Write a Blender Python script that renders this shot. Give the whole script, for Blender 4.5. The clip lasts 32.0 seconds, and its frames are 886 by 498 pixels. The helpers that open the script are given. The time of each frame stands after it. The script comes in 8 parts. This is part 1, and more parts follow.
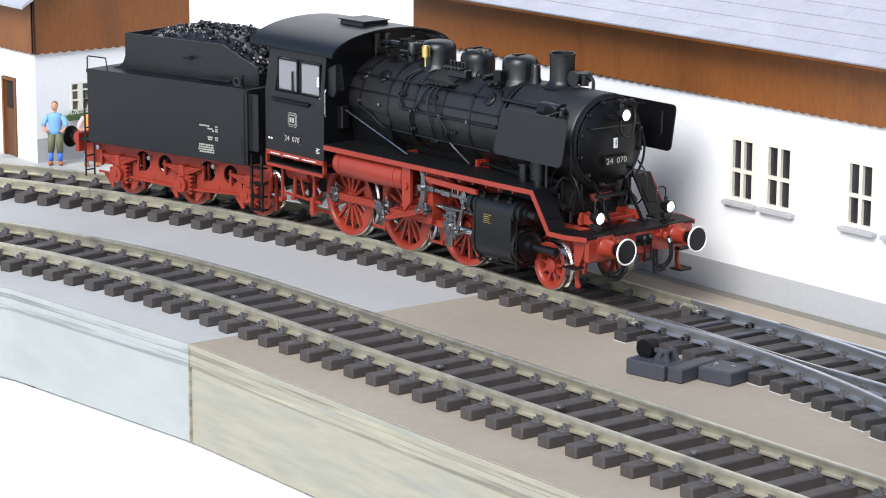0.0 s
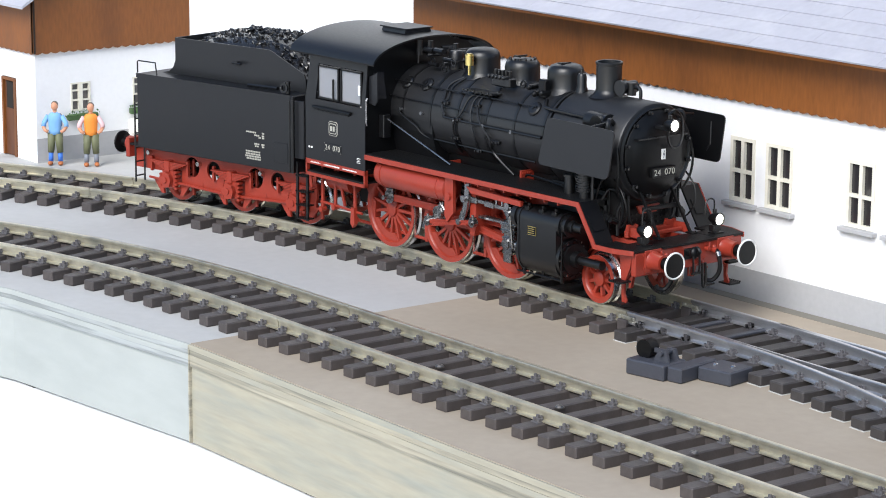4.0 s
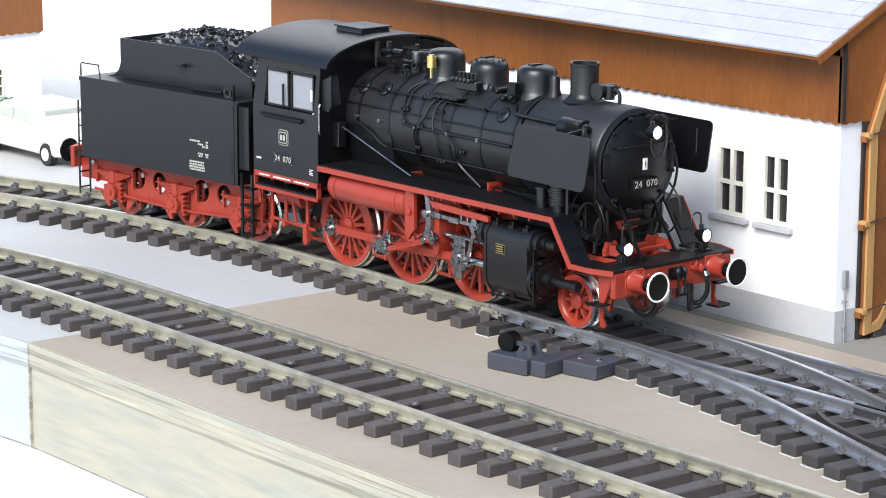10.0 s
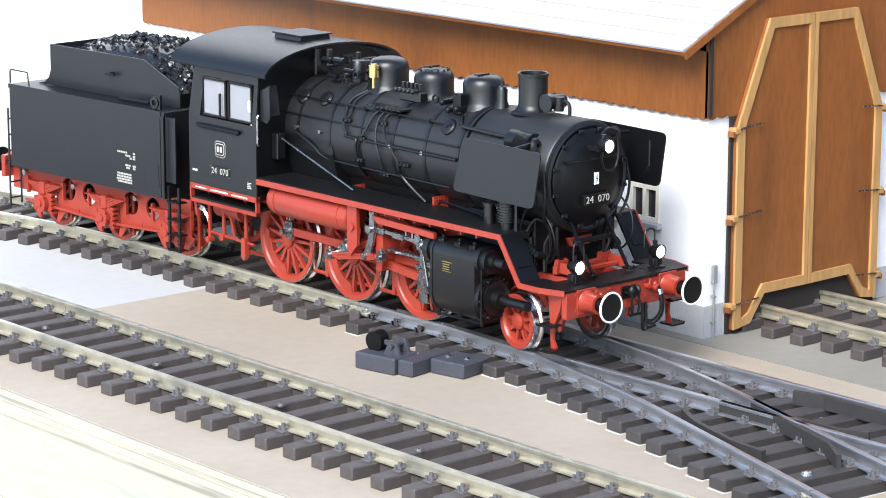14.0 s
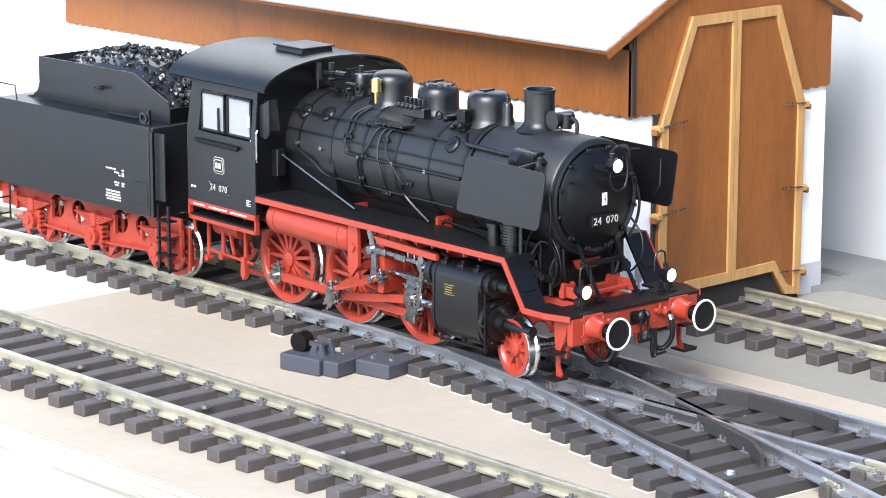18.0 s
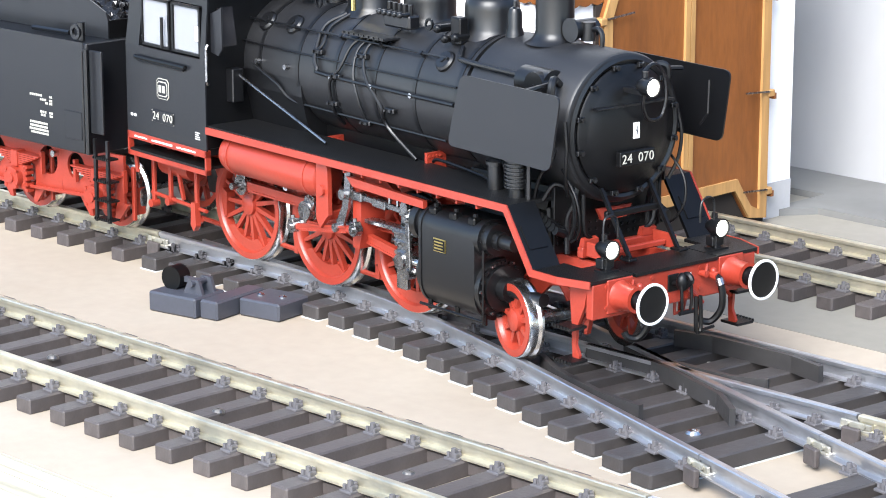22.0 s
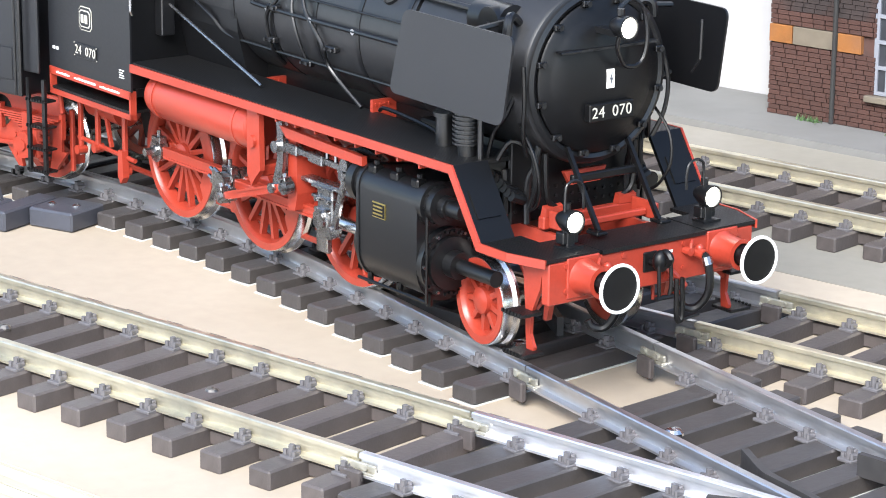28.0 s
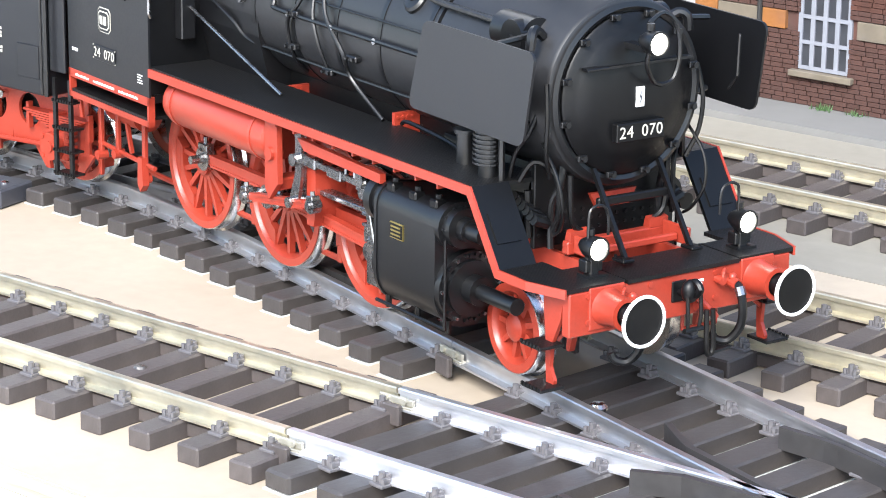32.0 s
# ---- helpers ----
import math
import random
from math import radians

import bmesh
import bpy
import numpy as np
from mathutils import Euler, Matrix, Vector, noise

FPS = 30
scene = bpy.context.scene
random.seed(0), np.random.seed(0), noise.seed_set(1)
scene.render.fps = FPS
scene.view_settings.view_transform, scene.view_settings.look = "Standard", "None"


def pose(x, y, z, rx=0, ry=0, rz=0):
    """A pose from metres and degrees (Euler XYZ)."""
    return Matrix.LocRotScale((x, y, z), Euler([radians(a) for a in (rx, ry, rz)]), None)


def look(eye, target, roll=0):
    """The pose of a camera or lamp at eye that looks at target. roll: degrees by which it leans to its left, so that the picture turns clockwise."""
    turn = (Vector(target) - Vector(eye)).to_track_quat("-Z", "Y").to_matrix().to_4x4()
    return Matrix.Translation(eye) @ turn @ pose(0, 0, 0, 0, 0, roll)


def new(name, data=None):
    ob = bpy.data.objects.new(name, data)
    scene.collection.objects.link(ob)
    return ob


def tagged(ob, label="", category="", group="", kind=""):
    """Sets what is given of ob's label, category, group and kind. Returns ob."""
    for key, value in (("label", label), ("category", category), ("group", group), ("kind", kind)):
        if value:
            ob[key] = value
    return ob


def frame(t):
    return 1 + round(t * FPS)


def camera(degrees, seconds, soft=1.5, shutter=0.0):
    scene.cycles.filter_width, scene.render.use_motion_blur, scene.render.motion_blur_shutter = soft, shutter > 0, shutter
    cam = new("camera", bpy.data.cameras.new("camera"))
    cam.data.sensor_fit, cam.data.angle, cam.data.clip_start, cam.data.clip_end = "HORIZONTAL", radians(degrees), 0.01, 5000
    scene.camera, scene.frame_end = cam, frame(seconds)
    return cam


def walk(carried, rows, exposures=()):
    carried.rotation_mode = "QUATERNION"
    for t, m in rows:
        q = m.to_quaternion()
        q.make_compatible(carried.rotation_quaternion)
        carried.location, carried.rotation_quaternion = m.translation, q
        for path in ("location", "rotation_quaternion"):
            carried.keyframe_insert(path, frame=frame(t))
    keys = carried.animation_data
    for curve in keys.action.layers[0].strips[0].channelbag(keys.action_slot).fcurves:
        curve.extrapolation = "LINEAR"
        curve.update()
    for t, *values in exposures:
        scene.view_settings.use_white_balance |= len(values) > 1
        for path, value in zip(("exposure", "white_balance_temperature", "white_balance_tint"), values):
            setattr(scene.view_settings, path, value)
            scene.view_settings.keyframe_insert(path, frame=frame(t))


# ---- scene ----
cam = camera(18.58, 32.0, 1.0)
PATH = [
    (0, look((1.0729, -0.7937, 0.3617), (0.1404, -0.0824, 0.1076), 0.27)),
    (4.5, look((1.0729, -0.7937, 0.3617), (0.1404, -0.0824, 0.1076), 0.27)),
    (5, look((1.0729, -0.7937, 0.3617), (0.1404, -0.0824, 0.1076), 0.27)),
    (6, look((1.0729, -0.7937, 0.3617), (0.1404, -0.0824, 0.1076), 0.27)),
    (6.5, look((1.0744, -0.7935, 0.3621), (0.1431, -0.0807, 0.1078), 0.22)),
    (7, look((1.0763, -0.7930, 0.3626), (0.1502, -0.0736, 0.1080), 0.23)),
    (7.5, look((1.0750, -0.7903, 0.3611), (0.1552, -0.0639, 0.1038), 0.25)),
    (8, look((1.0524, -0.7650, 0.3504), (0.1335, -0.0366, 0.0954), 0.15)),
    (8.5, look((1.0297, -0.7474, 0.3408), (0.1153, -0.0124, 0.0886), 0.23)),
    (9, look((1.0294, -0.7448, 0.3387), (0.1173, -0.0064, 0.0881), 0.24)),
    (9.5, look((1.0328, -0.7417, 0.3386), (0.1240, 0.0010, 0.0884), 0.23)),
    (10, look((1.0352, -0.7365, 0.3370), (0.1304, 0.0113, 0.0878), 0.19)),
    (10.5, look((1.0337, -0.7353, 0.3397), (0.1379, 0.0224, 0.0878), 0.20)),
    (11, look((1.0353, -0.7357, 0.3408), (0.1441, 0.0271, 0.0884), 0.20)),
    (11.5, look((1.0359, -0.7310, 0.3398), (0.1471, 0.0349, 0.0879), 0.17)),
    (12, look((1.0356, -0.7317, 0.3388), (0.1505, 0.0388, 0.0877), 0.19)),
    (12.5, look((1.0372, -0.7298, 0.3396), (0.1538, 0.0424, 0.0878), 0.16)),
    (13, look((1.0377, -0.7276, 0.3427), (0.1575, 0.0472, 0.0879), 0.13)),
    (13.5, look((1.0393, -0.7213, 0.3435), (0.1599, 0.0539, 0.0872), 0.08)),
    (14, look((1.0400, -0.7175, 0.3444), (0.1647, 0.0619, 0.0868), 0.13)),
    (14.5, look((1.0422, -0.7161, 0.3448), (0.1696, 0.0663, 0.0871), 0.07)),
    (15, look((1.0423, -0.7157, 0.3453), (0.1718, 0.0689, 0.0872), 0.08)),
    (15.5, look((1.0413, -0.7144, 0.3468), (0.1757, 0.0751, 0.0870), 0.07)),
    (17.5, look((1.0412, -0.7137, 0.3464), (0.1845, 0.0856, 0.0871), 0.04)),
    (18, look((1.0415, -0.7133, 0.3473), (0.1867, 0.0878, 0.0870), 0.07)),
    (18.5, look((1.0417, -0.7129, 0.3482), (0.1890, 0.0899, 0.0869), 0.10)),
    (19, look((1.0359, -0.7093, 0.3443), (0.1885, 0.0994, 0.0838), 0.15)),
    (19.5, look((1.0168, -0.6913, 0.3362), (0.1735, 0.1221, 0.0768), 0.17)),
    (20, look((0.9843, -0.6568, 0.3252), (0.1432, 0.1585, 0.0647), 0.01)),
    (20.5, look((0.9527, -0.6213, 0.3129), (0.1117, 0.1932, 0.0498), 0.01)),
    (21, look((0.9262, -0.5920, 0.3027), (0.0862, 0.2217, 0.0339), -0.10)),
    (21.5, look((0.9159, -0.5777, 0.2940), (0.0801, 0.2388, 0.0208), -0.11)),
    (22, look((0.8959, -0.5582, 0.2887), (0.0654, 0.2598, 0.0037), -0.02)),
    (22.5, look((0.8916, -0.5535, 0.2844), (0.0675, 0.2694, -0.0050), -0.07)),
    (23, look((0.8845, -0.5500, 0.2815), (0.0750, 0.2852, -0.0137), -0.03)),
    (23.5, look((0.8607, -0.5323, 0.2754), (0.0747, 0.3223, -0.0278), 0.24)),
    (24, look((0.8545, -0.5238, 0.2722), (0.0730, 0.3336, -0.0343), 0.21)),
    (24.5, look((0.8564, -0.5203, 0.2711), (0.0745, 0.3359, -0.0382), 0.16)),
    (25, look((0.8555, -0.5211, 0.2711), (0.0786, 0.3386, -0.0409), 0.29)),
    (25.5, look((0.8542, -0.5198, 0.2689), (0.0814, 0.3436, -0.0433), 0.35)),
    (27.5, look((0.8502, -0.5109, 0.2630), (0.0833, 0.3568, -0.0514), 0.44)),
    (28, look((0.8507, -0.5112, 0.2632), (0.0868, 0.3586, -0.0526), 0.48)),
    (28.5, look((0.8512, -0.5115, 0.2635), (0.0903, 0.3605, -0.0537), 0.53)),
    (29, look((0.8525, -0.5135, 0.2647), (0.0939, 0.3600, -0.0539), 0.60)),
    (29.5, look((0.8529, -0.5136, 0.2649), (0.0960, 0.3612, -0.0545), 0.64)),
    (30, look((0.8536, -0.5136, 0.2656), (0.0997, 0.3630, -0.0559), 0.67)),
    (30.5, look((0.8544, -0.5139, 0.2663), (0.1042, 0.3649, -0.0574), 0.66)),
    (31, look((0.8547, -0.5139, 0.2666), (0.1076, 0.3669, -0.0590), 0.67)),
    (31.5, look((0.8554, -0.5138, 0.2672), (0.1120, 0.3694, -0.0605), 0.67)),
    (32, look((0.8560, -0.5141, 0.2679), (0.1171, 0.3721, -0.0618), 0.63)),
]

walk(cam, PATH, [(0, 0.43, 6300, 9), (7, 0.43, 6300, 9), (9, 0.66, 6250, 9), (13, 1.11, 6200, 9), (18, 1.52, 6150, 9), (19, 1.56, 6150, 9), (21, 1.66, 6150, 9), (24, 1.53, 6350, 9), (32, 1.84, 6350, 9)])

# ---------- light: a bright room with daylight from large windows ----------
world = bpy.data.worlds.new("daylight")
world.use_nodes = True
scene.world = world
_n = world.node_tree.nodes
_sky = _n.new("ShaderNodeTexSky")
_sky.sky_type, _sky.sun_disc = "NISHITA", False
_sky.sun_elevation, _sky.sun_rotation = radians(40), radians(157)
_n["Background"].inputs["Strength"].default_value = 0.13
world.node_tree.links.new(_sky.outputs[0], _n["Background"].inputs[0])
sun_data = bpy.data.lights.new("sun", "SUN")
sun_data.energy, sun_data.angle, sun_data.color = 2.9, radians(36), (1.0, 0.97, 0.93)
sun = new("sun", sun_data)
sun.matrix_world = look((0.55, -1.3, 1.2), (0, 0, 0))

# ---------- materials ----------
def material(name, color, rough=0.5, metal=0.0, tint=0.12, scale=300.0, bump=0.0, bump_scale=900.0,
             second=None, second_scale=25.0, second_low=0.5, second_high=0.7, spread=0.0, coat=0.0, stretch=(1, 1, 1), emit=0.0, spec=0.5):
    """A surface with fine grain, a second colour in larger patches and a fine relief."""
    m = bpy.data.materials.new(name)
    m.use_nodes = True
    nt = m.node_tree
    b = nt.nodes["Principled BSDF"]
    b.inputs["Roughness"].default_value, b.inputs["Metallic"].default_value = rough, metal
    b.inputs["Coat Weight"].default_value = coat
    b.inputs["Specular IOR Level"].default_value = spec
    co = nt.nodes.new("ShaderNodeTexCoord")
    mp = nt.nodes.new("ShaderNodeMapping")
    mp.inputs["Scale"].default_value = stretch
    nt.links.new(co.outputs["Object"], mp.inputs[0])
    fine = nt.nodes.new("ShaderNodeTexNoise")
    fine.inputs["Scale"].default_value, fine.inputs["Detail"].default_value = scale, 5
    nt.links.new(mp.outputs[0], fine.inputs["Vector"])
    ramp = nt.nodes.new("ShaderNodeMapRange")
    ramp.inputs["From Min"].default_value, ramp.inputs["From Max"].default_value = 0.25, 0.75
    ramp.inputs["To Min"].default_value, ramp.inputs["To Max"].default_value = 1 - tint, 1 + tint
    nt.links.new(fine.outputs[0], ramp.inputs[0])
    base = None
    if second:
        big = nt.nodes.new("ShaderNodeTexNoise")
        big.inputs["Scale"].default_value, big.inputs["Detail"].default_value = second_scale, 6
        nt.links.new(mp.outputs[0], big.inputs["Vector"])
        r2 = nt.nodes.new("ShaderNodeMapRange")
        r2.inputs["From Min"].default_value, r2.inputs["From Max"].default_value = second_low, second_high
        nt.links.new(big.outputs[0], r2.inputs[0])
        mix = nt.nodes.new("ShaderNodeMix")
        mix.data_type = "RGBA"
        mix.inputs[6].default_value, mix.inputs[7].default_value = (*color, 1), (*second, 1)
        nt.links.new(r2.outputs[0], mix.inputs[0])
        base = mix.outputs[2]
    mul = nt.nodes.new("ShaderNodeMix")
    mul.data_type, mul.blend_type = "RGBA", "MULTIPLY"
    mul.inputs[0].default_value = 1.0
    mul.inputs[6].default_value = (*color, 1)
    if base:
        nt.links.new(base, mul.inputs[6])
    last = ramp.outputs[0]
    if spread:
        info = nt.nodes.new("ShaderNodeObjectInfo")
        r3 = nt.nodes.new("ShaderNodeMapRange")
        r3.inputs["To Min"].default_value, r3.inputs["To Max"].default_value = 1 - spread, 1 + spread
        nt.links.new(info.outputs["Random"], r3.inputs[0])
        ml = nt.nodes.new("ShaderNodeMath")
        ml.operation = "MULTIPLY"
        nt.links.new(last, ml.inputs[0]), nt.links.new(r3.outputs[0], ml.inputs[1])
        last = ml.outputs[0]
    nt.links.new(last, mul.inputs[7])
    nt.links.new(mul.outputs[2], b.inputs["Base Color"])
    rr = nt.nodes.new("ShaderNodeMapRange")
    rr.inputs["From Min"].default_value, rr.inputs["From Max"].default_value = 0.3, 0.7
    rr.inputs["To Min"].default_value, rr.inputs["To Max"].default_value = max(0.02, rough - 0.3 * min(tint, 0.2)), min(1, rough + 0.3 * min(tint, 0.2))
    nt.links.new(fine.outputs[0], rr.inputs[0])
    nt.links.new(rr.outputs[0], b.inputs["Roughness"])
    if bump:
        bn = nt.nodes.new("ShaderNodeTexNoise")
        bn.inputs["Scale"].default_value, bn.inputs["Detail"].default_value = bump_scale, 4
        nt.links.new(mp.outputs[0], bn.inputs["Vector"])
        bu = nt.nodes.new("ShaderNodeBump")
        bu.inputs["Strength"].default_value, bu.inputs["Distance"].default_value = bump, 0.0006
        nt.links.new(bn.outputs[0], bu.inputs["Height"])
        nt.links.new(bu.outputs[0], b.inputs["Normal"])
    if emit:
        b.inputs["Emission Color"].default_value = (1.0, 0.95, 0.82, 1)
        b.inputs["Emission Strength"].default_value = emit
    return m


def glass(name, tint):
    """Window glass, partly opaque: its tint stands in for pale reflections."""
    m = bpy.data.materials.new(name)
    m.use_nodes = True
    b = m.node_tree.nodes["Principled BSDF"]
    b.inputs["Base Color"].default_value = (*tint, 1)
    b.inputs["Roughness"].default_value = 0.03
    b.inputs["Transmission Weight"].default_value = 0.6
    b.inputs["IOR"].default_value = 1.45
    return m


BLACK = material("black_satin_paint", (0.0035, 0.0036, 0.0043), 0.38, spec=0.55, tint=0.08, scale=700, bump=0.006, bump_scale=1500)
BOILER = material("satin_black_boiler_paint", (0.0105, 0.0106, 0.0118), 0.46, spec=0.62, tint=0.12, scale=500, second=(0.0075, 0.0076, 0.0085), second_scale=30, bump=0.006, bump_scale=1500)
INKGREY = material("pale_grey_lettering", (0.40, 0.39, 0.34), 0.6, tint=0.1, scale=900)
BLACKM = material("black_matt_paint", (0.0028, 0.0028, 0.0032), 0.40, spec=0.30, tint=0.2, scale=1200, bump=0.04, bump_scale=2500)
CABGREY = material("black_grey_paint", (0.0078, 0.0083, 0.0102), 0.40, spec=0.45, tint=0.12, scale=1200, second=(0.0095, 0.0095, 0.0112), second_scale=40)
TREAD = material("black_tread_plate", (0.0042, 0.0042, 0.0045), 0.48, spec=0.32, tint=0.3, scale=1500, bump=0.35, bump_scale=2200)
def ribbed(m, pitch, depth):
    """Crossing fine ribs as relief on a plate."""
    nt = m.node_tree
    b = nt.nodes["Principled BSDF"]
    co = nt.nodes.new("ShaderNodeTexCoord")
    last = None
    for turn in (45, -45):
        mp = nt.nodes.new("ShaderNodeMapping")
        mp.inputs["Rotation"].default_value = (0, 0, radians(turn))
        mp.inputs["Scale"].default_value = (1 / pitch,) * 3
        wv = nt.nodes.new("ShaderNodeTexWave")
        wv.inputs["Scale"].default_value = 0.314
        nt.links.new(co.outputs["Object"], mp.inputs[0])
        nt.links.new(mp.outputs[0], wv.inputs[0])
        if last:
            mx = nt.nodes.new("ShaderNodeMath")
            mx.operation = "MAXIMUM"
            nt.links.new(last, mx.inputs[0]), nt.links.new(wv.outputs["Fac"], mx.inputs[1])
            last = mx.outputs[0]
        else:
            last = wv.outputs["Fac"]
    bu = nt.nodes.new("ShaderNodeBump")
    bu.inputs["Strength"].default_value, bu.inputs["Distance"].default_value = 0.8, depth
    nt.links.new(last, bu.inputs["Height"])
    nt.links.new(bu.outputs[0], b.inputs["Normal"])


ribbed(TREAD, 0.0009, 0.00006)
RED = material("red_paint", (0.285, 0.034, 0.019), 0.34, tint=0.1, scale=900, second=(0.245, 0.028, 0.015), second_scale=60)
STEEL = material("bright_steel", (0.66, 0.65, 0.64), 0.24, 1.0, tint=0.06, scale=1500)
GUNMETAL = material("grey_steel_rods", (0.30, 0.30, 0.305), 0.27, 0.95, tint=0.06, scale=500, second=(0.15, 0.15, 0.155), second_scale=150)
BRASS = material("brass", (0.75, 0.6, 0.22), 0.3, 1.0, tint=0.1)
WHITEINK = material("white_lettering", (0.8, 0.8, 0.78), 0.6, tint=0.05)
LENS = material("glowing_lamp_lens", (0.9, 0.88, 0.8), 0.3, emit=3.0)
COAL = material("coal", (0.012, 0.012, 0.013), 0.18, tint=0.4, scale=700, spread=0.3)
# the grey share of these panes is reflection put into the colour
GLASSW = glass("cab_glazing", (0.42, 0.43, 0.46))
DOLL_WHITE = material("doll_white_paint", (0.7, 0.68, 0.66), 0.6, tint=0.05)
DOLL_BLUE = material("doll_dark_blue_paint", (0.03, 0.04, 0.09), 0.6, tint=0.05)
RAILY = material("nickel_silver_rail", (0.68, 0.63, 0.49), 0.34, 0.82, tint=0.1, scale=200, second=(0.46, 0.44, 0.36), second_scale=40)
RAILG = material("grey_steel_rail", (0.56, 0.56, 0.58), 0.32, 0.9, tint=0.06, scale=250, second=(0.48, 0.48, 0.5), second_scale=30)
# brighter, bluish base holds the window's reflection along the front turnout rails
RAILS = material("polished_steel_rail", (0.82, 0.83, 0.87), 0.36, 0.9, tint=0.03, scale=300)
CHECK = material("dark_check_rail", (0.032, 0.030, 0.030), 0.45, tint=0.15, scale=400)
TSLEEPER = material("dark_turnout_sleeper", (0.046, 0.041, 0.040), 0.5, tint=0.15, scale=350, bump=0.2, bump_scale=700, spread=0.1)
CARD = material("white_card", (0.55, 0.55, 0.52), 0.8, tint=0.05)
TABM = material("tinned_tab", (0.62, 0.60, 0.54), 0.38, 0.5, tint=0.15, scale=300)
JOINER = material("soldered_joiner", (0.46, 0.44, 0.37), 0.4, 0.6, tint=0.2, scale=300, second=(0.26, 0.25, 0.22), second_scale=120)
SLEEPER = material("dark_plastic_sleeper", (0.064, 0.054, 0.052), 0.55, tint=0.15, scale=350, bump=0.25, bump_scale=700, spread=0.12)
CHAIR = material("grey_plastic_chair", (0.10, 0.095, 0.1), 0.5, tint=0.15, scale=500)
MOTOR = material("dark_grey_plastic", (0.05, 0.053, 0.066), 0.42, tint=0.1, scale=500)
BOARDG = material("pale_grey_board_paint", (0.45, 0.445, 0.43), 0.75, tint=0.04, scale=150, second=(0.49, 0.487, 0.475), second_scale=9, bump=0.1, bump_scale=500)
BOARDB = material("beige_board_paint", (0.335, 0.28, 0.215), 0.75, tint=0.05, scale=150, second=(0.40, 0.345, 0.275), second_scale=6, second_low=0.4, second_high=0.75, bump=0.1, bump_scale=500)
FASCIAG = material("blue_grey_fascia", (0.36, 0.378, 0.36), 0.7, tint=0.07, scale=90, second=(0.315, 0.335, 0.322), second_scale=24, stretch=(0.35, 1, 1), bump=0.15, bump_scale=300)
FASCIAY = material("pale_yellow_fascia", (0.345, 0.318, 0.243), 0.7, tint=0.10, scale=260, second=(0.285, 0.284, 0.236), second_scale=95, second_low=0.42, second_high=0.66, stretch=(0.16, 1, 1.3), bump=0.2, bump_scale=300)
PLYEDGEY = material("yellow_plywood_edge", (0.345, 0.315, 0.24), 0.8, tint=0.2, scale=160, second=(0.20, 0.19, 0.15), second_scale=90, second_low=0.45, second_high=0.6, stretch=(0.12, 1, 3), bump=0.3, bump_scale=400)
PLYEDGE = material("grey_plywood_edge", (0.33, 0.35, 0.345), 0.8, tint=0.2, scale=160, second=(0.23, 0.245, 0.24), second_scale=90, second_low=0.48, second_high=0.6, stretch=(0.12, 1, 3), bump=0.3, bump_scale=400)
WALLW = material("white_wall_plaster", (0.84, 0.84, 0.85), 0.85, tint=0.02, scale=300, bump=0.1, bump_scale=1500)
PLINTH = material("grey_plinth", (0.42, 0.42, 0.43), 0.85, tint=0.04, scale=300, bump=0.1, bump_scale=1500)
WOOD = material("brown_stained_wood", (0.225, 0.078, 0.019), 0.42, tint=0.16, scale=420, second=(0.165, 0.057, 0.015), second_scale=26, stretch=(1.3, 1.3, 0.3), bump=0.08, bump_scale=500)
WOODL = material("light_wood_strip", (0.42, 0.235, 0.085), 0.55, tint=0.2, scale=260, stretch=(1.5, 1.5, 0.15), bump=0.1, bump_scale=500)
DARKGAP = material("dark_gap", (0.02, 0.015, 0.012), 0.9)
ROOF = material("lavender_grey_roof_sheet", (0.38, 0.38, 0.43), 0.7, tint=0.05, scale=200, second=(0.43, 0.43, 0.47), second_scale=30, spread=0.03)
DARKSCREW = material("dull_screw", (0.16, 0.15, 0.14), 0.35, 0.8, tint=0.2, scale=900)
# plaster greyed down: the weaker light at the back sits in its colour
PLASTER = material("grey_white_plaster", (0.36, 0.36, 0.37), 0.9, tint=0.05, scale=30, second=(0.30, 0.305, 0.312), second_scale=14, second_low=0.42, second_high=0.72, stretch=(1, 1, 0.35), bump=0.5, bump_scale=70)
WALLPAINT = material("white_wall_paint", (0.84, 0.845, 0.85), 0.9, tint=0.03, scale=22, second=(0.78, 0.79, 0.80), second_scale=9, bump=0.3, bump_scale=60)
ROOMFLOOR = material("white_table_cloth", (0.85, 0.86, 0.87), 0.8, tint=0.02, scale=20)
# darkened: weaker light at the back is put into this grey
GREYSHELF = material("grey_board", (0.155, 0.155, 0.15), 0.75, tint=0.06, scale=120, second=(0.13, 0.13, 0.125), second_scale=20)
PANE = material("dark_window_pane", (0.03, 0.028, 0.03), 0.12, tint=0.2, scale=50)
FRAMEW = material("cream_window_frame", (0.75, 0.72, 0.62), 0.6, tint=0.05)
# brick colour lowered to hold the light's falloff towards the back
BRICK = material("red_brick", (0.072, 0.026, 0.017), 0.85, tint=0.35, scale=110, second=(0.030, 0.021, 0.020), second_scale=20, second_low=0.42, second_high=0.62, spread=0.12, bump=0.25, bump_scale=600)
BRICKY = material("ochre_brick", (0.27, 0.105, 0.024), 0.85, tint=0.25, scale=120, second=(0.16, 0.07, 0.03), second_scale=60, spread=0.2, bump=0.5, bump_scale=600)
MORTAR = material("mortar", (0.08, 0.036, 0.028), 0.9, tint=0.2, scale=200, second=(0.045, 0.03, 0.027), second_scale=20, bump=0.4, bump_scale=600)
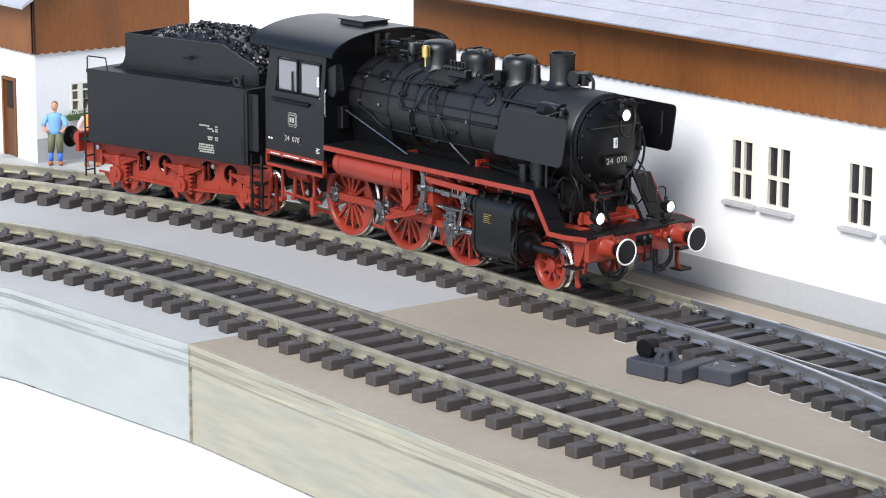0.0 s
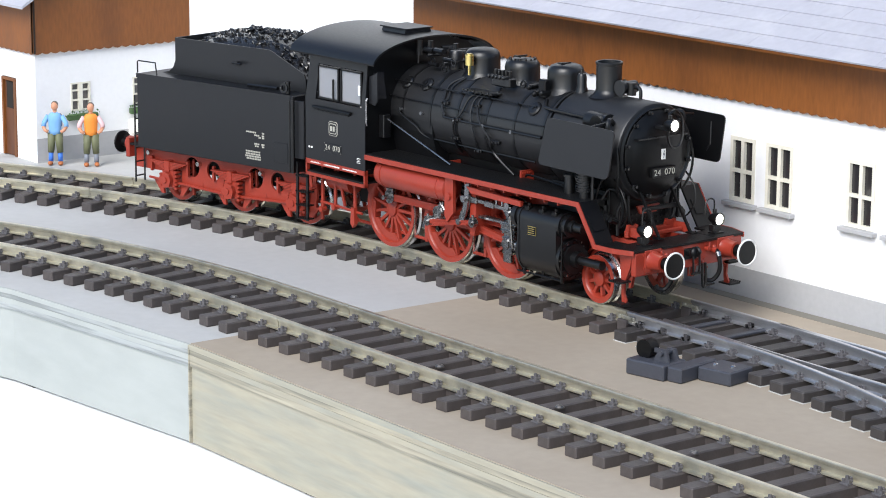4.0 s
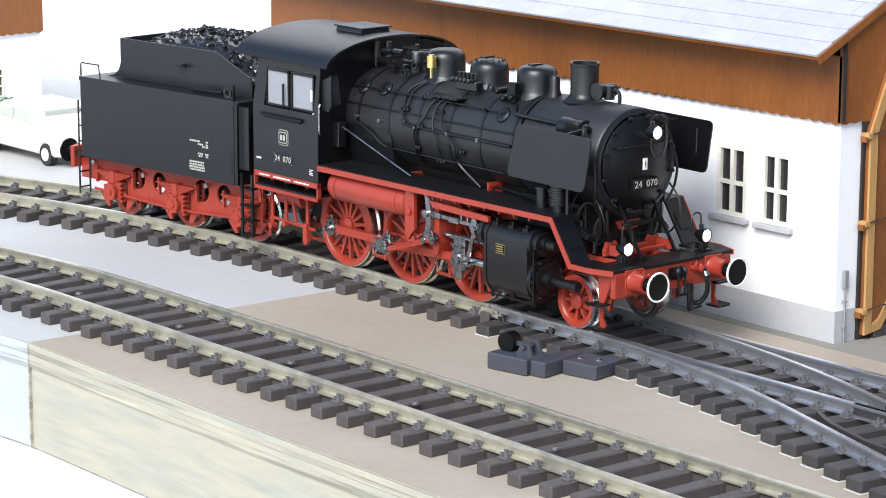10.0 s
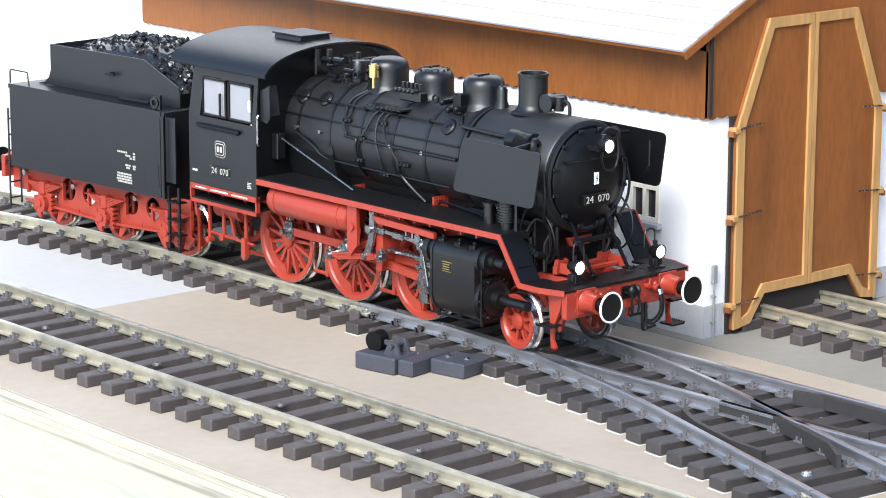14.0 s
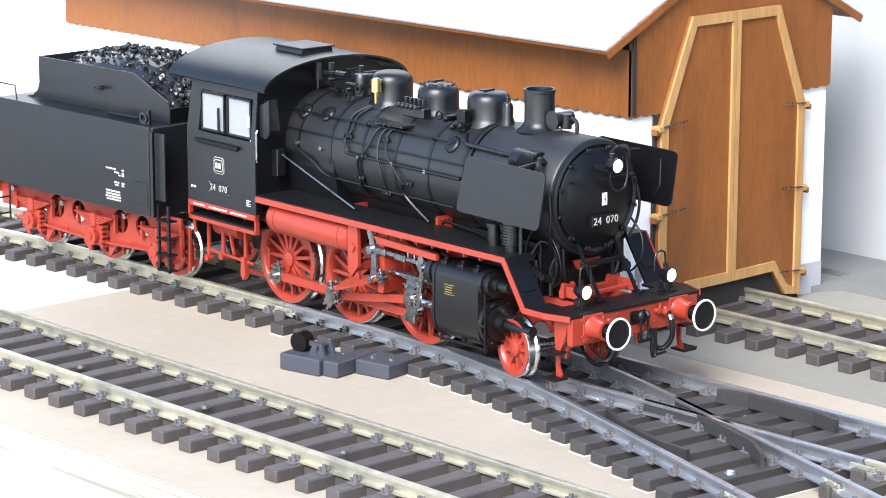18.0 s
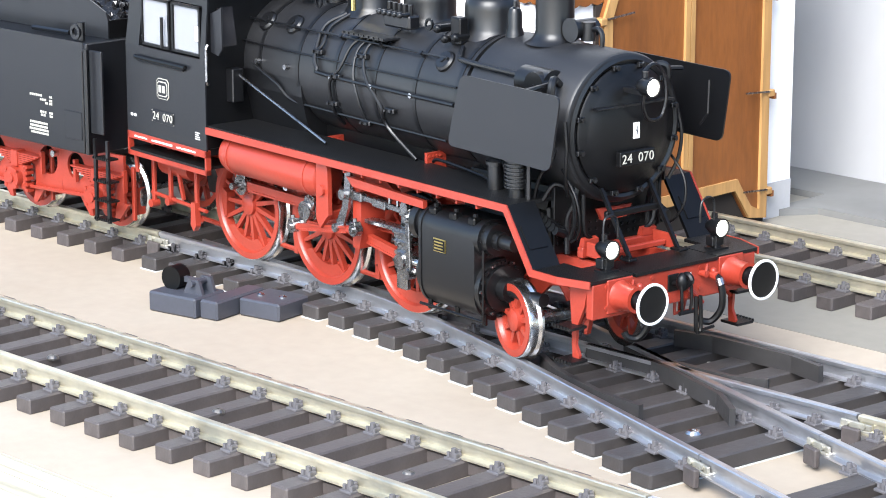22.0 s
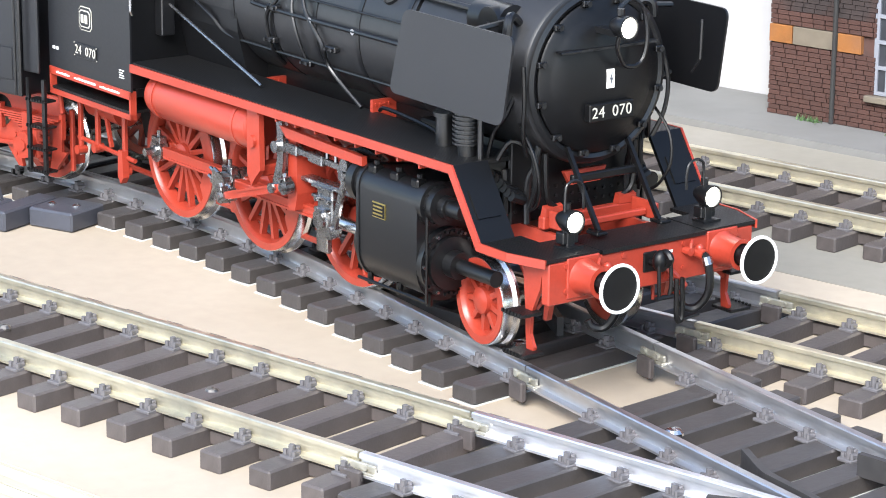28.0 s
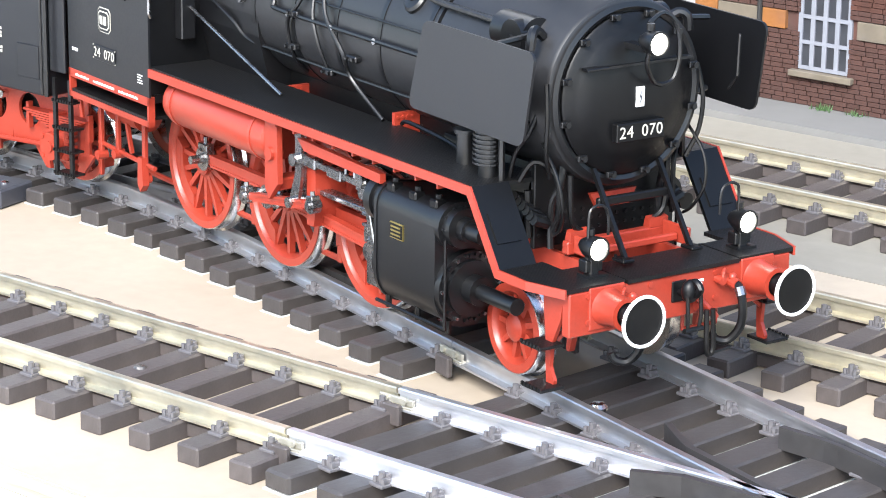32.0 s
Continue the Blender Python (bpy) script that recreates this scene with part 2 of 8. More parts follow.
STONE = material("pale_stone", (0.13, 0.110, 0.082), 0.85, tint=0.2, scale=150, second=(0.13, 0.115, 0.095), second_scale=60)
CARW = material("white_car_paint", (0.8, 0.8, 0.74), 0.35, tint=0.03, coat=0.3)
RUBBER = material("black_rubber", (0.02, 0.02, 0.02), 0.8)
LEAF = material("green_leaves", (0.06, 0.12, 0.04), 0.7, tint=0.3, scale=200)
# yard paint darkened in place of the light fading towards the back
BOARDY = material("grey_beige_board_paint", (0.215, 0.202, 0.17), 0.75, tint=0.06, scale=150, second=(0.265, 0.25, 0.22), second_scale=8, bump=0.1, bump_scale=500)
GREYMET = material("grey_metal", (0.3, 0.3, 0.31), 0.5, 0.3, tint=0.1)
HPANE = material("grey_house_pane", (0.16, 0.15, 0.15), 0.3, tint=0.15, scale=100)
BPANE = material("slate_window_pane", (0.030, 0.033, 0.040), 0.45, tint=0.25, scale=100)
FRAMEB = material("bluish_white_glazing_bar", (0.20, 0.212, 0.245), 0.6, tint=0.08)
WOODD = material("dark_door_wood", (0.12, 0.045, 0.02), 0.5, tint=0.3, scale=260, stretch=(1.5, 1.5, 0.15))
CARGLASS = material("car_window", (0.45, 0.47, 0.42), 0.15, tint=0.05)
FIG_SKIN = material("figure_skin_paint", (0.62, 0.3, 0.18), 0.6, tint=0.05)
FIG_BLUE = material("figure_light_blue_paint", (0.2, 0.42, 0.75), 0.6, tint=0.05)
FIG_ORANGE = material("figure_orange_paint", (0.85, 0.28, 0.04), 0.6, tint=0.05)
FIG_PINK = material("figure_pale_pink_paint", (0.75, 0.5, 0.52), 0.6, tint=0.05)
FIG_OLIVE = material("figure_olive_paint", (0.14, 0.15, 0.08), 0.6, tint=0.05)
FIG_SOCK = material("figure_blue_paint", (0.06, 0.2, 0.7), 0.6, tint=0.05)
FIG_GREY = material("figure_grey_paint", (0.22, 0.24, 0.28), 0.6, tint=0.05)
FIG_SHOE = material("figure_brown_paint", (0.45, 0.15, 0.05), 0.6, tint=0.05)
FIG_PACK = material("figure_dark_paint", (0.12, 0.1, 0.08), 0.6, tint=0.05)

# ---------- mesh helpers ----------
def mesh_of(bm, name, mat):
    bmesh.ops.recalc_face_normals(bm, faces=bm.faces)
    me = bpy.data.meshes.new(name)
    bm.to_mesh(me)
    bm.free()
    me.materials.append(mat)
    return me


def part(name, bm, mat, parent=None, label="", smooth=False):
    me = mesh_of(bm, name, mat)
    if smooth:
        me.polygons.foreach_set("use_smooth", [True] * len(me.polygons))
        me.set_sharp_from_angle(angle=radians(35))
    ob = new(name, me)
    ob.parent = parent
    if label:
        tagged(ob, label)
    return ob


def piece(name, me, parent, m):
    """One more object on a shared mesh."""
    ob = new(name, me)
    ob.parent = parent
    ob.matrix_basis = m
    return ob


def thing(name, label, category, m=None, group="", kind=""):
    ob = new(name)
    ob.empty_display_size = 0.01
    if m is not None:
        ob.matrix_basis = m
    return tagged(ob, label, category, group, kind)


def box(bm, x0, x1, y0, y1, z0, z1, bevel=0.0, m=None):
    r = bmesh.ops.create_cube(bm, size=1.0)
    vs = r["verts"]
    bmesh.ops.transform(bm, verts=vs, matrix=Matrix.LocRotScale(((x0 + x1) / 2, (y0 + y1) / 2, (z0 + z1) / 2), None, (abs(x1 - x0), abs(y1 - y0), abs(z1 - z0))))
    if bevel:
        es = list({e for v in vs for e in v.link_edges})
        r2 = bmesh.ops.bevel(bm, geom=es, offset=bevel, segments=1, affect="EDGES")
        vs = list({v for f in r2["faces"] for v in f.verts} | {v for v in vs if v.is_valid})
        vs = list({v for v in vs})
    if m is not None:
        seen = set()
        stack = list(vs)
        while stack:
            v = stack.pop()
            if v in seen:
                continue
            seen.add(v)
            stack.extend(e.other_vert(v) for e in v.link_edges)
        bmesh.ops.transform(bm, verts=list(seen), matrix=m)
    return bm


def cyl(bm, p0, p1, r, seg=16, r2=None, caps=True):
    p0, p1 = Vector(p0), Vector(p1)
    d = p1 - p0
    q = d.to_track_quat("Z", "Y").to_matrix().to_4x4()
    bmesh.ops.create_cone(bm, cap_ends=caps, segments=seg, radius1=r, radius2=r if r2 is None else r2, depth=d.length,
                          matrix=Matrix.Translation((p0 + p1) / 2) @ q)
    return bm


def ball(bm, c, r, u=14, v=8, scale=(1, 1, 1)):
    bmesh.ops.create_uvsphere(bm, u_segments=u, v_segments=v, radius=1.0, matrix=Matrix.LocRotScale(c, None, (r * scale[0], r * scale[1], r * scale[2])))
    return bm


def tube(bm, pts, r, seg=8, smooth_steps=0):
    """A pipe along a line of points."""
    P = [Vector(p) for p in pts]
    if smooth_steps:
        Q = []
        for i in range(len(P) - 1):
            a, b, c, d = P[max(i - 1, 0)], P[i], P[i + 1], P[min(i + 2, len(P) - 1)]
            for k in range(smooth_steps):
                t = k / smooth_steps
                Q.append(0.5 * ((2 * b) + (c - a) * t + (2 * a - 5 * b + 4 * c - d) * t * t + (3 * b - a - 3 * c + d) * t ** 3))
        Q.append(P[-1])
        P = Q
    rings = []
    side = None
    for i, p in enumerate(P):
        d = (P[min(i + 1, len(P) - 1)] - P[max(i - 1, 0)]).normalized()
        if side is None:
            side = d.orthogonal().normalized()
        side = (side - d * side.dot(d)).normalized()
        up = d.cross(side)
        rings.append([bm.verts.new(p + r * (math.cos(2 * math.pi * k / seg) * side + math.sin(2 * math.pi * k / seg) * up)) for k in range(seg)])
    for a, b in zip(rings, rings[1:]):
        for k in range(seg):
            bm.faces.new((a[k], a[(k + 1) % seg], b[(k + 1) % seg], b[k]))
    bm.faces.new(rings[0][::-1]), bm.faces.new(rings[-1])
    return bm


def prism(bm, outline, a, b, axis="y"):
    """An outline of (u, v) pulled from a to b along an axis: y takes (x, z), x takes (y, z), z takes (x, y)."""
    def at(u, v, w):
        return {"y": (u, w, v), "x": (w, u, v), "z": (u, v, w)}[axis]
    lo = [bm.verts.new(at(u, v, a)) for u, v in outline]
    hi = [bm.verts.new(at(u, v, b)) for u, v in outline]
    n = len(outline)
    bm.faces.new(lo), bm.faces.new(hi[::-1])
    for i in range(n):
        bm.faces.new((lo[i], hi[i], hi[(i + 1) % n], lo[(i + 1) % n]))
    return bm


def lathe(bm, prof, seg=24, m=None):
    """A profile of (radius, height) turned round z, then placed by m."""
    rings = []
    vs = []
    for r, z in prof:
        if r < 1e-6:
            v = bm.verts.new((0, 0, z))
            rings.append([v])
            vs.append(v)
        else:
            ring = [bm.verts.new((r * math.cos(2 * math.pi * k / seg), r * math.sin(2 * math.pi * k / seg), z)) for k in range(seg)]
            rings.append(ring)
            vs += ring
    for a, b in zip(rings, rings[1:]):
        for k in range(seg):
            if len(a) == 1 and len(b) == 1:
                continue
            if len(a) == 1:
                bm.faces.new((a[0], b[k], b[(k + 1) % seg]))
            elif len(b) == 1:
                bm.faces.new((a[k], a[(k + 1) % seg], b[0]))
            else:
                bm.faces.new((a[k], a[(k + 1) % seg], b[(k + 1) % seg], b[k]))
    if m is not None:
        bmesh.ops.transform(bm, verts=vs, matrix=m)
    return bm


def strip(bm, line, profile, close=True):
    """A closed profile of (side, height) swept along a plan line of (x, y); side is to the left of the way."""
    rings = []
    n = len(line)
    for i, (x, y) in enumerate(line):
        ax, ay = line[max(i - 1, 0)]
        bx, by = line[min(i + 1, n - 1)]
        l = math.hypot(bx - ax, by - ay)
        nx, ny = -(by - ay) / l, (bx - ax) / l
        rings.append([bm.verts.new((x + nx * u, y + ny * u, v)) for u, v in profile])
    k = len(profile)
    for a, b in zip(rings, rings[1:]):
        for j in range(k):
            bm.faces.new((a[j], a[(j + 1) % k], b[(j + 1) % k], b[j]))
    bm.faces.new(rings[0]), bm.faces.new(rings[-1][::-1])
    return bm


def letters(text, size, mat, parent, m, name="lettering", label=""):
    cu = bpy.data.curves.new(name, "FONT")
    cu.body, cu.size, cu.align_x, cu.align_y, cu.extrude = text, size, "CENTER", "CENTER", 0.00008
    tmp = new(name, cu)
    me = bpy.data.meshes.new_from_object(tmp)
    bpy.data.objects.remove(tmp)
    me.materials.clear()
    me.materials.append(mat)
    ob = piece(name, me, parent, m)
    if label:
        tagged(ob, label)
    return ob


def digits(text, size, mat, parent, m):
    """A number of single raised digits side by side."""
    for i, ch in enumerate(text):
        if ch != " ":
            letters(ch, size, mat, parent, m @ pose((i - (len(text) - 1) / 2) * size * 0.545, 0, 0), "digit")

# ---------- the plan of the tracks ----------
ZR = 0.0125                      # top of the rails over the board
HALF = 0.02365                   # half the distance of the rails
YREAR, YFRONT, YGATE = 0.1925, 0.0287, 0.3475
XTURN, RTURN, ATURN = 0.032, 0.6437, radians(18)
XLEFT, RLEFT = -0.18, 0.9237
RFRONT = 0.7437


def rear_line(s):
    """Place and heading on the way of the engine: the left curve, the straight, the turnout, the crossover."""
    if s < XLEFT:
        a = (XLEFT - s) / RLEFT
        return XLEFT - RLEFT * math.sin(a), YREAR - RLEFT * (1 - math.cos(a)), a
    if s < XTURN:
        return s, YREAR, 0.0
    e = s - XTURN
    if e < RTURN * ATURN:
        a = e / RTURN
        return XTURN + RTURN * math.sin(a), YREAR - RTURN * (1 - math.cos(a)), -a
    e -= RTURN * ATURN
    return (XTURN + RTURN * math.sin(ATURN) + e * math.cos(ATURN), YREAR - RTURN * (1 - math.cos(ATURN)) - e * math.sin(ATURN), -ATURN)


# length of the straight piece in the crossover, and where its mirror image begins
XDIV = XTURN + RTURN * math.sin(ATURN)
DROP = RTURN * (1 - math.cos(ATURN))
LSTRAIGHT = (YREAR - YFRONT - 2 * DROP) / math.sin(ATURN)
SEND = XTURN + RTURN * ATURN + LSTRAIGHT
XEND2 = XDIV + LSTRAIGHT * math.cos(ATURN) + RTURN * math.sin(ATURN)


def cross_line(s):
    if s < SEND:
        return rear_line(s)
    a = min((s - SEND) / RTURN, ATURN)
    b = ATURN - a
    return XEND2 - RTURN * math.sin(b), YFRONT + RTURN * (1 - math.cos(b)), -b


def front_line(s):
    if s < XLEFT:
        a = (XLEFT - s) / RFRONT
        return XLEFT - RFRONT * math.sin(a), YFRONT - RFRONT * (1 - math.cos(a)), a
    return s, YFRONT, 0.0


def gate_line(s):
    return s, YGATE, 0.0


def straight_line(s):
    return s, YREAR, 0.0


def side_line(fn, s0, s1, off, step=0.008):
    n = max(2, int((s1 - s0) / step) + 1)
    out = []
    for i in range(n + 1):
        x, y, a = fn(s0 + (s1 - s0) * i / n)
        out.append((x - math.sin(a) * off, y + math.cos(a) * off))
    return out


RAILPROF = [(-0.0028, 0.0062), (0.0028, 0.0062), (0.0028, 0.0069), (0.0006, 0.0074), (0.0006, 0.0105), (0.00145, 0.0109),
            (0.00145, 0.0121), (0.0011, 0.0125), (-0.0011, 0.0125), (-0.00145, 0.0121), (-0.00145, 0.0109), (-0.0006, 0.0105),
            (-0.0006, 0.0074), (-0.0028, 0.0069)]


def rail(fn, s0, s1, off, mat, parent, name="rail"):
    return part(name, strip(bmesh.new(), side_line(fn, s0, s1, off), RAILPROF), mat, parent)


def sleeper_mesh(length=0.081, width=0.0085, chairs=(-HALF, HALF)):
    bm = bmesh.new()
    box(bm, -width / 2, width / 2, -length / 2, length / 2, 0.0, 0.0060, 0.0006)
    return mesh_of(bm, "sleeper", SLEEPER)


def chair_mesh():
    """Base plate with clips and bolts on both sides of the rail."""
    bm = bmesh.new()
    box(bm, -0.0027, 0.0027, -0.0060, 0.0060, 0.0058, 0.0068, 0.0002)
    for s in (-1, 1):
        box(bm, -0.0021, 0.0021, s * 0.0030 - 0.0013, s * 0.0030 + 0.0013, 0.0066, 0.0082, 0.0003)
        box(bm, -0.0010, 0.0010, s * 0.0018 - 0.0009, s * 0.0018 + 0.0009, 0.0070, 0.0090, 0.0003)
        for dx in (-0.0017, 0.0017):
            cyl(bm, (dx, s * 0.0045, 0.0064), (dx, s * 0.0045, 0.0084), 0.0007, 6)
        cyl(bm, (0, s * 0.0036, 0.0066), (0, s * 0.0036, 0.0098), 0.0010, 6)
    return mesh_of(bm, "rail_chair", CHAIR)


SLEEPER_ME, CHAIR_ME = sleeper_mesh(), chair_mesh()
TSLEEPER_ME = mesh_of(box(bmesh.new(), -0.0050, 0.0050, -0.0405, 0.0405, 0.0006, 0.0062, 0.0006), "sleeper", TSLEEPER)
CARD_ME = mesh_of(box(bmesh.new(), -0.0053, 0.0053, -0.0407, 0.0407, 0.0002, 0.0006), "underlay_card", CARD)
BAR_ME = mesh_of(box(bmesh.new(), -0.0099, 0.0099, -0.0012, 0.0012, 0.001, 0.0048), "link_bar", SLEEPER)


def sleepers(fn, s0, s1, parent, pitch=0.01985, skip=None, bars=True):
    n = int(round((s1 - s0) / pitch))
    for i in range(n):
        s = s0 + (i + 0.5) * (s1 - s0) / n
        x, y, a = fn(s)
        if skip and skip(x, y):
            continue
        wob = random.uniform(-0.4, 0.4)
        m = pose(x, y, 0, 0, 0, math.degrees(a) + wob)
        sl = piece("sleeper", SLEEPER_ME, parent, m)
        for off in (-HALF, HALF):
            piece("rail_chair", CHAIR_ME, sl, pose(0, off, 0))
        if bars and i < n - 1:
            x2, y2, a2 = fn(s + 0.5 * (s1 - s0) / n)
            bm_m = pose(x2, y2, 0, 0, 0, math.degrees(a2))
            for off in (-HALF, HALF):
                piece("link_bar", BAR_ME, parent, bm_m @ pose(0, off, 0))


def track(name, label, fn, s0, s1, mat, joints=()):
    tk = thing(name, label, "track", kind="structure")
    cuts = [s0, *joints, s1]
    for off in (-HALF, HALF):
        for a, b in zip(cuts, cuts[1:]):
            rail(fn, a + 0.0003, b - 0.0003, off, mat, tk)
    return tk


front_track = track("front_track", "brass-coloured rails on dark plastic sleepers beside the board's front edge", front_line, -0.62, 0.368, RAILY, (-0.121,))
sleepers(front_line, -0.62, 0.3745, front_track)
rear_track = track("rear_track", "dull yellowish rails on dark plastic sleepers under the engine", rear_line, -0.86, -0.02, RAILY, (-0.52,))
sleepers(rear_line, -0.86, -0.02, rear_track)
gate_track = track("gate_track", "yellowish rails on dark sleepers leading into the shed", gate_line, -0.05, 0.75, RAILY)
sleepers(gate_line, -0.05, 0.75, gate_track)
side_track = track("side_track", "yellowish rails on dark sleepers beyond the turnout", straight_line, 0.362, 0.9, RAILY)
sleepers(straight_line, 0.362, 0.9, side_track)


# ---------- the two turnouts of the crossover ----------
turnout_1 = thing("turnout_rear", "grey steel turnout with long dark sleepers and a point motor", "turnout", kind="structure")
S1END = XTURN + RTURN * ATURN + 0.135
rail(straight_line, -0.0195, 0.3615, HALF, RAILG, turnout_1, "stock_rail")
rail(cross_line, -0.0195, S1END, -HALF, RAILG, turnout_1, "stock_rail")
rail(straight_line, 0.135, 0.3615, -HALF, RAILG, turnout_1, "closure_rail")
rail(cross_line, 0.05, S1END, HALF, RAILG, turnout_1, "closure_rail")
turnout_2 = thing("turnout_front", "grey steel turnout where the crossover meets the outer track", "turnout", kind="structure")
rail(front_line, 0.3685, XEND2 + 0.06, -HALF, RAILS, turnout_2, "stock_rail")
rail(cross_line, S1END + 0.0006, SEND + RTURN * ATURN, HALF, RAILG, turnout_2, "stock_rail")
rail(front_line, 0.3685, XEND2 - 0.08, HALF, RAILS, turnout_2, "closure_rail")
rail(cross_line, S1END + 0.0006, SEND + RTURN * ATURN, -HALF, RAILG, turnout_2, "closure_rail")
back_track = track("outer_track", "yellowish rails on dark sleepers at the board's end", front_line, XEND2 + 0.0605, XEND2 + 0.4, RAILY)
sleepers(front_line, XEND2 + 0.0605, XEND2 + 0.4, back_track)


def long_sleepers(tk, x0, x1, main_y, upper, flip):
    n = int(round((x1 - x0) / 0.0188))
    for i in range(n):
        x = x0 + (i + 0.5) * (x1 - x0) / n
        # the branch at this x
        s = x
        for _ in range(30):
            bx, by, ba = cross_line(s)
            s += (x - bx)
        lo, hi = (by - 0.0415, main_y + 0.0405) if upper else (main_y - 0.0405, by + 0.0415)
        w = hi - lo
        bm_scale = Matrix.Diagonal((1, w / 0.081, 1, 1))
        ob = new("sleeper", SLEEPER_ME)
        ob.parent = tk
        ob.location, ob.scale = (x, (lo + hi) / 2, 0), (1, w / 0.081, 1)
        ob.rotation_euler = (0, 0, ba * 0.35)
        ob.data = TSLEEPER_ME
        card = new("underlay_card", CARD_ME)
        card.parent = ob
        for y in (main_y - HALF, main_y + HALF, by - HALF, by + HALF):
            piece("rail_chair", CHAIR_ME, tk, pose(x, y, 0, 0, 0, math.degrees(ba) * 0.5))


long_sleepers(turnout_1, -0.016, 0.355, YREAR, True, 1)
long_sleepers(turnout_2, 0.378, XEND2 + 0.05, YFRONT, False, -1)

# ---------- check rails, wing rails, joiners and screws of the turnouts ----------
GUARDPROF = [(-0.0011, 0.0060), (0.0011, 0.0060), (0.0011, 0.0125), (-0.0011, 0.0125)]
XMID, YMID = (XTURN + XEND2) / 2, (YREAR + YFRONT) / 2
XFROG = XDIV + (2 * HALF - DROP) / math.sin(ATURN) * math.cos(ATURN)


def mirrored(line):
    """The same line on the other turnout, turned half round about the crossover's middle."""
    return [(2 * XMID - x, 2 * YMID - y) for x, y in line]


def on_branch(x):
    s = x
    for _ in range(30):
        bx, by, ba = cross_line(s)
        s += x - bx
    return s


def branch_line(x0, x1, offs):
    """Along the branch at a changing offset."""
    out, n = [], 14
    for i in range(n + 1):
        u = i / n
        bx, by, ba = cross_line(on_branch(x0 + (x1 - x0) * u))
        o = float(np.interp(u, [k / (len(offs) - 1) for k in range(len(offs))], offs))
        out.append((bx - math.sin(ba) * o, by + math.cos(ba) * o))
    return out


GUARDS = (
    ("check_rail", branch_line(0.238, 0.306, (-HALF + 0.010, -HALF + 0.0058, -HALF + 0.0056, -HALF + 0.0058, -HALF + 0.010))),
    ("check_rail", [(0.246, YREAR + HALF - 0.0095), (0.262, YREAR + HALF - 0.0056), (0.300, YREAR + HALF - 0.0056), (0.316, YREAR + HALF - 0.0095)]),
    ("wing_rail", [(XFROG - 0.044, YREAR - HALF - 0.0002), (XFROG - 0.012, YREAR - HALF - 0.0002)] + branch_line(XFROG - 0.006, 0.3235, (HALF - 0.0042, HALF - 0.0048, HALF - 0.0052, HALF - 0.0115))),
    ("wing_rail", branch_line(XFROG - 0.044, XFROG - 0.014, (HALF, HALF)) + [(XFROG - 0.002, YREAR - HALF + 0.0045), (0.300, YREAR - HALF + 0.0050), (0.313, YREAR - HALF + 0.0110)]),
)
for tk, flip in ((turnout_1, False), (turnout_2, True)):
    for nm, line in GUARDS:
        part(nm, strip(bmesh.new(), mirrored(line) if flip else line, GUARDPROF), CHECK, tk, "dark plastic-coated " + nm.replace("_", " "))
    # the open blade beside the near stock rail
    bl = [(0.004 + 0.131 * i / 10, YREAR - HALF + 0.0046 * (1 - i / 10) ** 1.3) for i in range(11)]
    part("point_blade", strip(bmesh.new(), mirrored(bl) if flip else bl, [(-0.0005, 0.0066), (0.0009, 0.0066), (0.0009, 0.0122), (-0.0005, 0.0122)]), RAILG, tk)
    ties = bmesh.new()
    for x in (0.012, 0.040):
        p = [(x, YREAR - HALF), (x, YREAR + HALF)]
        (xa, ya), (xb, yb) = mirrored(p) if flip else p
        box(ties, xa - 0.002, xa + 0.002, min(ya, yb), max(ya, yb), 0.0062, 0.0076, 0.0003)
    part("tie_bar", ties, MOTOR, tk)


def joiner(x, y, a, tk, mat):
    """A fishplate soldered over a joint, with its clamp."""
    m = pose(x, y, 0, 0, 0, math.degrees(a))
    bm = bmesh.new()
    box(bm, -0.0066, 0.0066, -0.0026, 0.0026, 0.0063, 0.0078, 0.0003)
    box(bm, -0.0066, 0.0066, -0.0021, -0.0009, 0.0078, 0.0100, 0.0003)
    box(bm, -0.0066, 0.0066, 0.0009, 0.0021, 0.0078, 0.0100, 0.0003)
    for u in (-0.0035, 0.0035):
        cyl(bm, (u, -0.0030, 0.0092), (u, -0.0018, 0.0092), 0.0010, 8)
    ob = part("rail_joiner", bm, mat, tk, "pale metal rail joiner")
    ob.matrix_basis = m
    bm = bmesh.new()
    box(bm, -0.004, 0.0035, -0.0052, -0.0030, 0.0020, 0.0085, 0.0005)
    part("clamp", bm, SLEEPER, ob).matrix_basis = Matrix.Identity(4)


for off in (-HALF, HALF):
    x, y, a = cross_line(S1END + 0.0003)
    joiner(x - math.sin(a) * off, y + math.cos(a) * off, a, turnout_1, JOINER)
    joiner(0.3617, YREAR + off, 0, turnout_1, JOINER)
    joiner(-0.0198, YREAR + off, 0, turnout_1, JOINER)
    joiner(0.3682, YFRONT + off, 0, turnout_2, JOINER)
SCREW_ME = mesh_of(lathe(bmesh.new(), [(0.0, 0.0), (0.0024, 0.0), (0.0024, 0.0006), (0.0017, 0.0014), (0.0006, 0.0016), (0.0005, 0.0010), (0.0, 0.0010)], 14, Matrix.Identity(4)), "screw", STEEL)
DSCREW_ME = SCREW_ME.copy()
DSCREW_ME.materials.clear()
DSCREW_ME.materials.append(DARKSCREW)
for k in range(-5, 4):
    x, y, _ = front_line(-0.0063 + 0.0971 * k)
    piece("screw", DSCREW_ME, front_track, pose(x, y - 0.001, 0.0052))
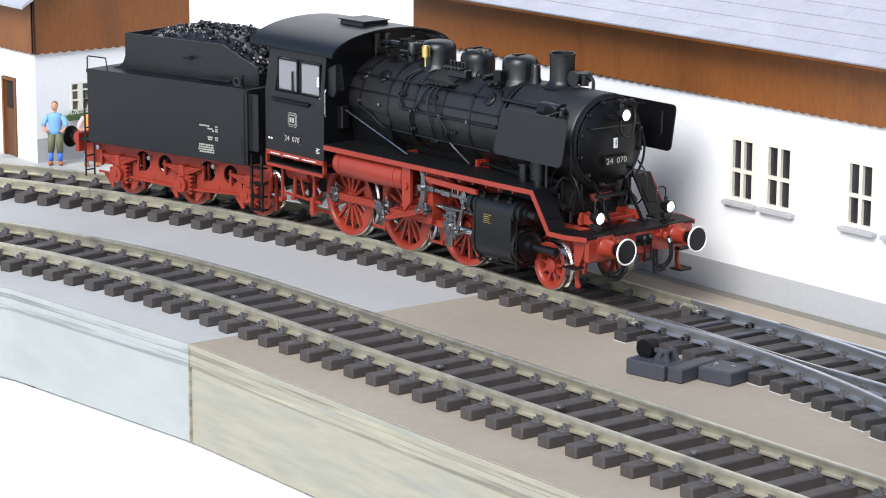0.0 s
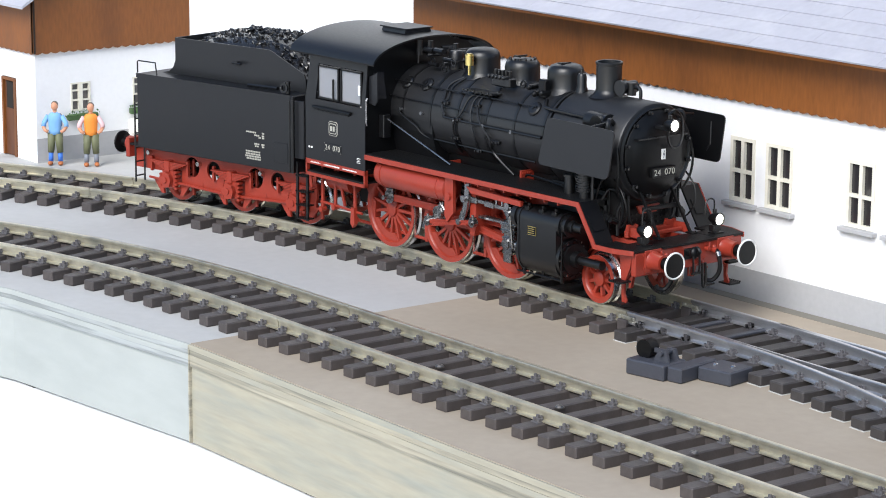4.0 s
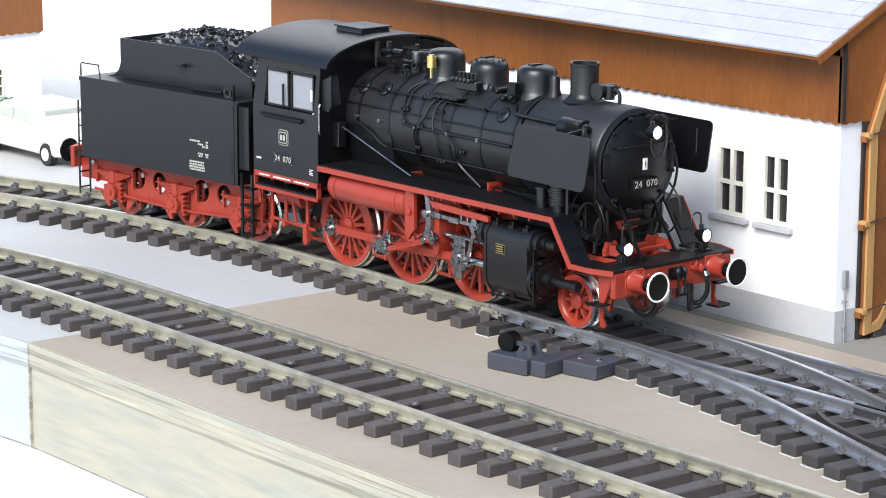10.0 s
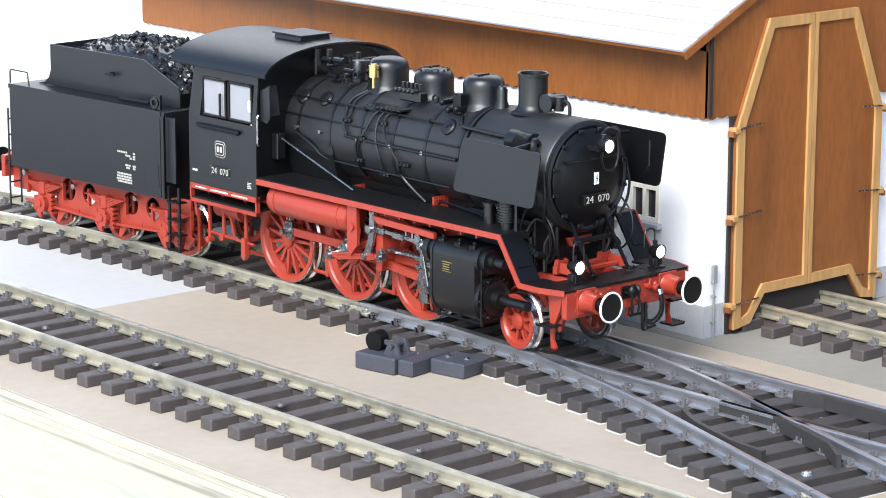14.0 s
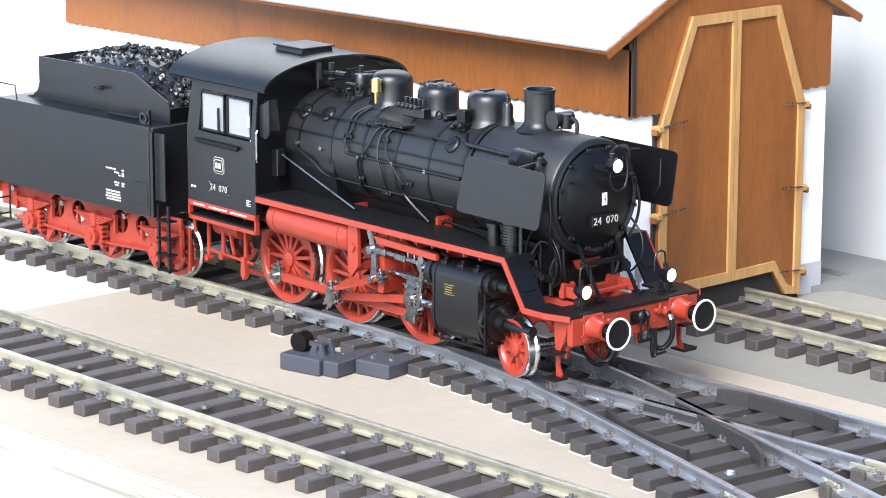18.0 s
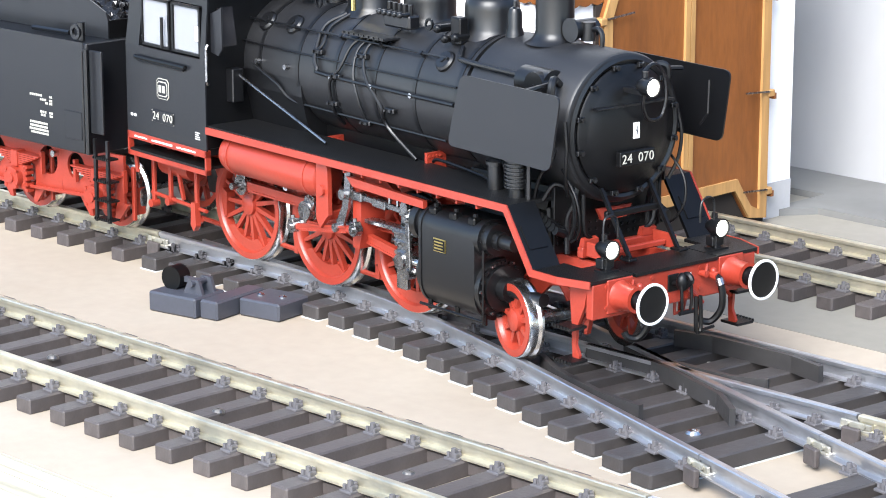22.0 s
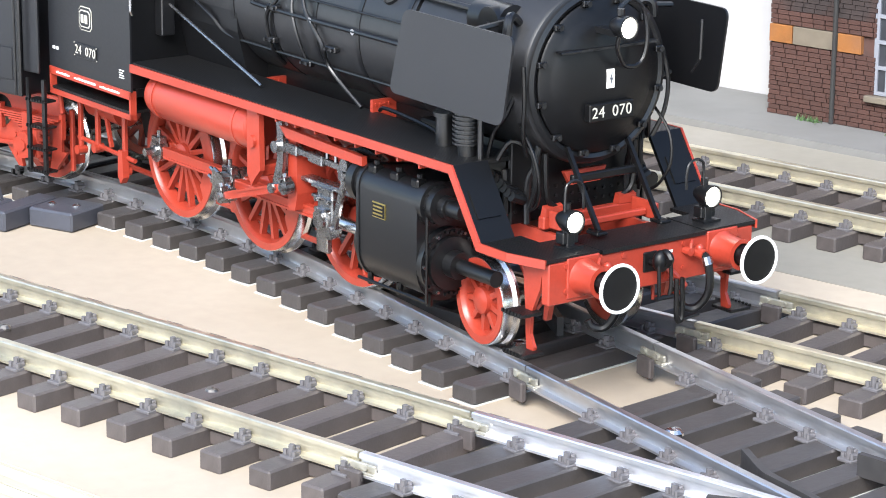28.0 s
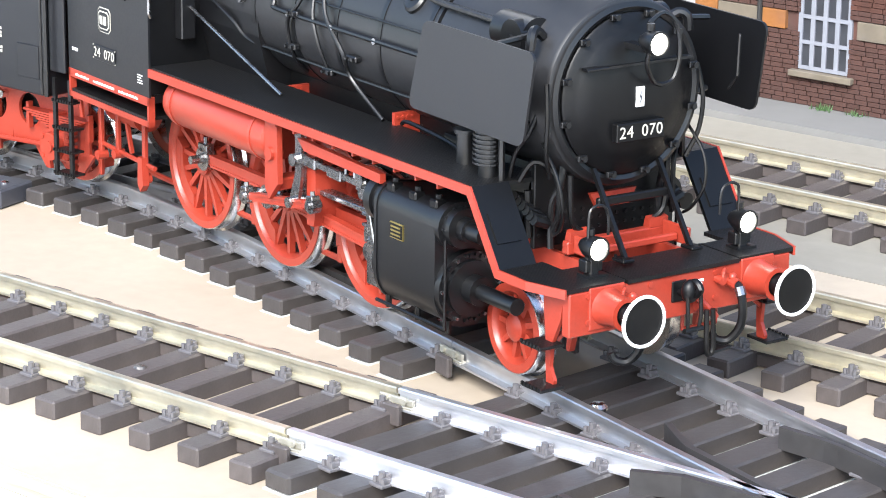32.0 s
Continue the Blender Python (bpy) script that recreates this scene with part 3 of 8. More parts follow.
for k in range(-6, 0):
    x, y, _ = rear_line(0.03 + 0.0971 * k)
    piece("screw", DSCREW_ME, rear_track, pose(x, y, 0.0052))
for x, y, turn in ((0.1555, 0.1478, -12), (0.1935, 0.1388, -15), (0.2700, 0.2005, 0)):
    tab = bmesh.new()
    box(tab, -0.0021, 0.0021, -0.0050, 0.0030, 0.0044, 0.0050, 0.0002)
    box(tab, -0.0021, 0.0021, -0.0058, -0.0050, 0.0020, 0.0050, 0.0002)
    cyl(tab, (0, -0.0020, 0.0050), (0, -0.0020, 0.0060), 0.0010, 10)
    part("contact_tab", tab, TABM, turnout_1, "pale metal contact tab").matrix_basis = pose(x, y, 0, 0, 0, turn)
for x, y in ((0.3237, 0.1262),):
    piece("screw", SCREW_ME, turnout_1, pose(x, y, 0.0058) @ Matrix.Diagonal((1.25, 1.25, 1.25, 1)))
for x, y in ((0.4116, 0.0905), (0.478, 0.0430), (0.56, 0.0300)):
    piece("screw", SCREW_ME, turnout_2, pose(x, y, 0.0058) @ Matrix.Diagonal((1.25, 1.25, 1.25, 1)))

# ---------- boards and ground ----------
EDGE = [(-1.25, -0.42), (-0.8, -0.2), (-0.55, -0.105), (-0.315, -0.053), (-0.142, -0.0385)]
EDGE2 = [(-0.142, -0.0385), (0.1, -0.0440), (0.5, -0.048), (1.3, -0.06)]
ZB = -0.0556


def slab(name, outline, z0, z1, mat, label):
    ob = part(name, prism(bmesh.new(), outline, z0, z1, "z"), mat)
    return tagged(ob, label, "board", kind="structure")


slab("ground_grey", [(x, y) for x, y in EDGE] + [(-0.1345, 0.5100), (-2.2, 0.5100), (-2.2, -0.42)], -0.012, 0.0, BOARDG, "pale grey painted baseboard top")
slab("ground_beige", [(x, y) for x, y in EDGE2] + [(1.3, 0.2718), (-0.1385, 0.2718)], -0.012, 0.0003, BOARDB, "beige painted baseboard top")
slab("ground_yard", [(-0.1385, 0.2724), (1.3, 0.2724), (1.3, 0.5100), (-0.134, 0.5100)], -0.012, 0.0003, BOARDY, "grey-beige painted baseboard before the shed gate")
slab("pavement", [(0.1150, 0.4210), (0.1310, 0.4440), (0.9, 0.4440), (0.9, 0.5100), (-0.1, 0.5100), (-0.1, 0.4700), (0.1150, 0.4700)], 0.0003, 0.0035, GREYSHELF, "pale grey pavement strip before the brick front")
for nm, line, mat, lb in (("fascia_grey", EDGE, FASCIAG, "blue-grey painted board side"), ("fascia_yellow", EDGE2, FASCIAY, "pale yellow painted board side with brushed streaks")):
    fa = tagged(part(nm, strip(bmesh.new(), line, [(0.0, ZB), (0.012, ZB), (0.012, -0.0125), (0.0, -0.0125)]), mat), lb, "board side", kind="structure")
    for k, (za, zb, pr) in enumerate(((-0.0030, -0.0001, 0.0003), (-0.0058, -0.00308, 0.0), (-0.0087, -0.00588, 0.0002), (-0.0124, -0.00878, 0.0))):
        part("ply_layer", strip(bmesh.new(), line, [(-0.0012 - pr, za), (0.004, za), (0.004, zb), (-0.0012 - pr, zb)]), (PLYEDGEY if mat is FASCIAY else PLYEDGE) if k % 2 else mat, fa)
tagged(part("fascia_joint", box(bmesh.new(), -0.1428, -0.1416, -0.0402, -0.0300, ZB, -0.0004), PLYEDGEY), "dark gap between two board sides", "joint", kind="structure")
# dark pieces added as the spots of shade along the boards' foot
for x in (-0.31, -0.36, -0.02, 0.06):
    yb = float(np.interp(x, [q[0] for q in EDGE + EDGE2[1:]], [q[1] for q in EDGE + EDGE2[1:]]))
    tagged(part("foot_pad", box(bmesh.new(), x - 0.012, x + 0.012, yb + 0.002, yb + 0.014, -0.0570, ZB, 0.0002), DARKGAP), "thin dark piece as shade under the board", "pad", group="pads under the boards")
tagged(part("table", prism(bmesh.new(), [(-2.8, -2.2), (2.4, -2.2), (2.4, 1.2), (-2.8, 1.2)], -0.1, -0.0570, "z"), ROOMFLOOR), "white table top under the boards", "table", kind="structure")
tagged(part("floor", prism(bmesh.new(), [(-6, -6), (6, -6), (6, 4), (-6, 4)], -0.86, -0.80, "z"), PLINTH), "plain grey room floor under the table", "floor", kind="structure")
tagged(part("wall_back", box(bmesh.new(), -3.0, -0.0005, 0.5105, 0.56, -0.06, 0.9), WALLPAINT), "white painted room wall behind the layout", "wall", kind="structure")
tagged(part("wall_side", box(bmesh.new(), 0.0, 0.1737, 0.5105, 0.56, -0.06, 0.9), PLASTER), "rough plastered wall beside the brick front, weaker light in its grey", "wall", kind="structure")


def scallop(x0, x1, zlow, ztop, pitch=0.0074, dip=0.0013):
    """The outline of a board with a row of small arcs along its lower edge."""
    n = max(1, int(round((x1 - x0) / pitch)))
    low = []
    for i in range(n):
        for k in range(4):
            u = k / 4
            low.append((x0 + (x1 - x0) * (i + u) / n, zlow + dip * (1 - math.sin(math.pi * u) * 1.0)))
    low.append((x1, zlow + dip))
    return low + [(x1, ztop), (x0, ztop)]


# ---------- the engine shed ----------
SX0, SX1, SY0, SY1 = -0.366, 0.1195, 0.2815, 0.4365
ZW, ZE = 0.1145, 0.1515
YAPEX, ZAPEX = 0.3590, 0.2020
shed = thing("engine_shed", "white plastered engine shed with brown boarding and a grey roof", "shed")
OPEN = [(-0.0605, -0.0400), (-0.0310, -0.0092), (0.0335, 0.0548), (0.0660, 0.0867)]
WZ0, WZ1 = 0.0558, 0.0938


def pierced(bm, u0, u1, holes, z0, z1, h0, h1, v0, v1, along_y=False):
    """A wall with holes of one height, in one piece."""
    us, zs = [u0] + [q for h in holes for q in h] + [u1], [z0, h0, h1, z1]
    seen = {}

    def vert(i, k, s):
        if (i, k, s) not in seen:
            u, v = us[i], (v0, v1)[s]
            seen[i, k, s] = bm.verts.new((v, u, zs[k]) if along_y else (u, v, zs[k]))
        return seen[i, k, s]

    def solid(i, k):
        return 0 <= i < len(us) - 1 and 0 <= k < 3 and not (k == 1 and i % 2 == 1)
    for i in range(len(us) - 1):
        for k in range(3):
            if not solid(i, k):
                continue
            for s in (0, 1):
                bm.faces.new((vert(i, k, s), vert(i + 1, k, s), vert(i + 1, k + 1, s), vert(i, k + 1, s)))
            for di, dk, a, b in ((-1, 0, (i, k), (i, k + 1)), (1, 0, (i + 1, k), (i + 1, k + 1)), (0, -1, (i, k), (i + 1, k)), (0, 1, (i, k + 1), (i + 1, k + 1))):
                if not solid(i + di, k + dk):
                    bm.faces.new((vert(*a, 0), vert(*b, 0), vert(*b, 1), vert(*a, 1)))
    return bm


part("front_wall", pierced(bmesh.new(), SX0, SX1, OPEN, 0.0, 0.1480, WZ0, WZ1, SY0, SY0 + 0.005), WALLW, shed, "white plastered wall")
part("gable_wall", prism(bmesh.new(), [(SY0 + 0.005, 0.0), (SY1, 0.0), (SY1, 0.155), (YAPEX, ZAPEX - 0.006), (SY0 + 0.005, 0.155)], SX1 - 0.005, SX1, "x"), WALLW, shed, "white plastered gable wall")
part("gable_wall", prism(bmesh.new(), [(SY0 + 0.005, 0.0), (SY1, 0.0), (SY1, 0.155), (YAPEX, ZAPEX - 0.006), (SY0 + 0.005, 0.155)], SX0, SX0 + 0.005, "x"), WALLW, shed)
part("back_wall", box(bmesh.new(), SX0 + 0.005, SX1 - 0.005, SY1 - 0.005, SY1, 0.0, 0.150), WALLW, shed)
# near-black block added for the shade inside the shed
part("dark_interior", box(bmesh.new(), SX0 + 0.02, SX1 - 0.02, SY0 + 0.03, SY1 - 0.02, 0.0005, 0.12), DARKGAP, shed)
pb = bmesh.new()
box(pb, SX0, SX1 + 0.0006, SY0 - 0.0006, SY0 - 0.0001, 0.0, 0.0172)
box(pb, SX1 + 0.0001, SX1 + 0.0006, SY0, 0.2955, 0.0, 0.0172)
box(pb, SX1 + 0.0001, SX1 + 0.0006, 0.4190, SY1, 0.0, 0.0172)
part("plinth", pb, PLINTH, shed, "grey painted plinth band")
part("boarding", prism(bmesh.new(), scallop(SX0 - 0.001, SX1 + 0.0018, ZW, 0.1495), SY0 - 0.0026, SY0 - 0.0001), WOOD, shed, "brown stained boarding with a scalloped edge")
gb = scallop(SY0 - 0.0026, SY1 + 0.001, ZW, 0.150)
gb = gb[:-2] + [(SY1 + 0.001, 0.1575), (YAPEX, ZAPEX - 0.003), (SY0 - 0.0026, 0.1575)]
part("gable_boarding", prism(bmesh.new(), gb, SX1 + 0.0001, SX1 + 0.0020, "x"), WOOD, shed, "brown stained gable boarding")
part("corner_strip", box(bmesh.new(), SX1 + 0.0020, SX1 + 0.0032, SY0 - 0.0024, SY0 - 0.0004, ZW + 0.002, 0.1600), DARKGAP, shed)


def shed_window(x0, x1, parent, z0=WZ0, z1=WZ1, y=SY0):
    w = new("window")
    w.parent = parent
    w.empty_display_size = 0.005
    t = 0.0022
    xm, zm = (x0 + x1) / 2, (z0 + z1) / 2 - 0.001
    for a, b, c, d in ((x0, x1, z1 - t, z1), (x0, x1, z0, z0 + t), (x0, x0 + t, z0 + t, z1 - t), (x1 - t, x1, z0 + t, z1 - t), (xm - 0.0013, xm + 0.0013, z0 + t, z1 - t),
                       (x0 + t, xm - 0.0013, zm - 0.0010, zm + 0.0010), (xm + 0.0013, x1 - t, zm - 0.0010, zm + 0.0010)):
        part("frame_bar", box(bmesh.new(), a, b, y - 0.0006, y + 0.0022, c, d), FRAMEW, w)
    for a, b in ((x0 + t, xm - 0.0013), (xm + 0.0013, x1 - t)):
        for c, d in ((z0 + t, zm - 0.001), (zm + 0.001, z1 - t)):
            part("pane", box(bmesh.new(), a, b, y + 0.0014, y + 0.0018, c, d), PANE, w)
    part("sill", box(bmesh.new(), x0 - 0.0030, x1 + 0.0025, y - 0.0042, y + 0.001, z0 - 0.0026, z0 - 0.0002, 0.0002), PLINTH, w, "grey window sill")


for a, b in OPEN:
    shed_window(a, b, shed)
# roof: overlapping strips on both slopes
slope = math.atan2(ZAPEX - ZE, YAPEX - 0.2575)
run = math.hypot(ZAPEX - ZE, YAPEX - 0.2575)
RX0, RX1 = -0.371, 0.1236
for sg in (1, -1):
    y_e = 0.2575 if sg > 0 else 2 * YAPEX - 0.2575
    side = new("roof_slope")
    side.parent = shed
    side.empty_display_size = 0.01
    m = Matrix.Translation((0, y_e, ZE)) @ (Euler((slope, 0, 0)).to_matrix().to_4x4() if sg > 0 else Euler((-slope, 0, 0)).to_matrix().to_4x4())
    side.matrix_basis = m
    part("deck", box(bmesh.new(), RX0 + 0.0005, RX1 - 0.0005, sg * 0.0003, sg * run, -0.0022, -0.0004), WOOD, side, "brown roof edge boards")
    n = 9
    for k in range(n):
        seg = 5
        off = (k % 2) * 0.04
        cuts = [RX0] + [RX0 + off + (RX1 - RX0) * (i + 0.5) / seg for i in range(seg)] + [RX1]
        for a, b in zip(cuts, cuts[1:]):
            if b - a < 0.004 or b > RX1 + 1e-6:
                b = RX1
            if a >= RX1 - 0.002:
                continue
            bm = bmesh.new()
            lo, hi = run * k / n, run * (k + 1) / n + 0.001
            prism(bm, [(sg * lo, 0.0000), (sg * lo, 0.0011), (sg * hi, 0.0004), (sg * hi, -0.0003)], a + 0.0001, b - 0.0001, "x")
            part("roof_sheet", bm, ROOF, side)
    rake = bmesh.new()
    box(rake, RX1 - 0.0003, RX1 + 0.0010, 0, sg * run, -0.0042, -0.0002)
    part("rake_board", rake, WOOD, side)
# the gate: two leaves with light strips, closed
gx = SX1 + 0.0022
for side, ys in (("near", 1), ("far", -1)):
    yy = (lambda v: v) if ys > 0 else (lambda v: 0.7110 - v)
    o = [(yy(0.2985), 0.0030), (yy(0.2985), 0.1090), (yy(0.3210), 0.1632), (yy(0.3552), 0.1632), (yy(0.3552), 0.0190), (yy(0.3215), 0.0192), (yy(0.3110), 0.0048)]
    leaf = part("gate_leaf", prism(bmesh.new(), o, gx, gx + 0.0020, "x"), WOOD, shed, "brown stained gate leaf with light strips")
    w = 0.0052
    inner = [(yy(0.2985 + w), 0.0030 + w * 0.9), (yy(0.2985 + w), 0.1080), (yy(0.3240), 0.1632 - w), (yy(0.3552 - w * 0.55), 0.1632 - w), (yy(0.3552 - w * 0.55), 0.0190 + w), (yy(0.3200), 0.0192 + w), (yy(0.3100), 0.0048 + w * 1.1)]
    n = len(o)
    for i in range(n):
        j = (i + 1) % n
        part("gate_strip", prism(bmesh.new(), [o[i], o[j], inner[j], inner[i]], gx + 0.0020, gx + 0.0034, "x"), WOODL, leaf)
    for z in (0.1076, 0.0618, 0.0156):
        part("hinge", box(bmesh.new(), gx - 0.001, gx + 0.0042, yy(0.2985) - ys * 0.0032, yy(0.2985) + ys * 0.0010, z - 0.0016, z + 0.0016, 0.0004), WOODL, leaf)
        part("hinge_pin", box(bmesh.new(), gx + 0.0, gx + 0.004, yy(0.2985) - ys * 0.0044, yy(0.2985) - ys * 0.0026, z - 0.0030, z - 0.0002), WOOD, leaf)
        part("hinge_strap", tube(bmesh.new(), [(gx + 0.0042, yy(0.2995), z + 0.001), (gx + 0.0042, yy(0.3165), z + 0.0022)], 0.0005, 6), GUNMETAL, leaf)
part("gate_gap", box(bmesh.new(), SX1 + 0.0006, SX1 + 0.0021, 0.2965, 0.4145, 0.0004, ZW), DARKGAP, shed)
rb = bmesh.new()
tube(rb, [(SX1 + 0.002, 0.2868, 0.0003), (SX1 + 0.002, 0.2868, 0.0300)], 0.0006, 6)
box(rb, SX1 + 0.0010, SX1 + 0.0030, 0.2852, 0.2884, 0.0290, 0.0385, 0.0003)
for z in (0.008, 0.0215):
    box(rb, SX1 + 0.0005, SX1 + 0.0028, 0.2858, 0.2878, z, z + 0.001)
tagged(part("lever_post", rb, GREYMET), "thin grey metal lever post by the shed wall", "lever")

# ---------- the house at the far end ----------
HX, HY = -0.667, 0.158
HB = 0.0815
house = thing("house", "white plastered house with brown boarding under the roof", "house")
HY1, HX1 = 0.2885, -0.93
box_wins = [(0.1870, 0.2035), (0.2400, 0.2570)]


HZ0, HZ1 = 0.0358, 0.0570
part("side_wall", pierced(bmesh.new(), HY, HY1, box_wins, 0.0, 0.135, HZ0, HZ1, HX - 0.005, HX, True), WALLW, house, "white plastered side wall")
part("front_wall", box(box(box(bmesh.new(), HX1, -0.7175, HY, HY + 0.005, 0.0, 0.135), -0.6965, HX - 0.005, HY, HY + 0.005, 0.0, 0.135), -0.7175, -0.6965, HY, HY + 0.005, 0.0595, 0.135), WALLW, house, "white plastered front wall")
part("back_wall", box(bmesh.new(), HX1, HX - 0.005, HY1 - 0.005, HY1, 0.0, 0.135), WALLW, house)
part("end_wall", box(bmesh.new(), HX1, HX1 + 0.005, HY + 0.005, HY1 - 0.005, 0.0, 0.135), WALLW, house)
part("plinth", box(bmesh.new(), HX + 0.0001, HX + 0.0005, HY, HY1, 0.0, 0.0180), PLINTH, house, "grey painted plinth band")
part("boarding", prism(bmesh.new(), scallop(HY - 0.0025, HY1 + 0.001, HB - 0.001, 0.1210), HX + 0.0002, HX + 0.0025, "x"), WOOD, house, "brown stained boarding with a scalloped edge")
part("boarding", prism(bmesh.new(), scallop(HX1, HX + 0.0024, HB - 0.001, 0.1210), HY - 0.0025, HY - 0.0002), WOOD, house, "brown stained boarding with a scalloped edge")
part("corner_strip", box(bmesh.new(), HX + 0.0025, HX + 0.0031, HY - 0.0020, HY - 0.0008, HB, 0.1205), DARKGAP, house)
for (x0, x1, z0, z1) in ((-0.735, -0.7165, 0.099, 0.112),):
    part("upper_window", box(bmesh.new(), x0, x1, HY - 0.0030, HY - 0.0026, z0, z1), PANE, house)
part("roof", prism(bmesh.new(), [(HY - 0.016, 0.1160), (HY1 / 2 + HY / 2, 0.165), (HY1 + 0.016, 0.1160), (HY1 + 0.016, 0.1180), (HY1 / 2 + HY / 2, 0.1675), (HY - 0.016, 0.1180)], HX1 - 0.01, HX + 0.012, "x"), ROOF, house, "grey sheet roof")
for a, b in box_wins:
    w = new("window")
    w.parent = house
    w.empty_display_size = 0.005
    ym = (a + b) / 2
    for c, d, e, f in ((a, b, HZ1 - 0.0012, HZ1), (a, b, HZ0, HZ0 + 0.0012), (a, a + 0.0012, HZ0, HZ1), (b - 0.0012, b, HZ0, HZ1), (ym - 0.0016, ym + 0.0016, HZ0, HZ1),
                       (a, b, HZ0 + 0.0075, HZ0 + 0.0086), (a, b, HZ0 + 0.0148, HZ0 + 0.0159)):
        part("frame_bar", box(bmesh.new(), HX - 0.0018, HX + (0.0004 if f - e < 0.002 else 0.0007), c, d, e, f), FRAMEW, w)
    part("pane", box(bmesh.new(), HX - 0.0030, HX - 0.0022, a, b, HZ0, HZ1), HPANE, w)
    part("flower_box", box(bmesh.new(), HX + 0.0006, HX + 0.0050, a - 0.004, b + 0.004, HZ0 - 0.0062, HZ0 - 0.0018, 0.0005), LEAF, w, "flower box with green plants")
    random.seed(int(a * 1000))
    lv = bmesh.new()
    for k in range(120):
        c = Vector((HX + random.uniform(0.0, 0.0062), random.uniform(a - 0.005, b + 0.005), HZ0 + random.uniform(-0.006, 0.0005)))
        q = Euler((random.random() * 6, random.random() * 6, random.random() * 6)).to_matrix()
        vs = [lv.verts.new(c + q @ Vector(p) * 0.0016) for p in ((-0.5, 0, 0), (0, -0.35, 0.1), (0.6, 0, 0), (0, 0.35, 0.1))]
        lv.faces.new(vs)
    tagged(part("leaves", lv, LEAF, w), kind="stuff")
dr = part("door", box(bmesh.new(), -0.7172, -0.6968, HY + 0.0008, HY + 0.0028, 0.0005, 0.0590), WOODD, house, "dark brown wooden door")
for a, b, c, d in ((-0.7172, -0.7150, 0.0005, 0.0590), (-0.6990, -0.6968, 0.0005, 0.0590), (-0.7150, -0.6990, 0.0570, 0.0590)):
    part("door_frame", box(bmesh.new(), a, b, HY - 0.0012, HY + 0.0008, c, d), WOOD, dr)
part("door_panel", box(bmesh.new(), -0.7120, -0.7020, HY + 0.0003, HY + 0.0008, 0.036, 0.056), DARKGAP, dr)

# ---------- two standing toy figures by the house: plain shapes ----------


def figure(x, y, turn, shirt, sleeve, trousers, sock, label, rucksack):
    """One mesh, its colours laid on by height and side."""
    bm = bmesh.new()
    mats = [trousers, shirt, sleeve, sock, FIG_SKIN, FIG_SHOE, FIG_PACK]

    def add(k, fn):
        before = set(bm.faces)
        fn()
        for f in bm.faces:
            if f not in before:
                f.material_index = k
    for s in (-1, 1):
        add(0, lambda: cyl(bm, (s * 0.0034, 0, 0.0095), (s * 0.0026, 0, 0.0235), 0.0024, 12, 0.0031))
        add(3, lambda: cyl(bm, (s * 0.0036, 0, 0.0030), (s * 0.0034, 0, 0.0098), 0.0018, 10))
        add(5, lambda: ball(bm, (s * 0.0038, -0.0012, 0.0016), 0.0018, 10, 6, (1.1, 1.9, 0.9)))
        add(2, lambda: tube(bm, [(s * 0.0050, 0, 0.0365), (s * 0.0082, 0.0006, 0.0310), (s * 0.0085, -0.0004, 0.0285)], 0.0018, 8))
        add(4, lambda: tube(bm, [(s * 0.0085, -0.0004, 0.0285), (s * 0.0070, -0.0024, 0.0262), (s * 0.0048, -0.0026, 0.0250)], 0.0013, 8))
    add(1, lambda: lathe(bm, [(0.0, 0.0225), (0.0044, 0.0228), (0.0046, 0.0260), (0.0050, 0.0330), (0.0052, 0.0365), (0.0036, 0.0385), (0.0016, 0.0392), (0.0, 0.0392)], 16, Matrix.Diagonal((1, 0.66, 1, 1))))
    add(4, lambda: cyl(bm, (0, 0, 0.0385), (0, 0, 0.0410), 0.0015, 10))
    add(4, lambda: ball(bm, (0, -0.0003, 0.0436), 0.0028, 14, 10, (0.9, 1, 1.2)))
    add(6, lambda: ball(bm, (0, 0.0006, 0.0448), 0.0028, 12, 8, (0.95, 1, 0.95)))
    if rucksack:
        add(6, lambda: box(bm, -0.004, 0.004, 0.0034, 0.0072, 0.0270, 0.0375, 0.0012))
    me = bpy.data.meshes.new("toy_figure")
    bmesh.ops.recalc_face_normals(bm, faces=bm.faces)
    bm.to_mesh(me)
    bm.free()
    for m in mats:
        me.materials.append(m)
    me.polygons.foreach_set("use_smooth", [True] * len(me.polygons))
    ob = new("toy_figure", me)
    ob.matrix_basis = pose(x, y, 0.0001, 0, 0, turn)
    return tagged(ob, label, "figurine", "figurines by the house")


figure(-0.6530, 0.1655, 48, FIG_BLUE, FIG_BLUE, FIG_OLIVE, FIG_SOCK, "painted toy figurine in a blue shirt with a rucksack", True)
figure(-0.6330, 0.1840, 60, FIG_ORANGE, FIG_PINK, FIG_OLIVE, FIG_GREY, "painted toy figurine in an orange waistcoat with a rucksack", True)

# ---------- a white model car parked beside the house ----------
car = thing("model_car", "cream-white model estate car parked before the house", "car", pose(-0.6170, 0.2600, 0.0001, 0, 0, 0))
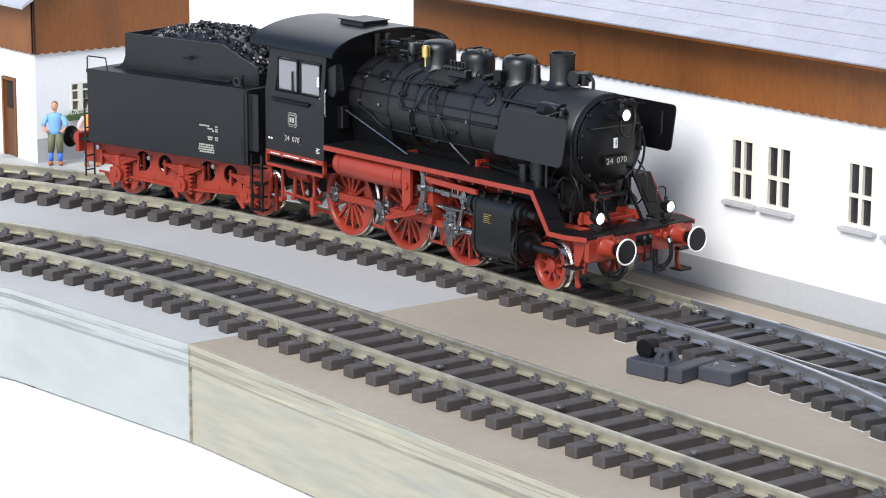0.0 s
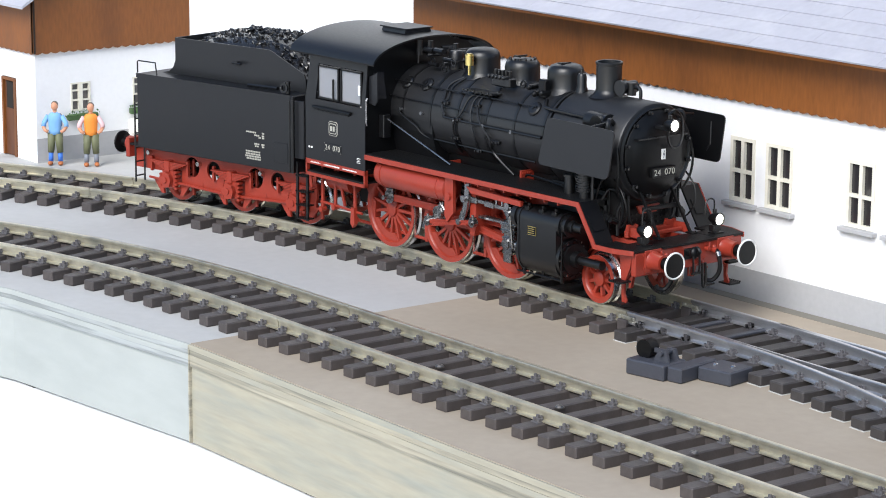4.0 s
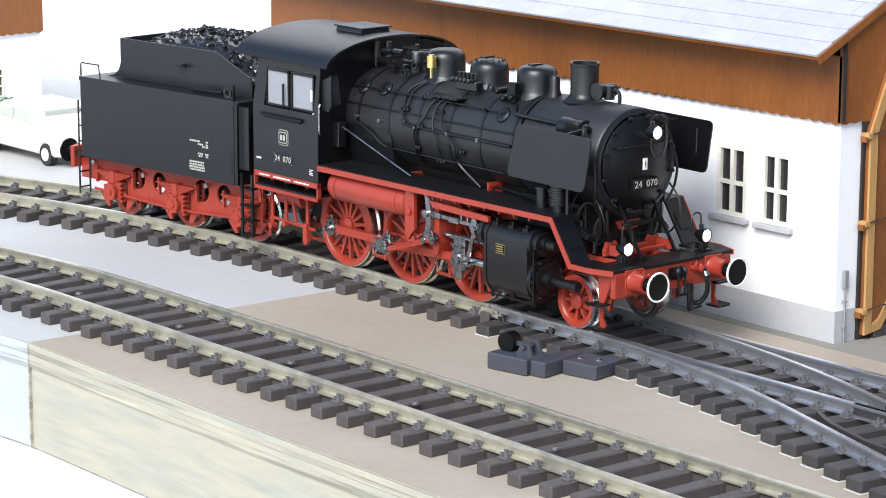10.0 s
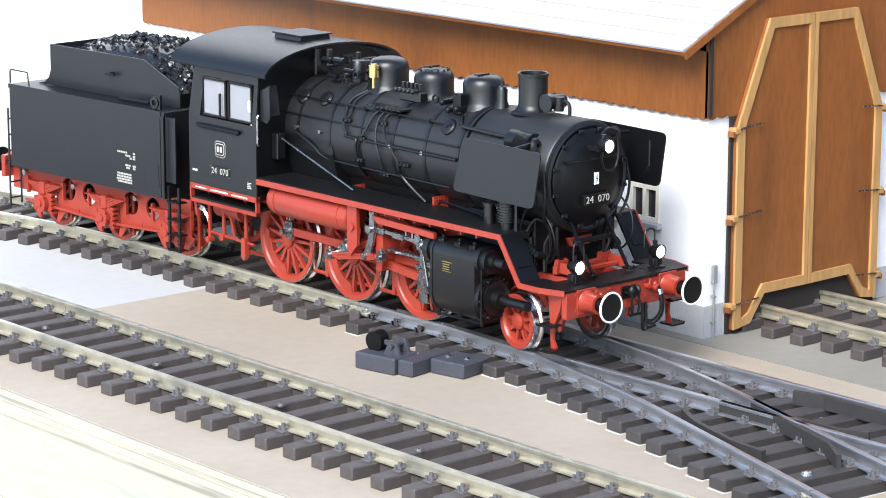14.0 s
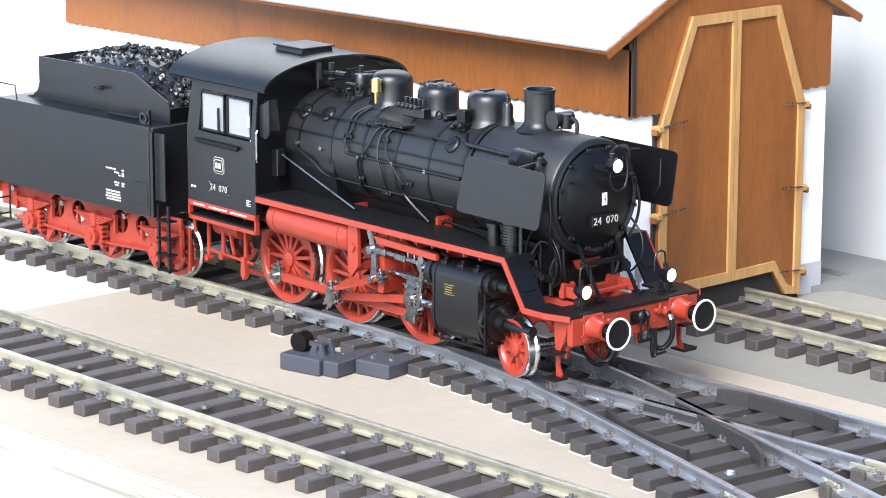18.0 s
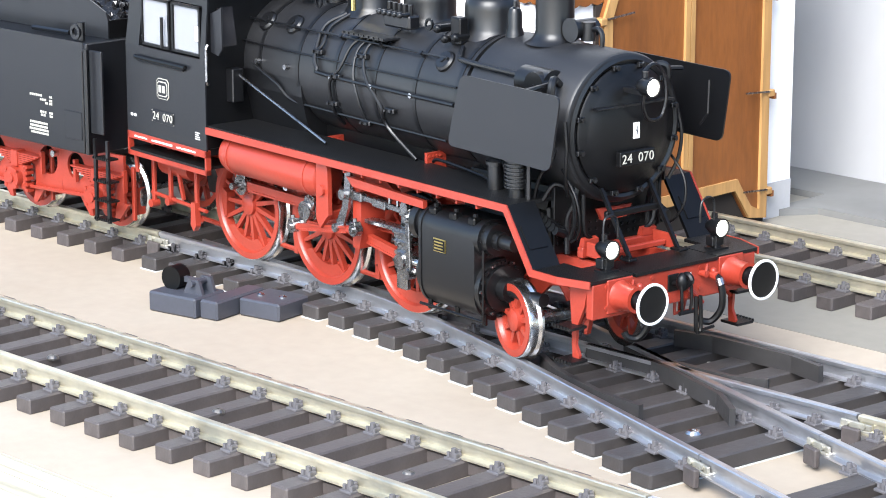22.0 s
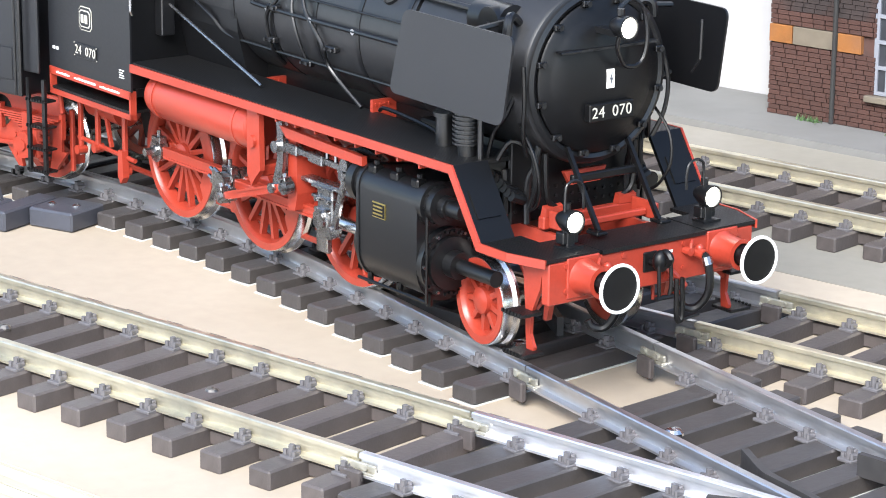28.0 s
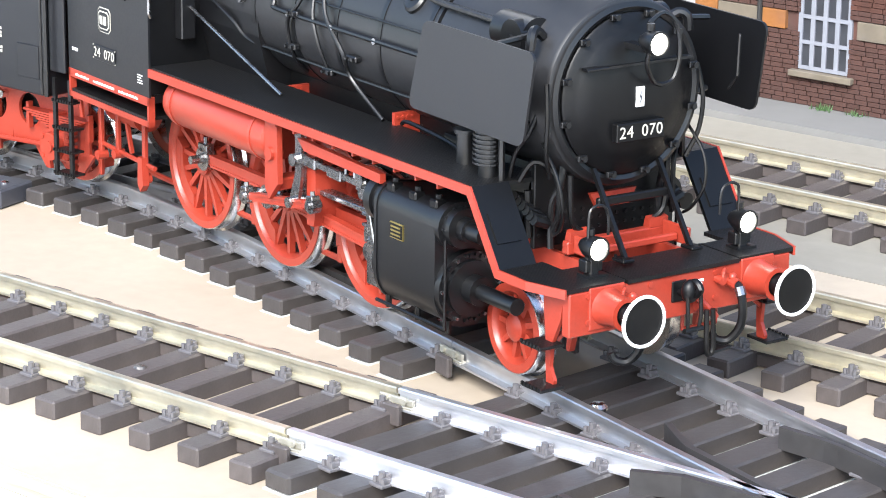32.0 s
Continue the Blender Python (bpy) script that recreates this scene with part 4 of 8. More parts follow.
cs = [(-0.060, 0.0085), (-0.060, 0.0205), (-0.0575, 0.0235), (-0.047, 0.0260), (-0.034, 0.0268), (-0.026, 0.0360), (-0.0225, 0.0388), (0.020, 0.0390), (0.0235, 0.0378), (0.0335, 0.0272), (0.0520, 0.0245), (0.0580, 0.0215), (0.0600, 0.0170), (0.0600, 0.0085),
      (0.0480, 0.0070), (0.0450, 0.0140), (0.0395, 0.0160), (0.0340, 0.0140), (0.0310, 0.0070), (-0.0290, 0.0070), (-0.0320, 0.0140), (-0.0375, 0.0160), (-0.0430, 0.0140), (-0.0460, 0.0070)]
cbm = prism(bmesh.new(), cs, -0.0245, 0.0245)
for v in cbm.verts:
    if v.co.z > 0.028:
        v.co.y *= 0.86
cb = part("car_body", cbm, CARW, car)
cb.modifiers.new("b", "BEVEL").width = 0.0016
for sg in (-1, 1):
    for o in ([(-0.0235, 0.0285), (-0.0205, 0.0360), (-0.0040, 0.0362), (-0.0040, 0.0282)], [(-0.0015, 0.0282), (-0.0015, 0.0362), (0.0175, 0.0362), (0.0275, 0.0282)]):
        part("side_window", prism(bmesh.new(), o, sg * 0.0214, sg * 0.0236), CARGLASS, car)
    for x in (-0.0375, 0.0395):
        bm = bmesh.new()
        cyl(bm, (x, sg * 0.0185, 0.0078), (x, sg * 0.0240, 0.0078), 0.0078, 22)
        wl = part("wheel", bm, RUBBER, car)
        part("hub_cap", cyl(bmesh.new(), (x, sg * 0.0238, 0.0078), (x, sg * 0.0245, 0.0078), 0.0046, 16), CARW, wl)
part("windscreen", prism(bmesh.new(), [(-0.0180, 0.0285), (0.0180, 0.0285), (0.0165, 0.0365), (-0.0165, 0.0365)], 0.0272, 0.0285, "x"), CARGLASS, car)
part("rear_window", prism(bmesh.new(), [(-0.0180, 0.0285), (0.0180, 0.0285), (0.0165, 0.0360), (-0.0165, 0.0360)], -0.0322, -0.0310, "x"), CARGLASS, car)
part("bumper", box(bmesh.new(), 0.0595, 0.0615, -0.0230, 0.0230, 0.0100, 0.0122, 0.0004), GUNMETAL, car)
part("bumper", box(bmesh.new(), -0.0615, -0.0595, -0.0230, 0.0230, 0.0100, 0.0122, 0.0004), GUNMETAL, car)

# ---------- the point motor beside the turnout ----------
motor = thing("point_motor", "dark grey plastic point motor with a round lever weight", "point motor", pose(0.0462, 0.1095, 0.0003, 0, 0, 10))
part("housing", box(bmesh.new(), 0.0, 0.0250, -0.0005, 0.0190, 0.0, 0.0085, 0.0008), MOTOR, motor)
part("housing", box(bmesh.new(), 0.0252, 0.0345, 0.0020, 0.0330, 0.0, 0.0080, 0.0008), MOTOR, motor)
part("housing", box(bmesh.new(), 0.0351, 0.0560, 0.0150, 0.0350, 0.0, 0.0075, 0.0008), MOTOR, motor)
bm = bmesh.new()
prism(bm, [(0.0135, 0.0085), (0.0235, 0.0085), (0.0215, 0.0145), (0.0165, 0.0145)], 0.0060, 0.0075)
prism(bm, [(0.0135, 0.0085), (0.0235, 0.0085), (0.0215, 0.0145), (0.0165, 0.0145)], 0.0135, 0.0150)
part("lever_bracket", bm, MOTOR, motor)
part("lever_shaft", cyl(bmesh.new(), (0.0190, 0.0040, 0.0130), (0.0190, 0.0165, 0.0130), 0.0012, 10), MOTOR, motor)
part("lever_weight", cyl(bmesh.new(), (0.0060, 0.0070, 0.0130), (0.0060, 0.0135, 0.0130), 0.0050, 24), BLACKM, motor, smooth=True)
part("lever_arm", box(bmesh.new(), 0.0060, 0.0200, 0.0095, 0.0112, 0.0118, 0.0140), MOTOR, motor)
for x, y in ((0.0400, 0.0235), (0.0500, 0.0255)):
    part("screw_head", lathe(bmesh.new(), [(0.0016, 0.0074), (0.0016, 0.0080), (0.0008, 0.0085), (0, 0.0086)], 12, Matrix.Translation((x, y, 0))), STEEL, motor)

# ---------- the brick front at the right ----------
BX0, BX1, BY = 0.1742, 0.7000, 0.4800
front = thing("brick_building", "weathered red brick station front with white barred windows", "building")
part("core", box(bmesh.new(), BX0, BX1, BY + 0.0006, BY + 0.028, 0.0035, 0.2400), MORTAR, front)


def brick_row(z, h, x0, x1, length, holes):
    """Where the bricks of one course lie, round the holes."""
    out = []
    x = x0 - random.uniform(0, length)
    while x < x1:
        a, b = max(x, x0), min(x + length, x1)
        x += length
        if b - a < 0.0012:
            continue
        hole = [q for q in holes if a < q[1] and b > q[0] and z + h > q[2] and z < q[3]]
        if hole:
            ha, hb = hole[0][:2]
            if a < ha - 0.001:
                out.append((a, ha - 0.0002))
            if b > hb + 0.001:
                out.append((hb + 0.0002, b))
            continue
        out.append((a, b - 0.0004))
    return out


WIN = [(0.2295, 0.2545, 0.0195, 0.0640), (0.3100, 0.3350, 0.0195, 0.0640), (0.3900, 0.4150, 0.0195, 0.0640)]
BRICK_ME = mesh_of(box(bmesh.new(), -0.5, 0.5, -0.5, 0.5, -0.5, 0.5, 0.04), "brick", BRICK)
random.seed(21)
rest = bmesh.new()
count = 0
zz, course = 0.0038, 0.00215
while zz < 0.110:
    if not 0.0360 < zz < 0.0440:
        for a, b in brick_row(zz, course, BX0, BX1, 0.0062, WIN):
            proud = random.uniform(0.0, 0.0005)
            if zz < 0.0500 and b < 0.2900 and count < 295:
                ob = new("brick", BRICK_ME)
                ob.parent = front
                ob.location = ((a + b) / 2, BY + 0.0006 - proud, zz + course / 2 - 0.0002)
                ob.scale = (b - a, 0.0030, course - 0.00025)
                count += 1
            else:
                box(rest, a, b, BY - 0.0008 - proud, BY + 0.001, zz, zz + course - 0.00025)
    zz += course
tagged(part("brick_rest", rest, BRICK, front), kind="stuff")
x, k = BX0, 0
while x < BX1:
    w = 0.0235 if k % 2 else 0.0125
    mat = STONE if k % 2 else BRICKY
    if not any(x < hb and x + w > ha for ha, hb, _, _ in WIN):
        part("band_stone", box(bmesh.new(), x, x + w - 0.0005, BY - 0.0018, BY + 0.001, 0.0362, 0.0442, 0.0002), mat, front, "ochre or pale stone band block")
    x += w
    k += 1
for a, b, c, d in WIN:
    w = new("window")
    w.parent = front
    w.empty_display_size = 0.005
    part("pane", box(bmesh.new(), a, b, BY + 0.0002, BY + 0.0012, c, d), BPANE, w)
    for k in range(5):
        x = a + (b - a) * k / 4
        part("glazing_bar", box(bmesh.new(), x - 0.0011, x + 0.0011, BY - 0.0006, BY + 0.0006, c, d), FRAMEB, w)
    for k in range(5):
        z = c + 0.0008 + k * 0.0113
        part("glazing_bar", box(bmesh.new(), a - 0.001, b + 0.001, BY - 0.0007, BY + 0.0005, z - 0.0008, z + 0.0008), FRAMEB, w)
    part("window_sill", box(bmesh.new(), a - 0.0035, b + 0.0035, BY - 0.0040, BY + 0.001, c - 0.0032, c - 0.0004, 0.0003), STONE, w, "pale stone window sill")
part("drain_pipe", tube(bmesh.new(), [(0.2090, BY - 0.0022, 0.0036), (0.2090, BY - 0.0022, 0.1100)], 0.0011, 8), RUBBER, front, "dark drain pipe")
random.seed(8)
tuft = bmesh.new()
for k in range(240):
    cx = random.choice((0.196, 0.203, 0.2435, 0.246, 0.262, 0.300)) + random.gauss(0, 0.0022)
    c = Vector((cx, BY - 0.0042 + random.gauss(0, 0.0012), 0.0036))
    a = random.random() * 6.28
    h = random.uniform(0.001, 0.0034)
    d = Vector((math.cos(a), math.sin(a), 0)) * 0.0003
    t = c + Vector((math.cos(a + 1) * 0.0012, math.sin(a + 1) * 0.0012, h))
    tuft.faces.new([tuft.verts.new(p) for p in (c - d, c + d, t)])
tagged(part("grass_tufts", tuft, LEAF), "small green grass tufts along the brick front", "grass", kind="stuff")

# ---------- the engine: x forward from the leading axle, y to its left, z over the rails ----------
engine = thing("steam_locomotive", "black and red model steam locomotive with lit lamps on the track", "locomotive")
DR, LR, TR = 0.02345, 0.0141, 0.0155
AX = (-0.0778, -0.1337, -0.1894)
THROW, PHI, ROLL = 0.0098, 134.0, 0.0229
ZB0 = 0.0853                      # boiler axis


def wheel(name, r, spokes, crank, parent, mat_tyre=STEEL):
    """A wheel pair: axle, two spoked discs, tyres."""
    w = new(name)
    w.empty_display_size = 0.01
    w.parent = parent
    turn = pose(0, 0, 0, 90)
    bm = bmesh.new()
    cyl(bm, (0, -0.021, 0), (0, 0.021, 0), 0.0022, 10)
    part("axle", bm, GUNMETAL, w)
    for sg in (-1, 1):
        y0, y1 = sg * 0.0205, sg * 0.0258
        mm = pose(0, sg * 0.0232, 0, 90 * -sg)
        bm = bmesh.new()
        lathe(bm, [(r - 0.0013, -0.0022), (r - 0.0013, 0.0024), (r - 0.0005, 0.0026), (r - 0.0005, 0.0031), (r - 0.0030, 0.0031), (r - 0.0036, 0.0024), (r - 0.0042, 0.0014), (r - 0.0042, -0.0018), (r - 0.0013, -0.0022)], 48, mm)
        part("rim", bm, RED, w, smooth=True)
        bm = bmesh.new()
        lathe(bm, [(0.0, 0.0034), (0.0026, 0.0034), (0.0042, 0.0026), (0.0046, 0.0006), (0.0046, -0.0016), (0.0, -0.0016)], 24, mm)
        part("hub", bm, RED, w, smooth=True)
        bm = bmesh.new()
        R1 = r - 0.0038
        pr = [(0.0036, 0.00105), (R1, 0.00075), (R1, -0.00075), (0.0036, -0.00105)]
        v = [bm.verts.new((u, q, dz)) for dz in (0.0013, -0.0009) for u, q in pr]
        for i in range(4):
            bm.faces.new((v[i], v[(i + 1) % 4], v[4 + (i + 1) % 4], v[4 + i]))
        bm.faces.new(v[:4][::-1]), bm.faces.new(v[4:])
        spoke_me = mesh_of(bm, "spoke", RED)
        for k in range(spokes):
            piece("spoke", spoke_me, w, mm @ pose(0, 0, 0, 0, 0, 360.0 * k / spokes))
        if crank:
            bm = bmesh.new()
            # the balance weight fills the rim opposite the crank pin
            arc = [((r - 0.0038) * math.cos(a), (r - 0.0038) * math.sin(a)) for a in np.linspace(-0.75, 0.75, 13)]
            arc = arc + [((r - 0.0085) * math.cos(a), (r - 0.0085) * math.sin(a)) for a in np.linspace(0.62, -0.62, 7)]
            lo = [bm.verts.new((-y, sg * 0.0225, -x)) for x, y in arc]
            hi = [bm.verts.new((-y, sg * 0.0251, -x)) for x, y in arc]
            n = len(arc)
            bm.faces.new(lo), bm.faces.new(hi[::-1])
            for i in range(n):
                bm.faces.new((lo[i], lo[(i + 1) % n], hi[(i + 1) % n], hi[i]))
            part("balance_weight", bm, RED, w)
            bm = bmesh.new()
            cyl(bm, (0, sg * 0.0225, THROW), (0, sg * 0.0262, THROW), 0.0034, 14)
            cyl(bm, (0, sg * 0.0225, THROW * 0.5), (0, sg * 0.0258, THROW * 0.5), 0.0036, 14)
            part("crank_boss", bm, RED, w, smooth=True)
        bm = bmesh.new()
        lathe(bm, [(r - 0.0014, 0.0028), (r - 0.0003, 0.0028), (r, 0.0022), (r + 0.0001, -0.0008), (r + 0.0011, -0.0018), (r + 0.0011, -0.0028), (r - 0.0014, -0.0028), (r - 0.0014, 0.0028)], 56, mm)
        part("tyre", bm, mat_tyre, w, "bright steel tyre", smooth=True)
        if crank:
            bm = bmesh.new()
            cyl(bm, (0, sg * 0.0255, THROW), (0, sg * 0.0352, THROW), 0.0015, 10)
            part("crank_pin", bm, GUNMETAL, w)
    return w


lead_wheel = wheel("leading_wheels", LR, 9, False, engine)
drive_wheels = [wheel("driving_wheels", DR, 15, True, engine) for _ in AX]


def rod(name, length, y, width, mat, parent, bush=0.0042, label=""):
    """A bar with an eye at both ends, from x = 0 to x = length."""
    bm = bmesh.new()
    box(bm, 0.002, length - 0.002, y - 0.0009, y + 0.0009, -width / 2, width / 2, 0.0003)
    box(bm, 0.005, length - 0.005, y - 0.0013, y + 0.0013, width / 2 - 0.0007, width / 2 + 0.0001)
    box(bm, 0.005, length - 0.005, y - 0.0013, y + 0.0013, -width / 2 - 0.0001, -width / 2 + 0.0007)
    ob = part(name, bm, mat, parent, label)
    for x in (0, length):
        bm = bmesh.new()
        cyl(bm, (x, y - 0.0016, 0), (x, y + 0.0016, 0), bush, 14)
        box(bm, x - bush * 0.7, x + bush * 0.7, y - 0.0016, y + 0.0016, bush * 0.5, bush * 1.25, 0.0003)
        cyl(bm, (x, y, bush), (x, y, bush * 1.75), 0.0008, 8)
        cyl(bm, (x, y - 0.0026, 0), (x, y + 0.0026, 0), bush * 0.5, 10)
        part("bearing", bm, GUNMETAL, ob, "grey steel bearing")
    return ob


L_MAIN = 0.0626
rods = {}
for sg in (-1, 1):
    rods["coupling", sg] = rod("coupling_rod", AX[0] - AX[2], sg * 0.0290, 0.0040, RED, engine, 0.0043)
    bm = bmesh.new()
    cyl(bm, (AX[1] - AX[2], sg * 0.0270, 0), (AX[1] - AX[2], sg * 0.0312, 0), 0.0046, 14)
    part("bearing", bm, GUNMETAL, rods["coupling", sg], "grey steel bearing")
    rods["main", sg] = rod("main_rod", L_MAIN, sg * 0.0334, 0.0036, RED, engine, 0.0046)
    # crosshead on its piston rod
    ch = bmesh.new()
    box(ch, -0.0045, 0.0045, sg * 0.0312, sg * 0.0362, -0.0012, 0.0106, 0.0006)
    box(ch, -0.0062, 0.0062, sg * 0.0305, sg * 0.0372, 0.0068, 0.0078, 0.0002)
    box(ch, -0.0062, 0.0062, sg * 0.0305, sg * 0.0372, 0.0102, 0.0113, 0.0002)
    box(ch, -0.003, 0.0035, sg * 0.0352, sg * 0.0376, -0.011, 0.004, 0.0005)
    cyl(ch, (0, sg * 0.0355, 0), (0, sg * 0.0388, 0), 0.0031, 12)
    for zz in (0.0066, 0.0033):
        cyl(ch, (-0.003, sg * 0.0355, zz), (-0.003, sg * 0.0378, zz), 0.0009, 8)
        cyl(ch, (0.003, sg * 0.0355, zz), (0.003, sg * 0.0378, zz), 0.0009, 8)
    rods["head", sg] = part("crosshead", ch, GUNMETAL, engine, "grey steel crosshead")
    part("piston_rod", cyl(bmesh.new(), (0.004, sg * 0.0338, 0), (0.036, sg * 0.0338, 0), 0.0022, 14), STEEL, rods["head", sg], "bright steel piston rod", smooth=True)
    # return crank and eccentric rod
    rc = bmesh.new()
    box(rc, -0.0022, 0.0022, sg * 0.0362, sg * 0.038, -0.009, 0.002, 0.0006)
    cyl(rc, (0, sg * 0.0352, 0), (0, sg * 0.0384, 0), 0.0040, 12)
    cyl(rc, (0, sg * 0.0362, -0.0075), (0, sg * 0.0402, -0.0075), 0.0024, 12)
    box(rc, -0.0032, 0.0032, sg * 0.0363, sg * 0.0378, 0.001, 0.0062, 0.0005)
    for dx in (-0.0016, 0.0016):
        cyl(rc, (dx, sg * 0.037, 0.005), (dx, sg * 0.037, 0.0082), 0.0007, 6)
    rods["return", sg] = part("return_crank", rc, GUNMETAL, engine)
    rods["ecc", sg] = rod("eccentric_rod", 0.0416, sg * 0.0408, 0.0026, RED, engine, 0.0026)
    # expansion link: a curved slotted bar that swings
    ln = bmesh.new()
    for dy in (0.0368, 0.0402):
        prism(ln, [(-0.0022, 0.0125), (0.0016, 0.0125), (0.0030, 0.005), (0.0032, -0.005), (0.0018, -0.0125), (-0.0020, -0.0165), (-0.0030, -0.0125), (-0.0006, -0.005), (-0.0008, 0.005)], sg * dy - 0.0006, sg * dy + 0.0006)
    cyl(ln, (0, sg * 0.035, 0), (0, sg * 0.0425, 0), 0.0021, 10)
    cyl(ln, (-0.0012, sg * 0.036, -0.0145), (-0.0012, sg * 0.043, -0.0145), 0.0018, 10)
    cyl(ln, (0, sg * 0.036, 0.011), (0, sg * 0.041, 0.011), 0.0015, 10)
    rods["link", sg] = part("expansion_link", ln, GUNMETAL, engine, "dark grey steel expansion link")
    # combination lever
    cl = bmesh.new()
    box(cl, -0.0012, 0.0012, sg * 0.0380, sg * 0.0396, -0.0235, 0.004, 0.0003)
    for zz, rr in ((0.0028, 0.0022), (-0.0015, 0.0018), (-0.0235, 0.0022)):
        cyl(cl, (0, sg * 0.0368, zz), (0, sg * 0.0408, zz), rr, 10)
    rods["lever", sg] = part("combination_lever", cl, GUNMETAL, engine)
    # radius rod with forked ends
    rr_ = bmesh.new()
    box(rr_, 0.002, 0.040, sg * 0.0372, sg * 0.0386, -0.0011, 0.0011, 0.0002)
    for x in (0.004, 0.019, 0.036):
        box(rr_, x - 0.004, x + 0.004, sg * 0.0362, sg * 0.0396, -0.0018, 0.0018, 0.0004)
    for x in (0.024, 0.029, 0.034):
        cyl(rr_, (x, sg * 0.0378, 0.001), (x, sg * 0.0378, 0.0042), 0.0007, 6)
    part("radius_rod", rr_, GUNMETAL, engine).matrix_basis = pose(-0.1005, 0, 0.0455, 0, 2, 0)

# frame
for sg in (-1, 1):
    fr = [(-0.258, 0.0420), (-0.232, 0.0410), (-0.222, 0.0260), (-0.212, 0.018), (-0.2, 0.018), (-0.09, 0.018), (-0.06, 0.012), (-0.02, 0.012), (-0.006, 0.024), (0.006, 0.026),
          (0.016, 0.016), (0.034, 0.022), (0.0415, 0.03), (0.0415, 0.0372), (0.0, 0.0372), (-0.01, 0.05), (-0.258, 0.05)]
    part("frame_plate", prism(bmesh.new(), fr, sg * 0.0155, sg * 0.0172), RED, engine)
part("frame_stay", box(box(bmesh.new(), -0.25, -0.24, -0.0155, 0.0155, 0.042, 0.045), 0.005, 0.03, -0.0155, 0.0155, 0.022, 0.028), RED, engine)
part("ash_pan", prism(bmesh.new(), [(-0.245, 0.05), (-0.2, 0.05), (-0.2, 0.02), (-0.235, 0.02)], -0.014, 0.014), BLACKM, engine)
for sg in (-1, 1):
    for k, x in enumerate((-0.1035, -0.1585, -0.2100)):
        hb = bmesh.new()
        box(hb, x - 0.0012, x + 0.0012, sg * 0.0215, sg * 0.0235, 0.008, 0.04, 0.0003)
        prism(hb, [(x + 0.001, 0.014), (x + 0.004, 0.016), (x + 0.0045, 0.026), (x + 0.001, 0.028)], sg * 0.0208, sg * 0.0252)
        part("brake_hanger", hb, RED, engine)
    part("brake_pull_rod", tube(bmesh.new(), [(-0.235, sg * 0.0215, 0.01), (-0.1, sg * 0.0215, 0.0085), (-0.085, sg * 0.0215, 0.011)], 0.0011, 6), RED, engine)
    # spring hangers and lower rigging behind the last wheel
    rg = bmesh.new()
    for x, z in ((-0.2460, 0.0150), (-0.2330, 0.0180), (-0.2130, 0.0130)):
        box(rg, x - 0.0010, x + 0.0010, sg * 0.0345, sg * 0.0362, z, 0.0455, 0.0003)
        cyl(rg, (x, sg * 0.0335, z + 0.001), (x, sg * 0.0375, z + 0.001), 0.0018, 10)
    tube(rg, [(-0.2480, sg * 0.0352, 0.0205), (-0.2060, sg * 0.0352, 0.0190)], 0.0009, 6)
    prism(rg, [(-0.2325, 0.0440), (-0.2305, 0.0440), (-0.2235, 0.0210), (-0.2250, 0.0205)], sg * 0.0340, sg * 0.0352)
    prism(rg, [(-0.2145, 0.0220), (-0.2115, 0.0220), (-0.2110, 0.0120), (-0.2130, 0.0095), (-0.2150, 0.0120)], sg * 0.0350, sg * 0.0376)
    cyl(rg, (-0.2420, sg * 0.0300, 0.0350), (-0.2200, sg * 0.0300, 0.0350), 0.0062, 18)
    cyl(rg, (-0.2200, sg * 0.0300, 0.0350), (-0.2180, sg * 0.0300, 0.0350), 0.0030, 12)
    part("cab_rigging", rg, RED, engine, "red pipes and hangers under the cab", smooth=True)

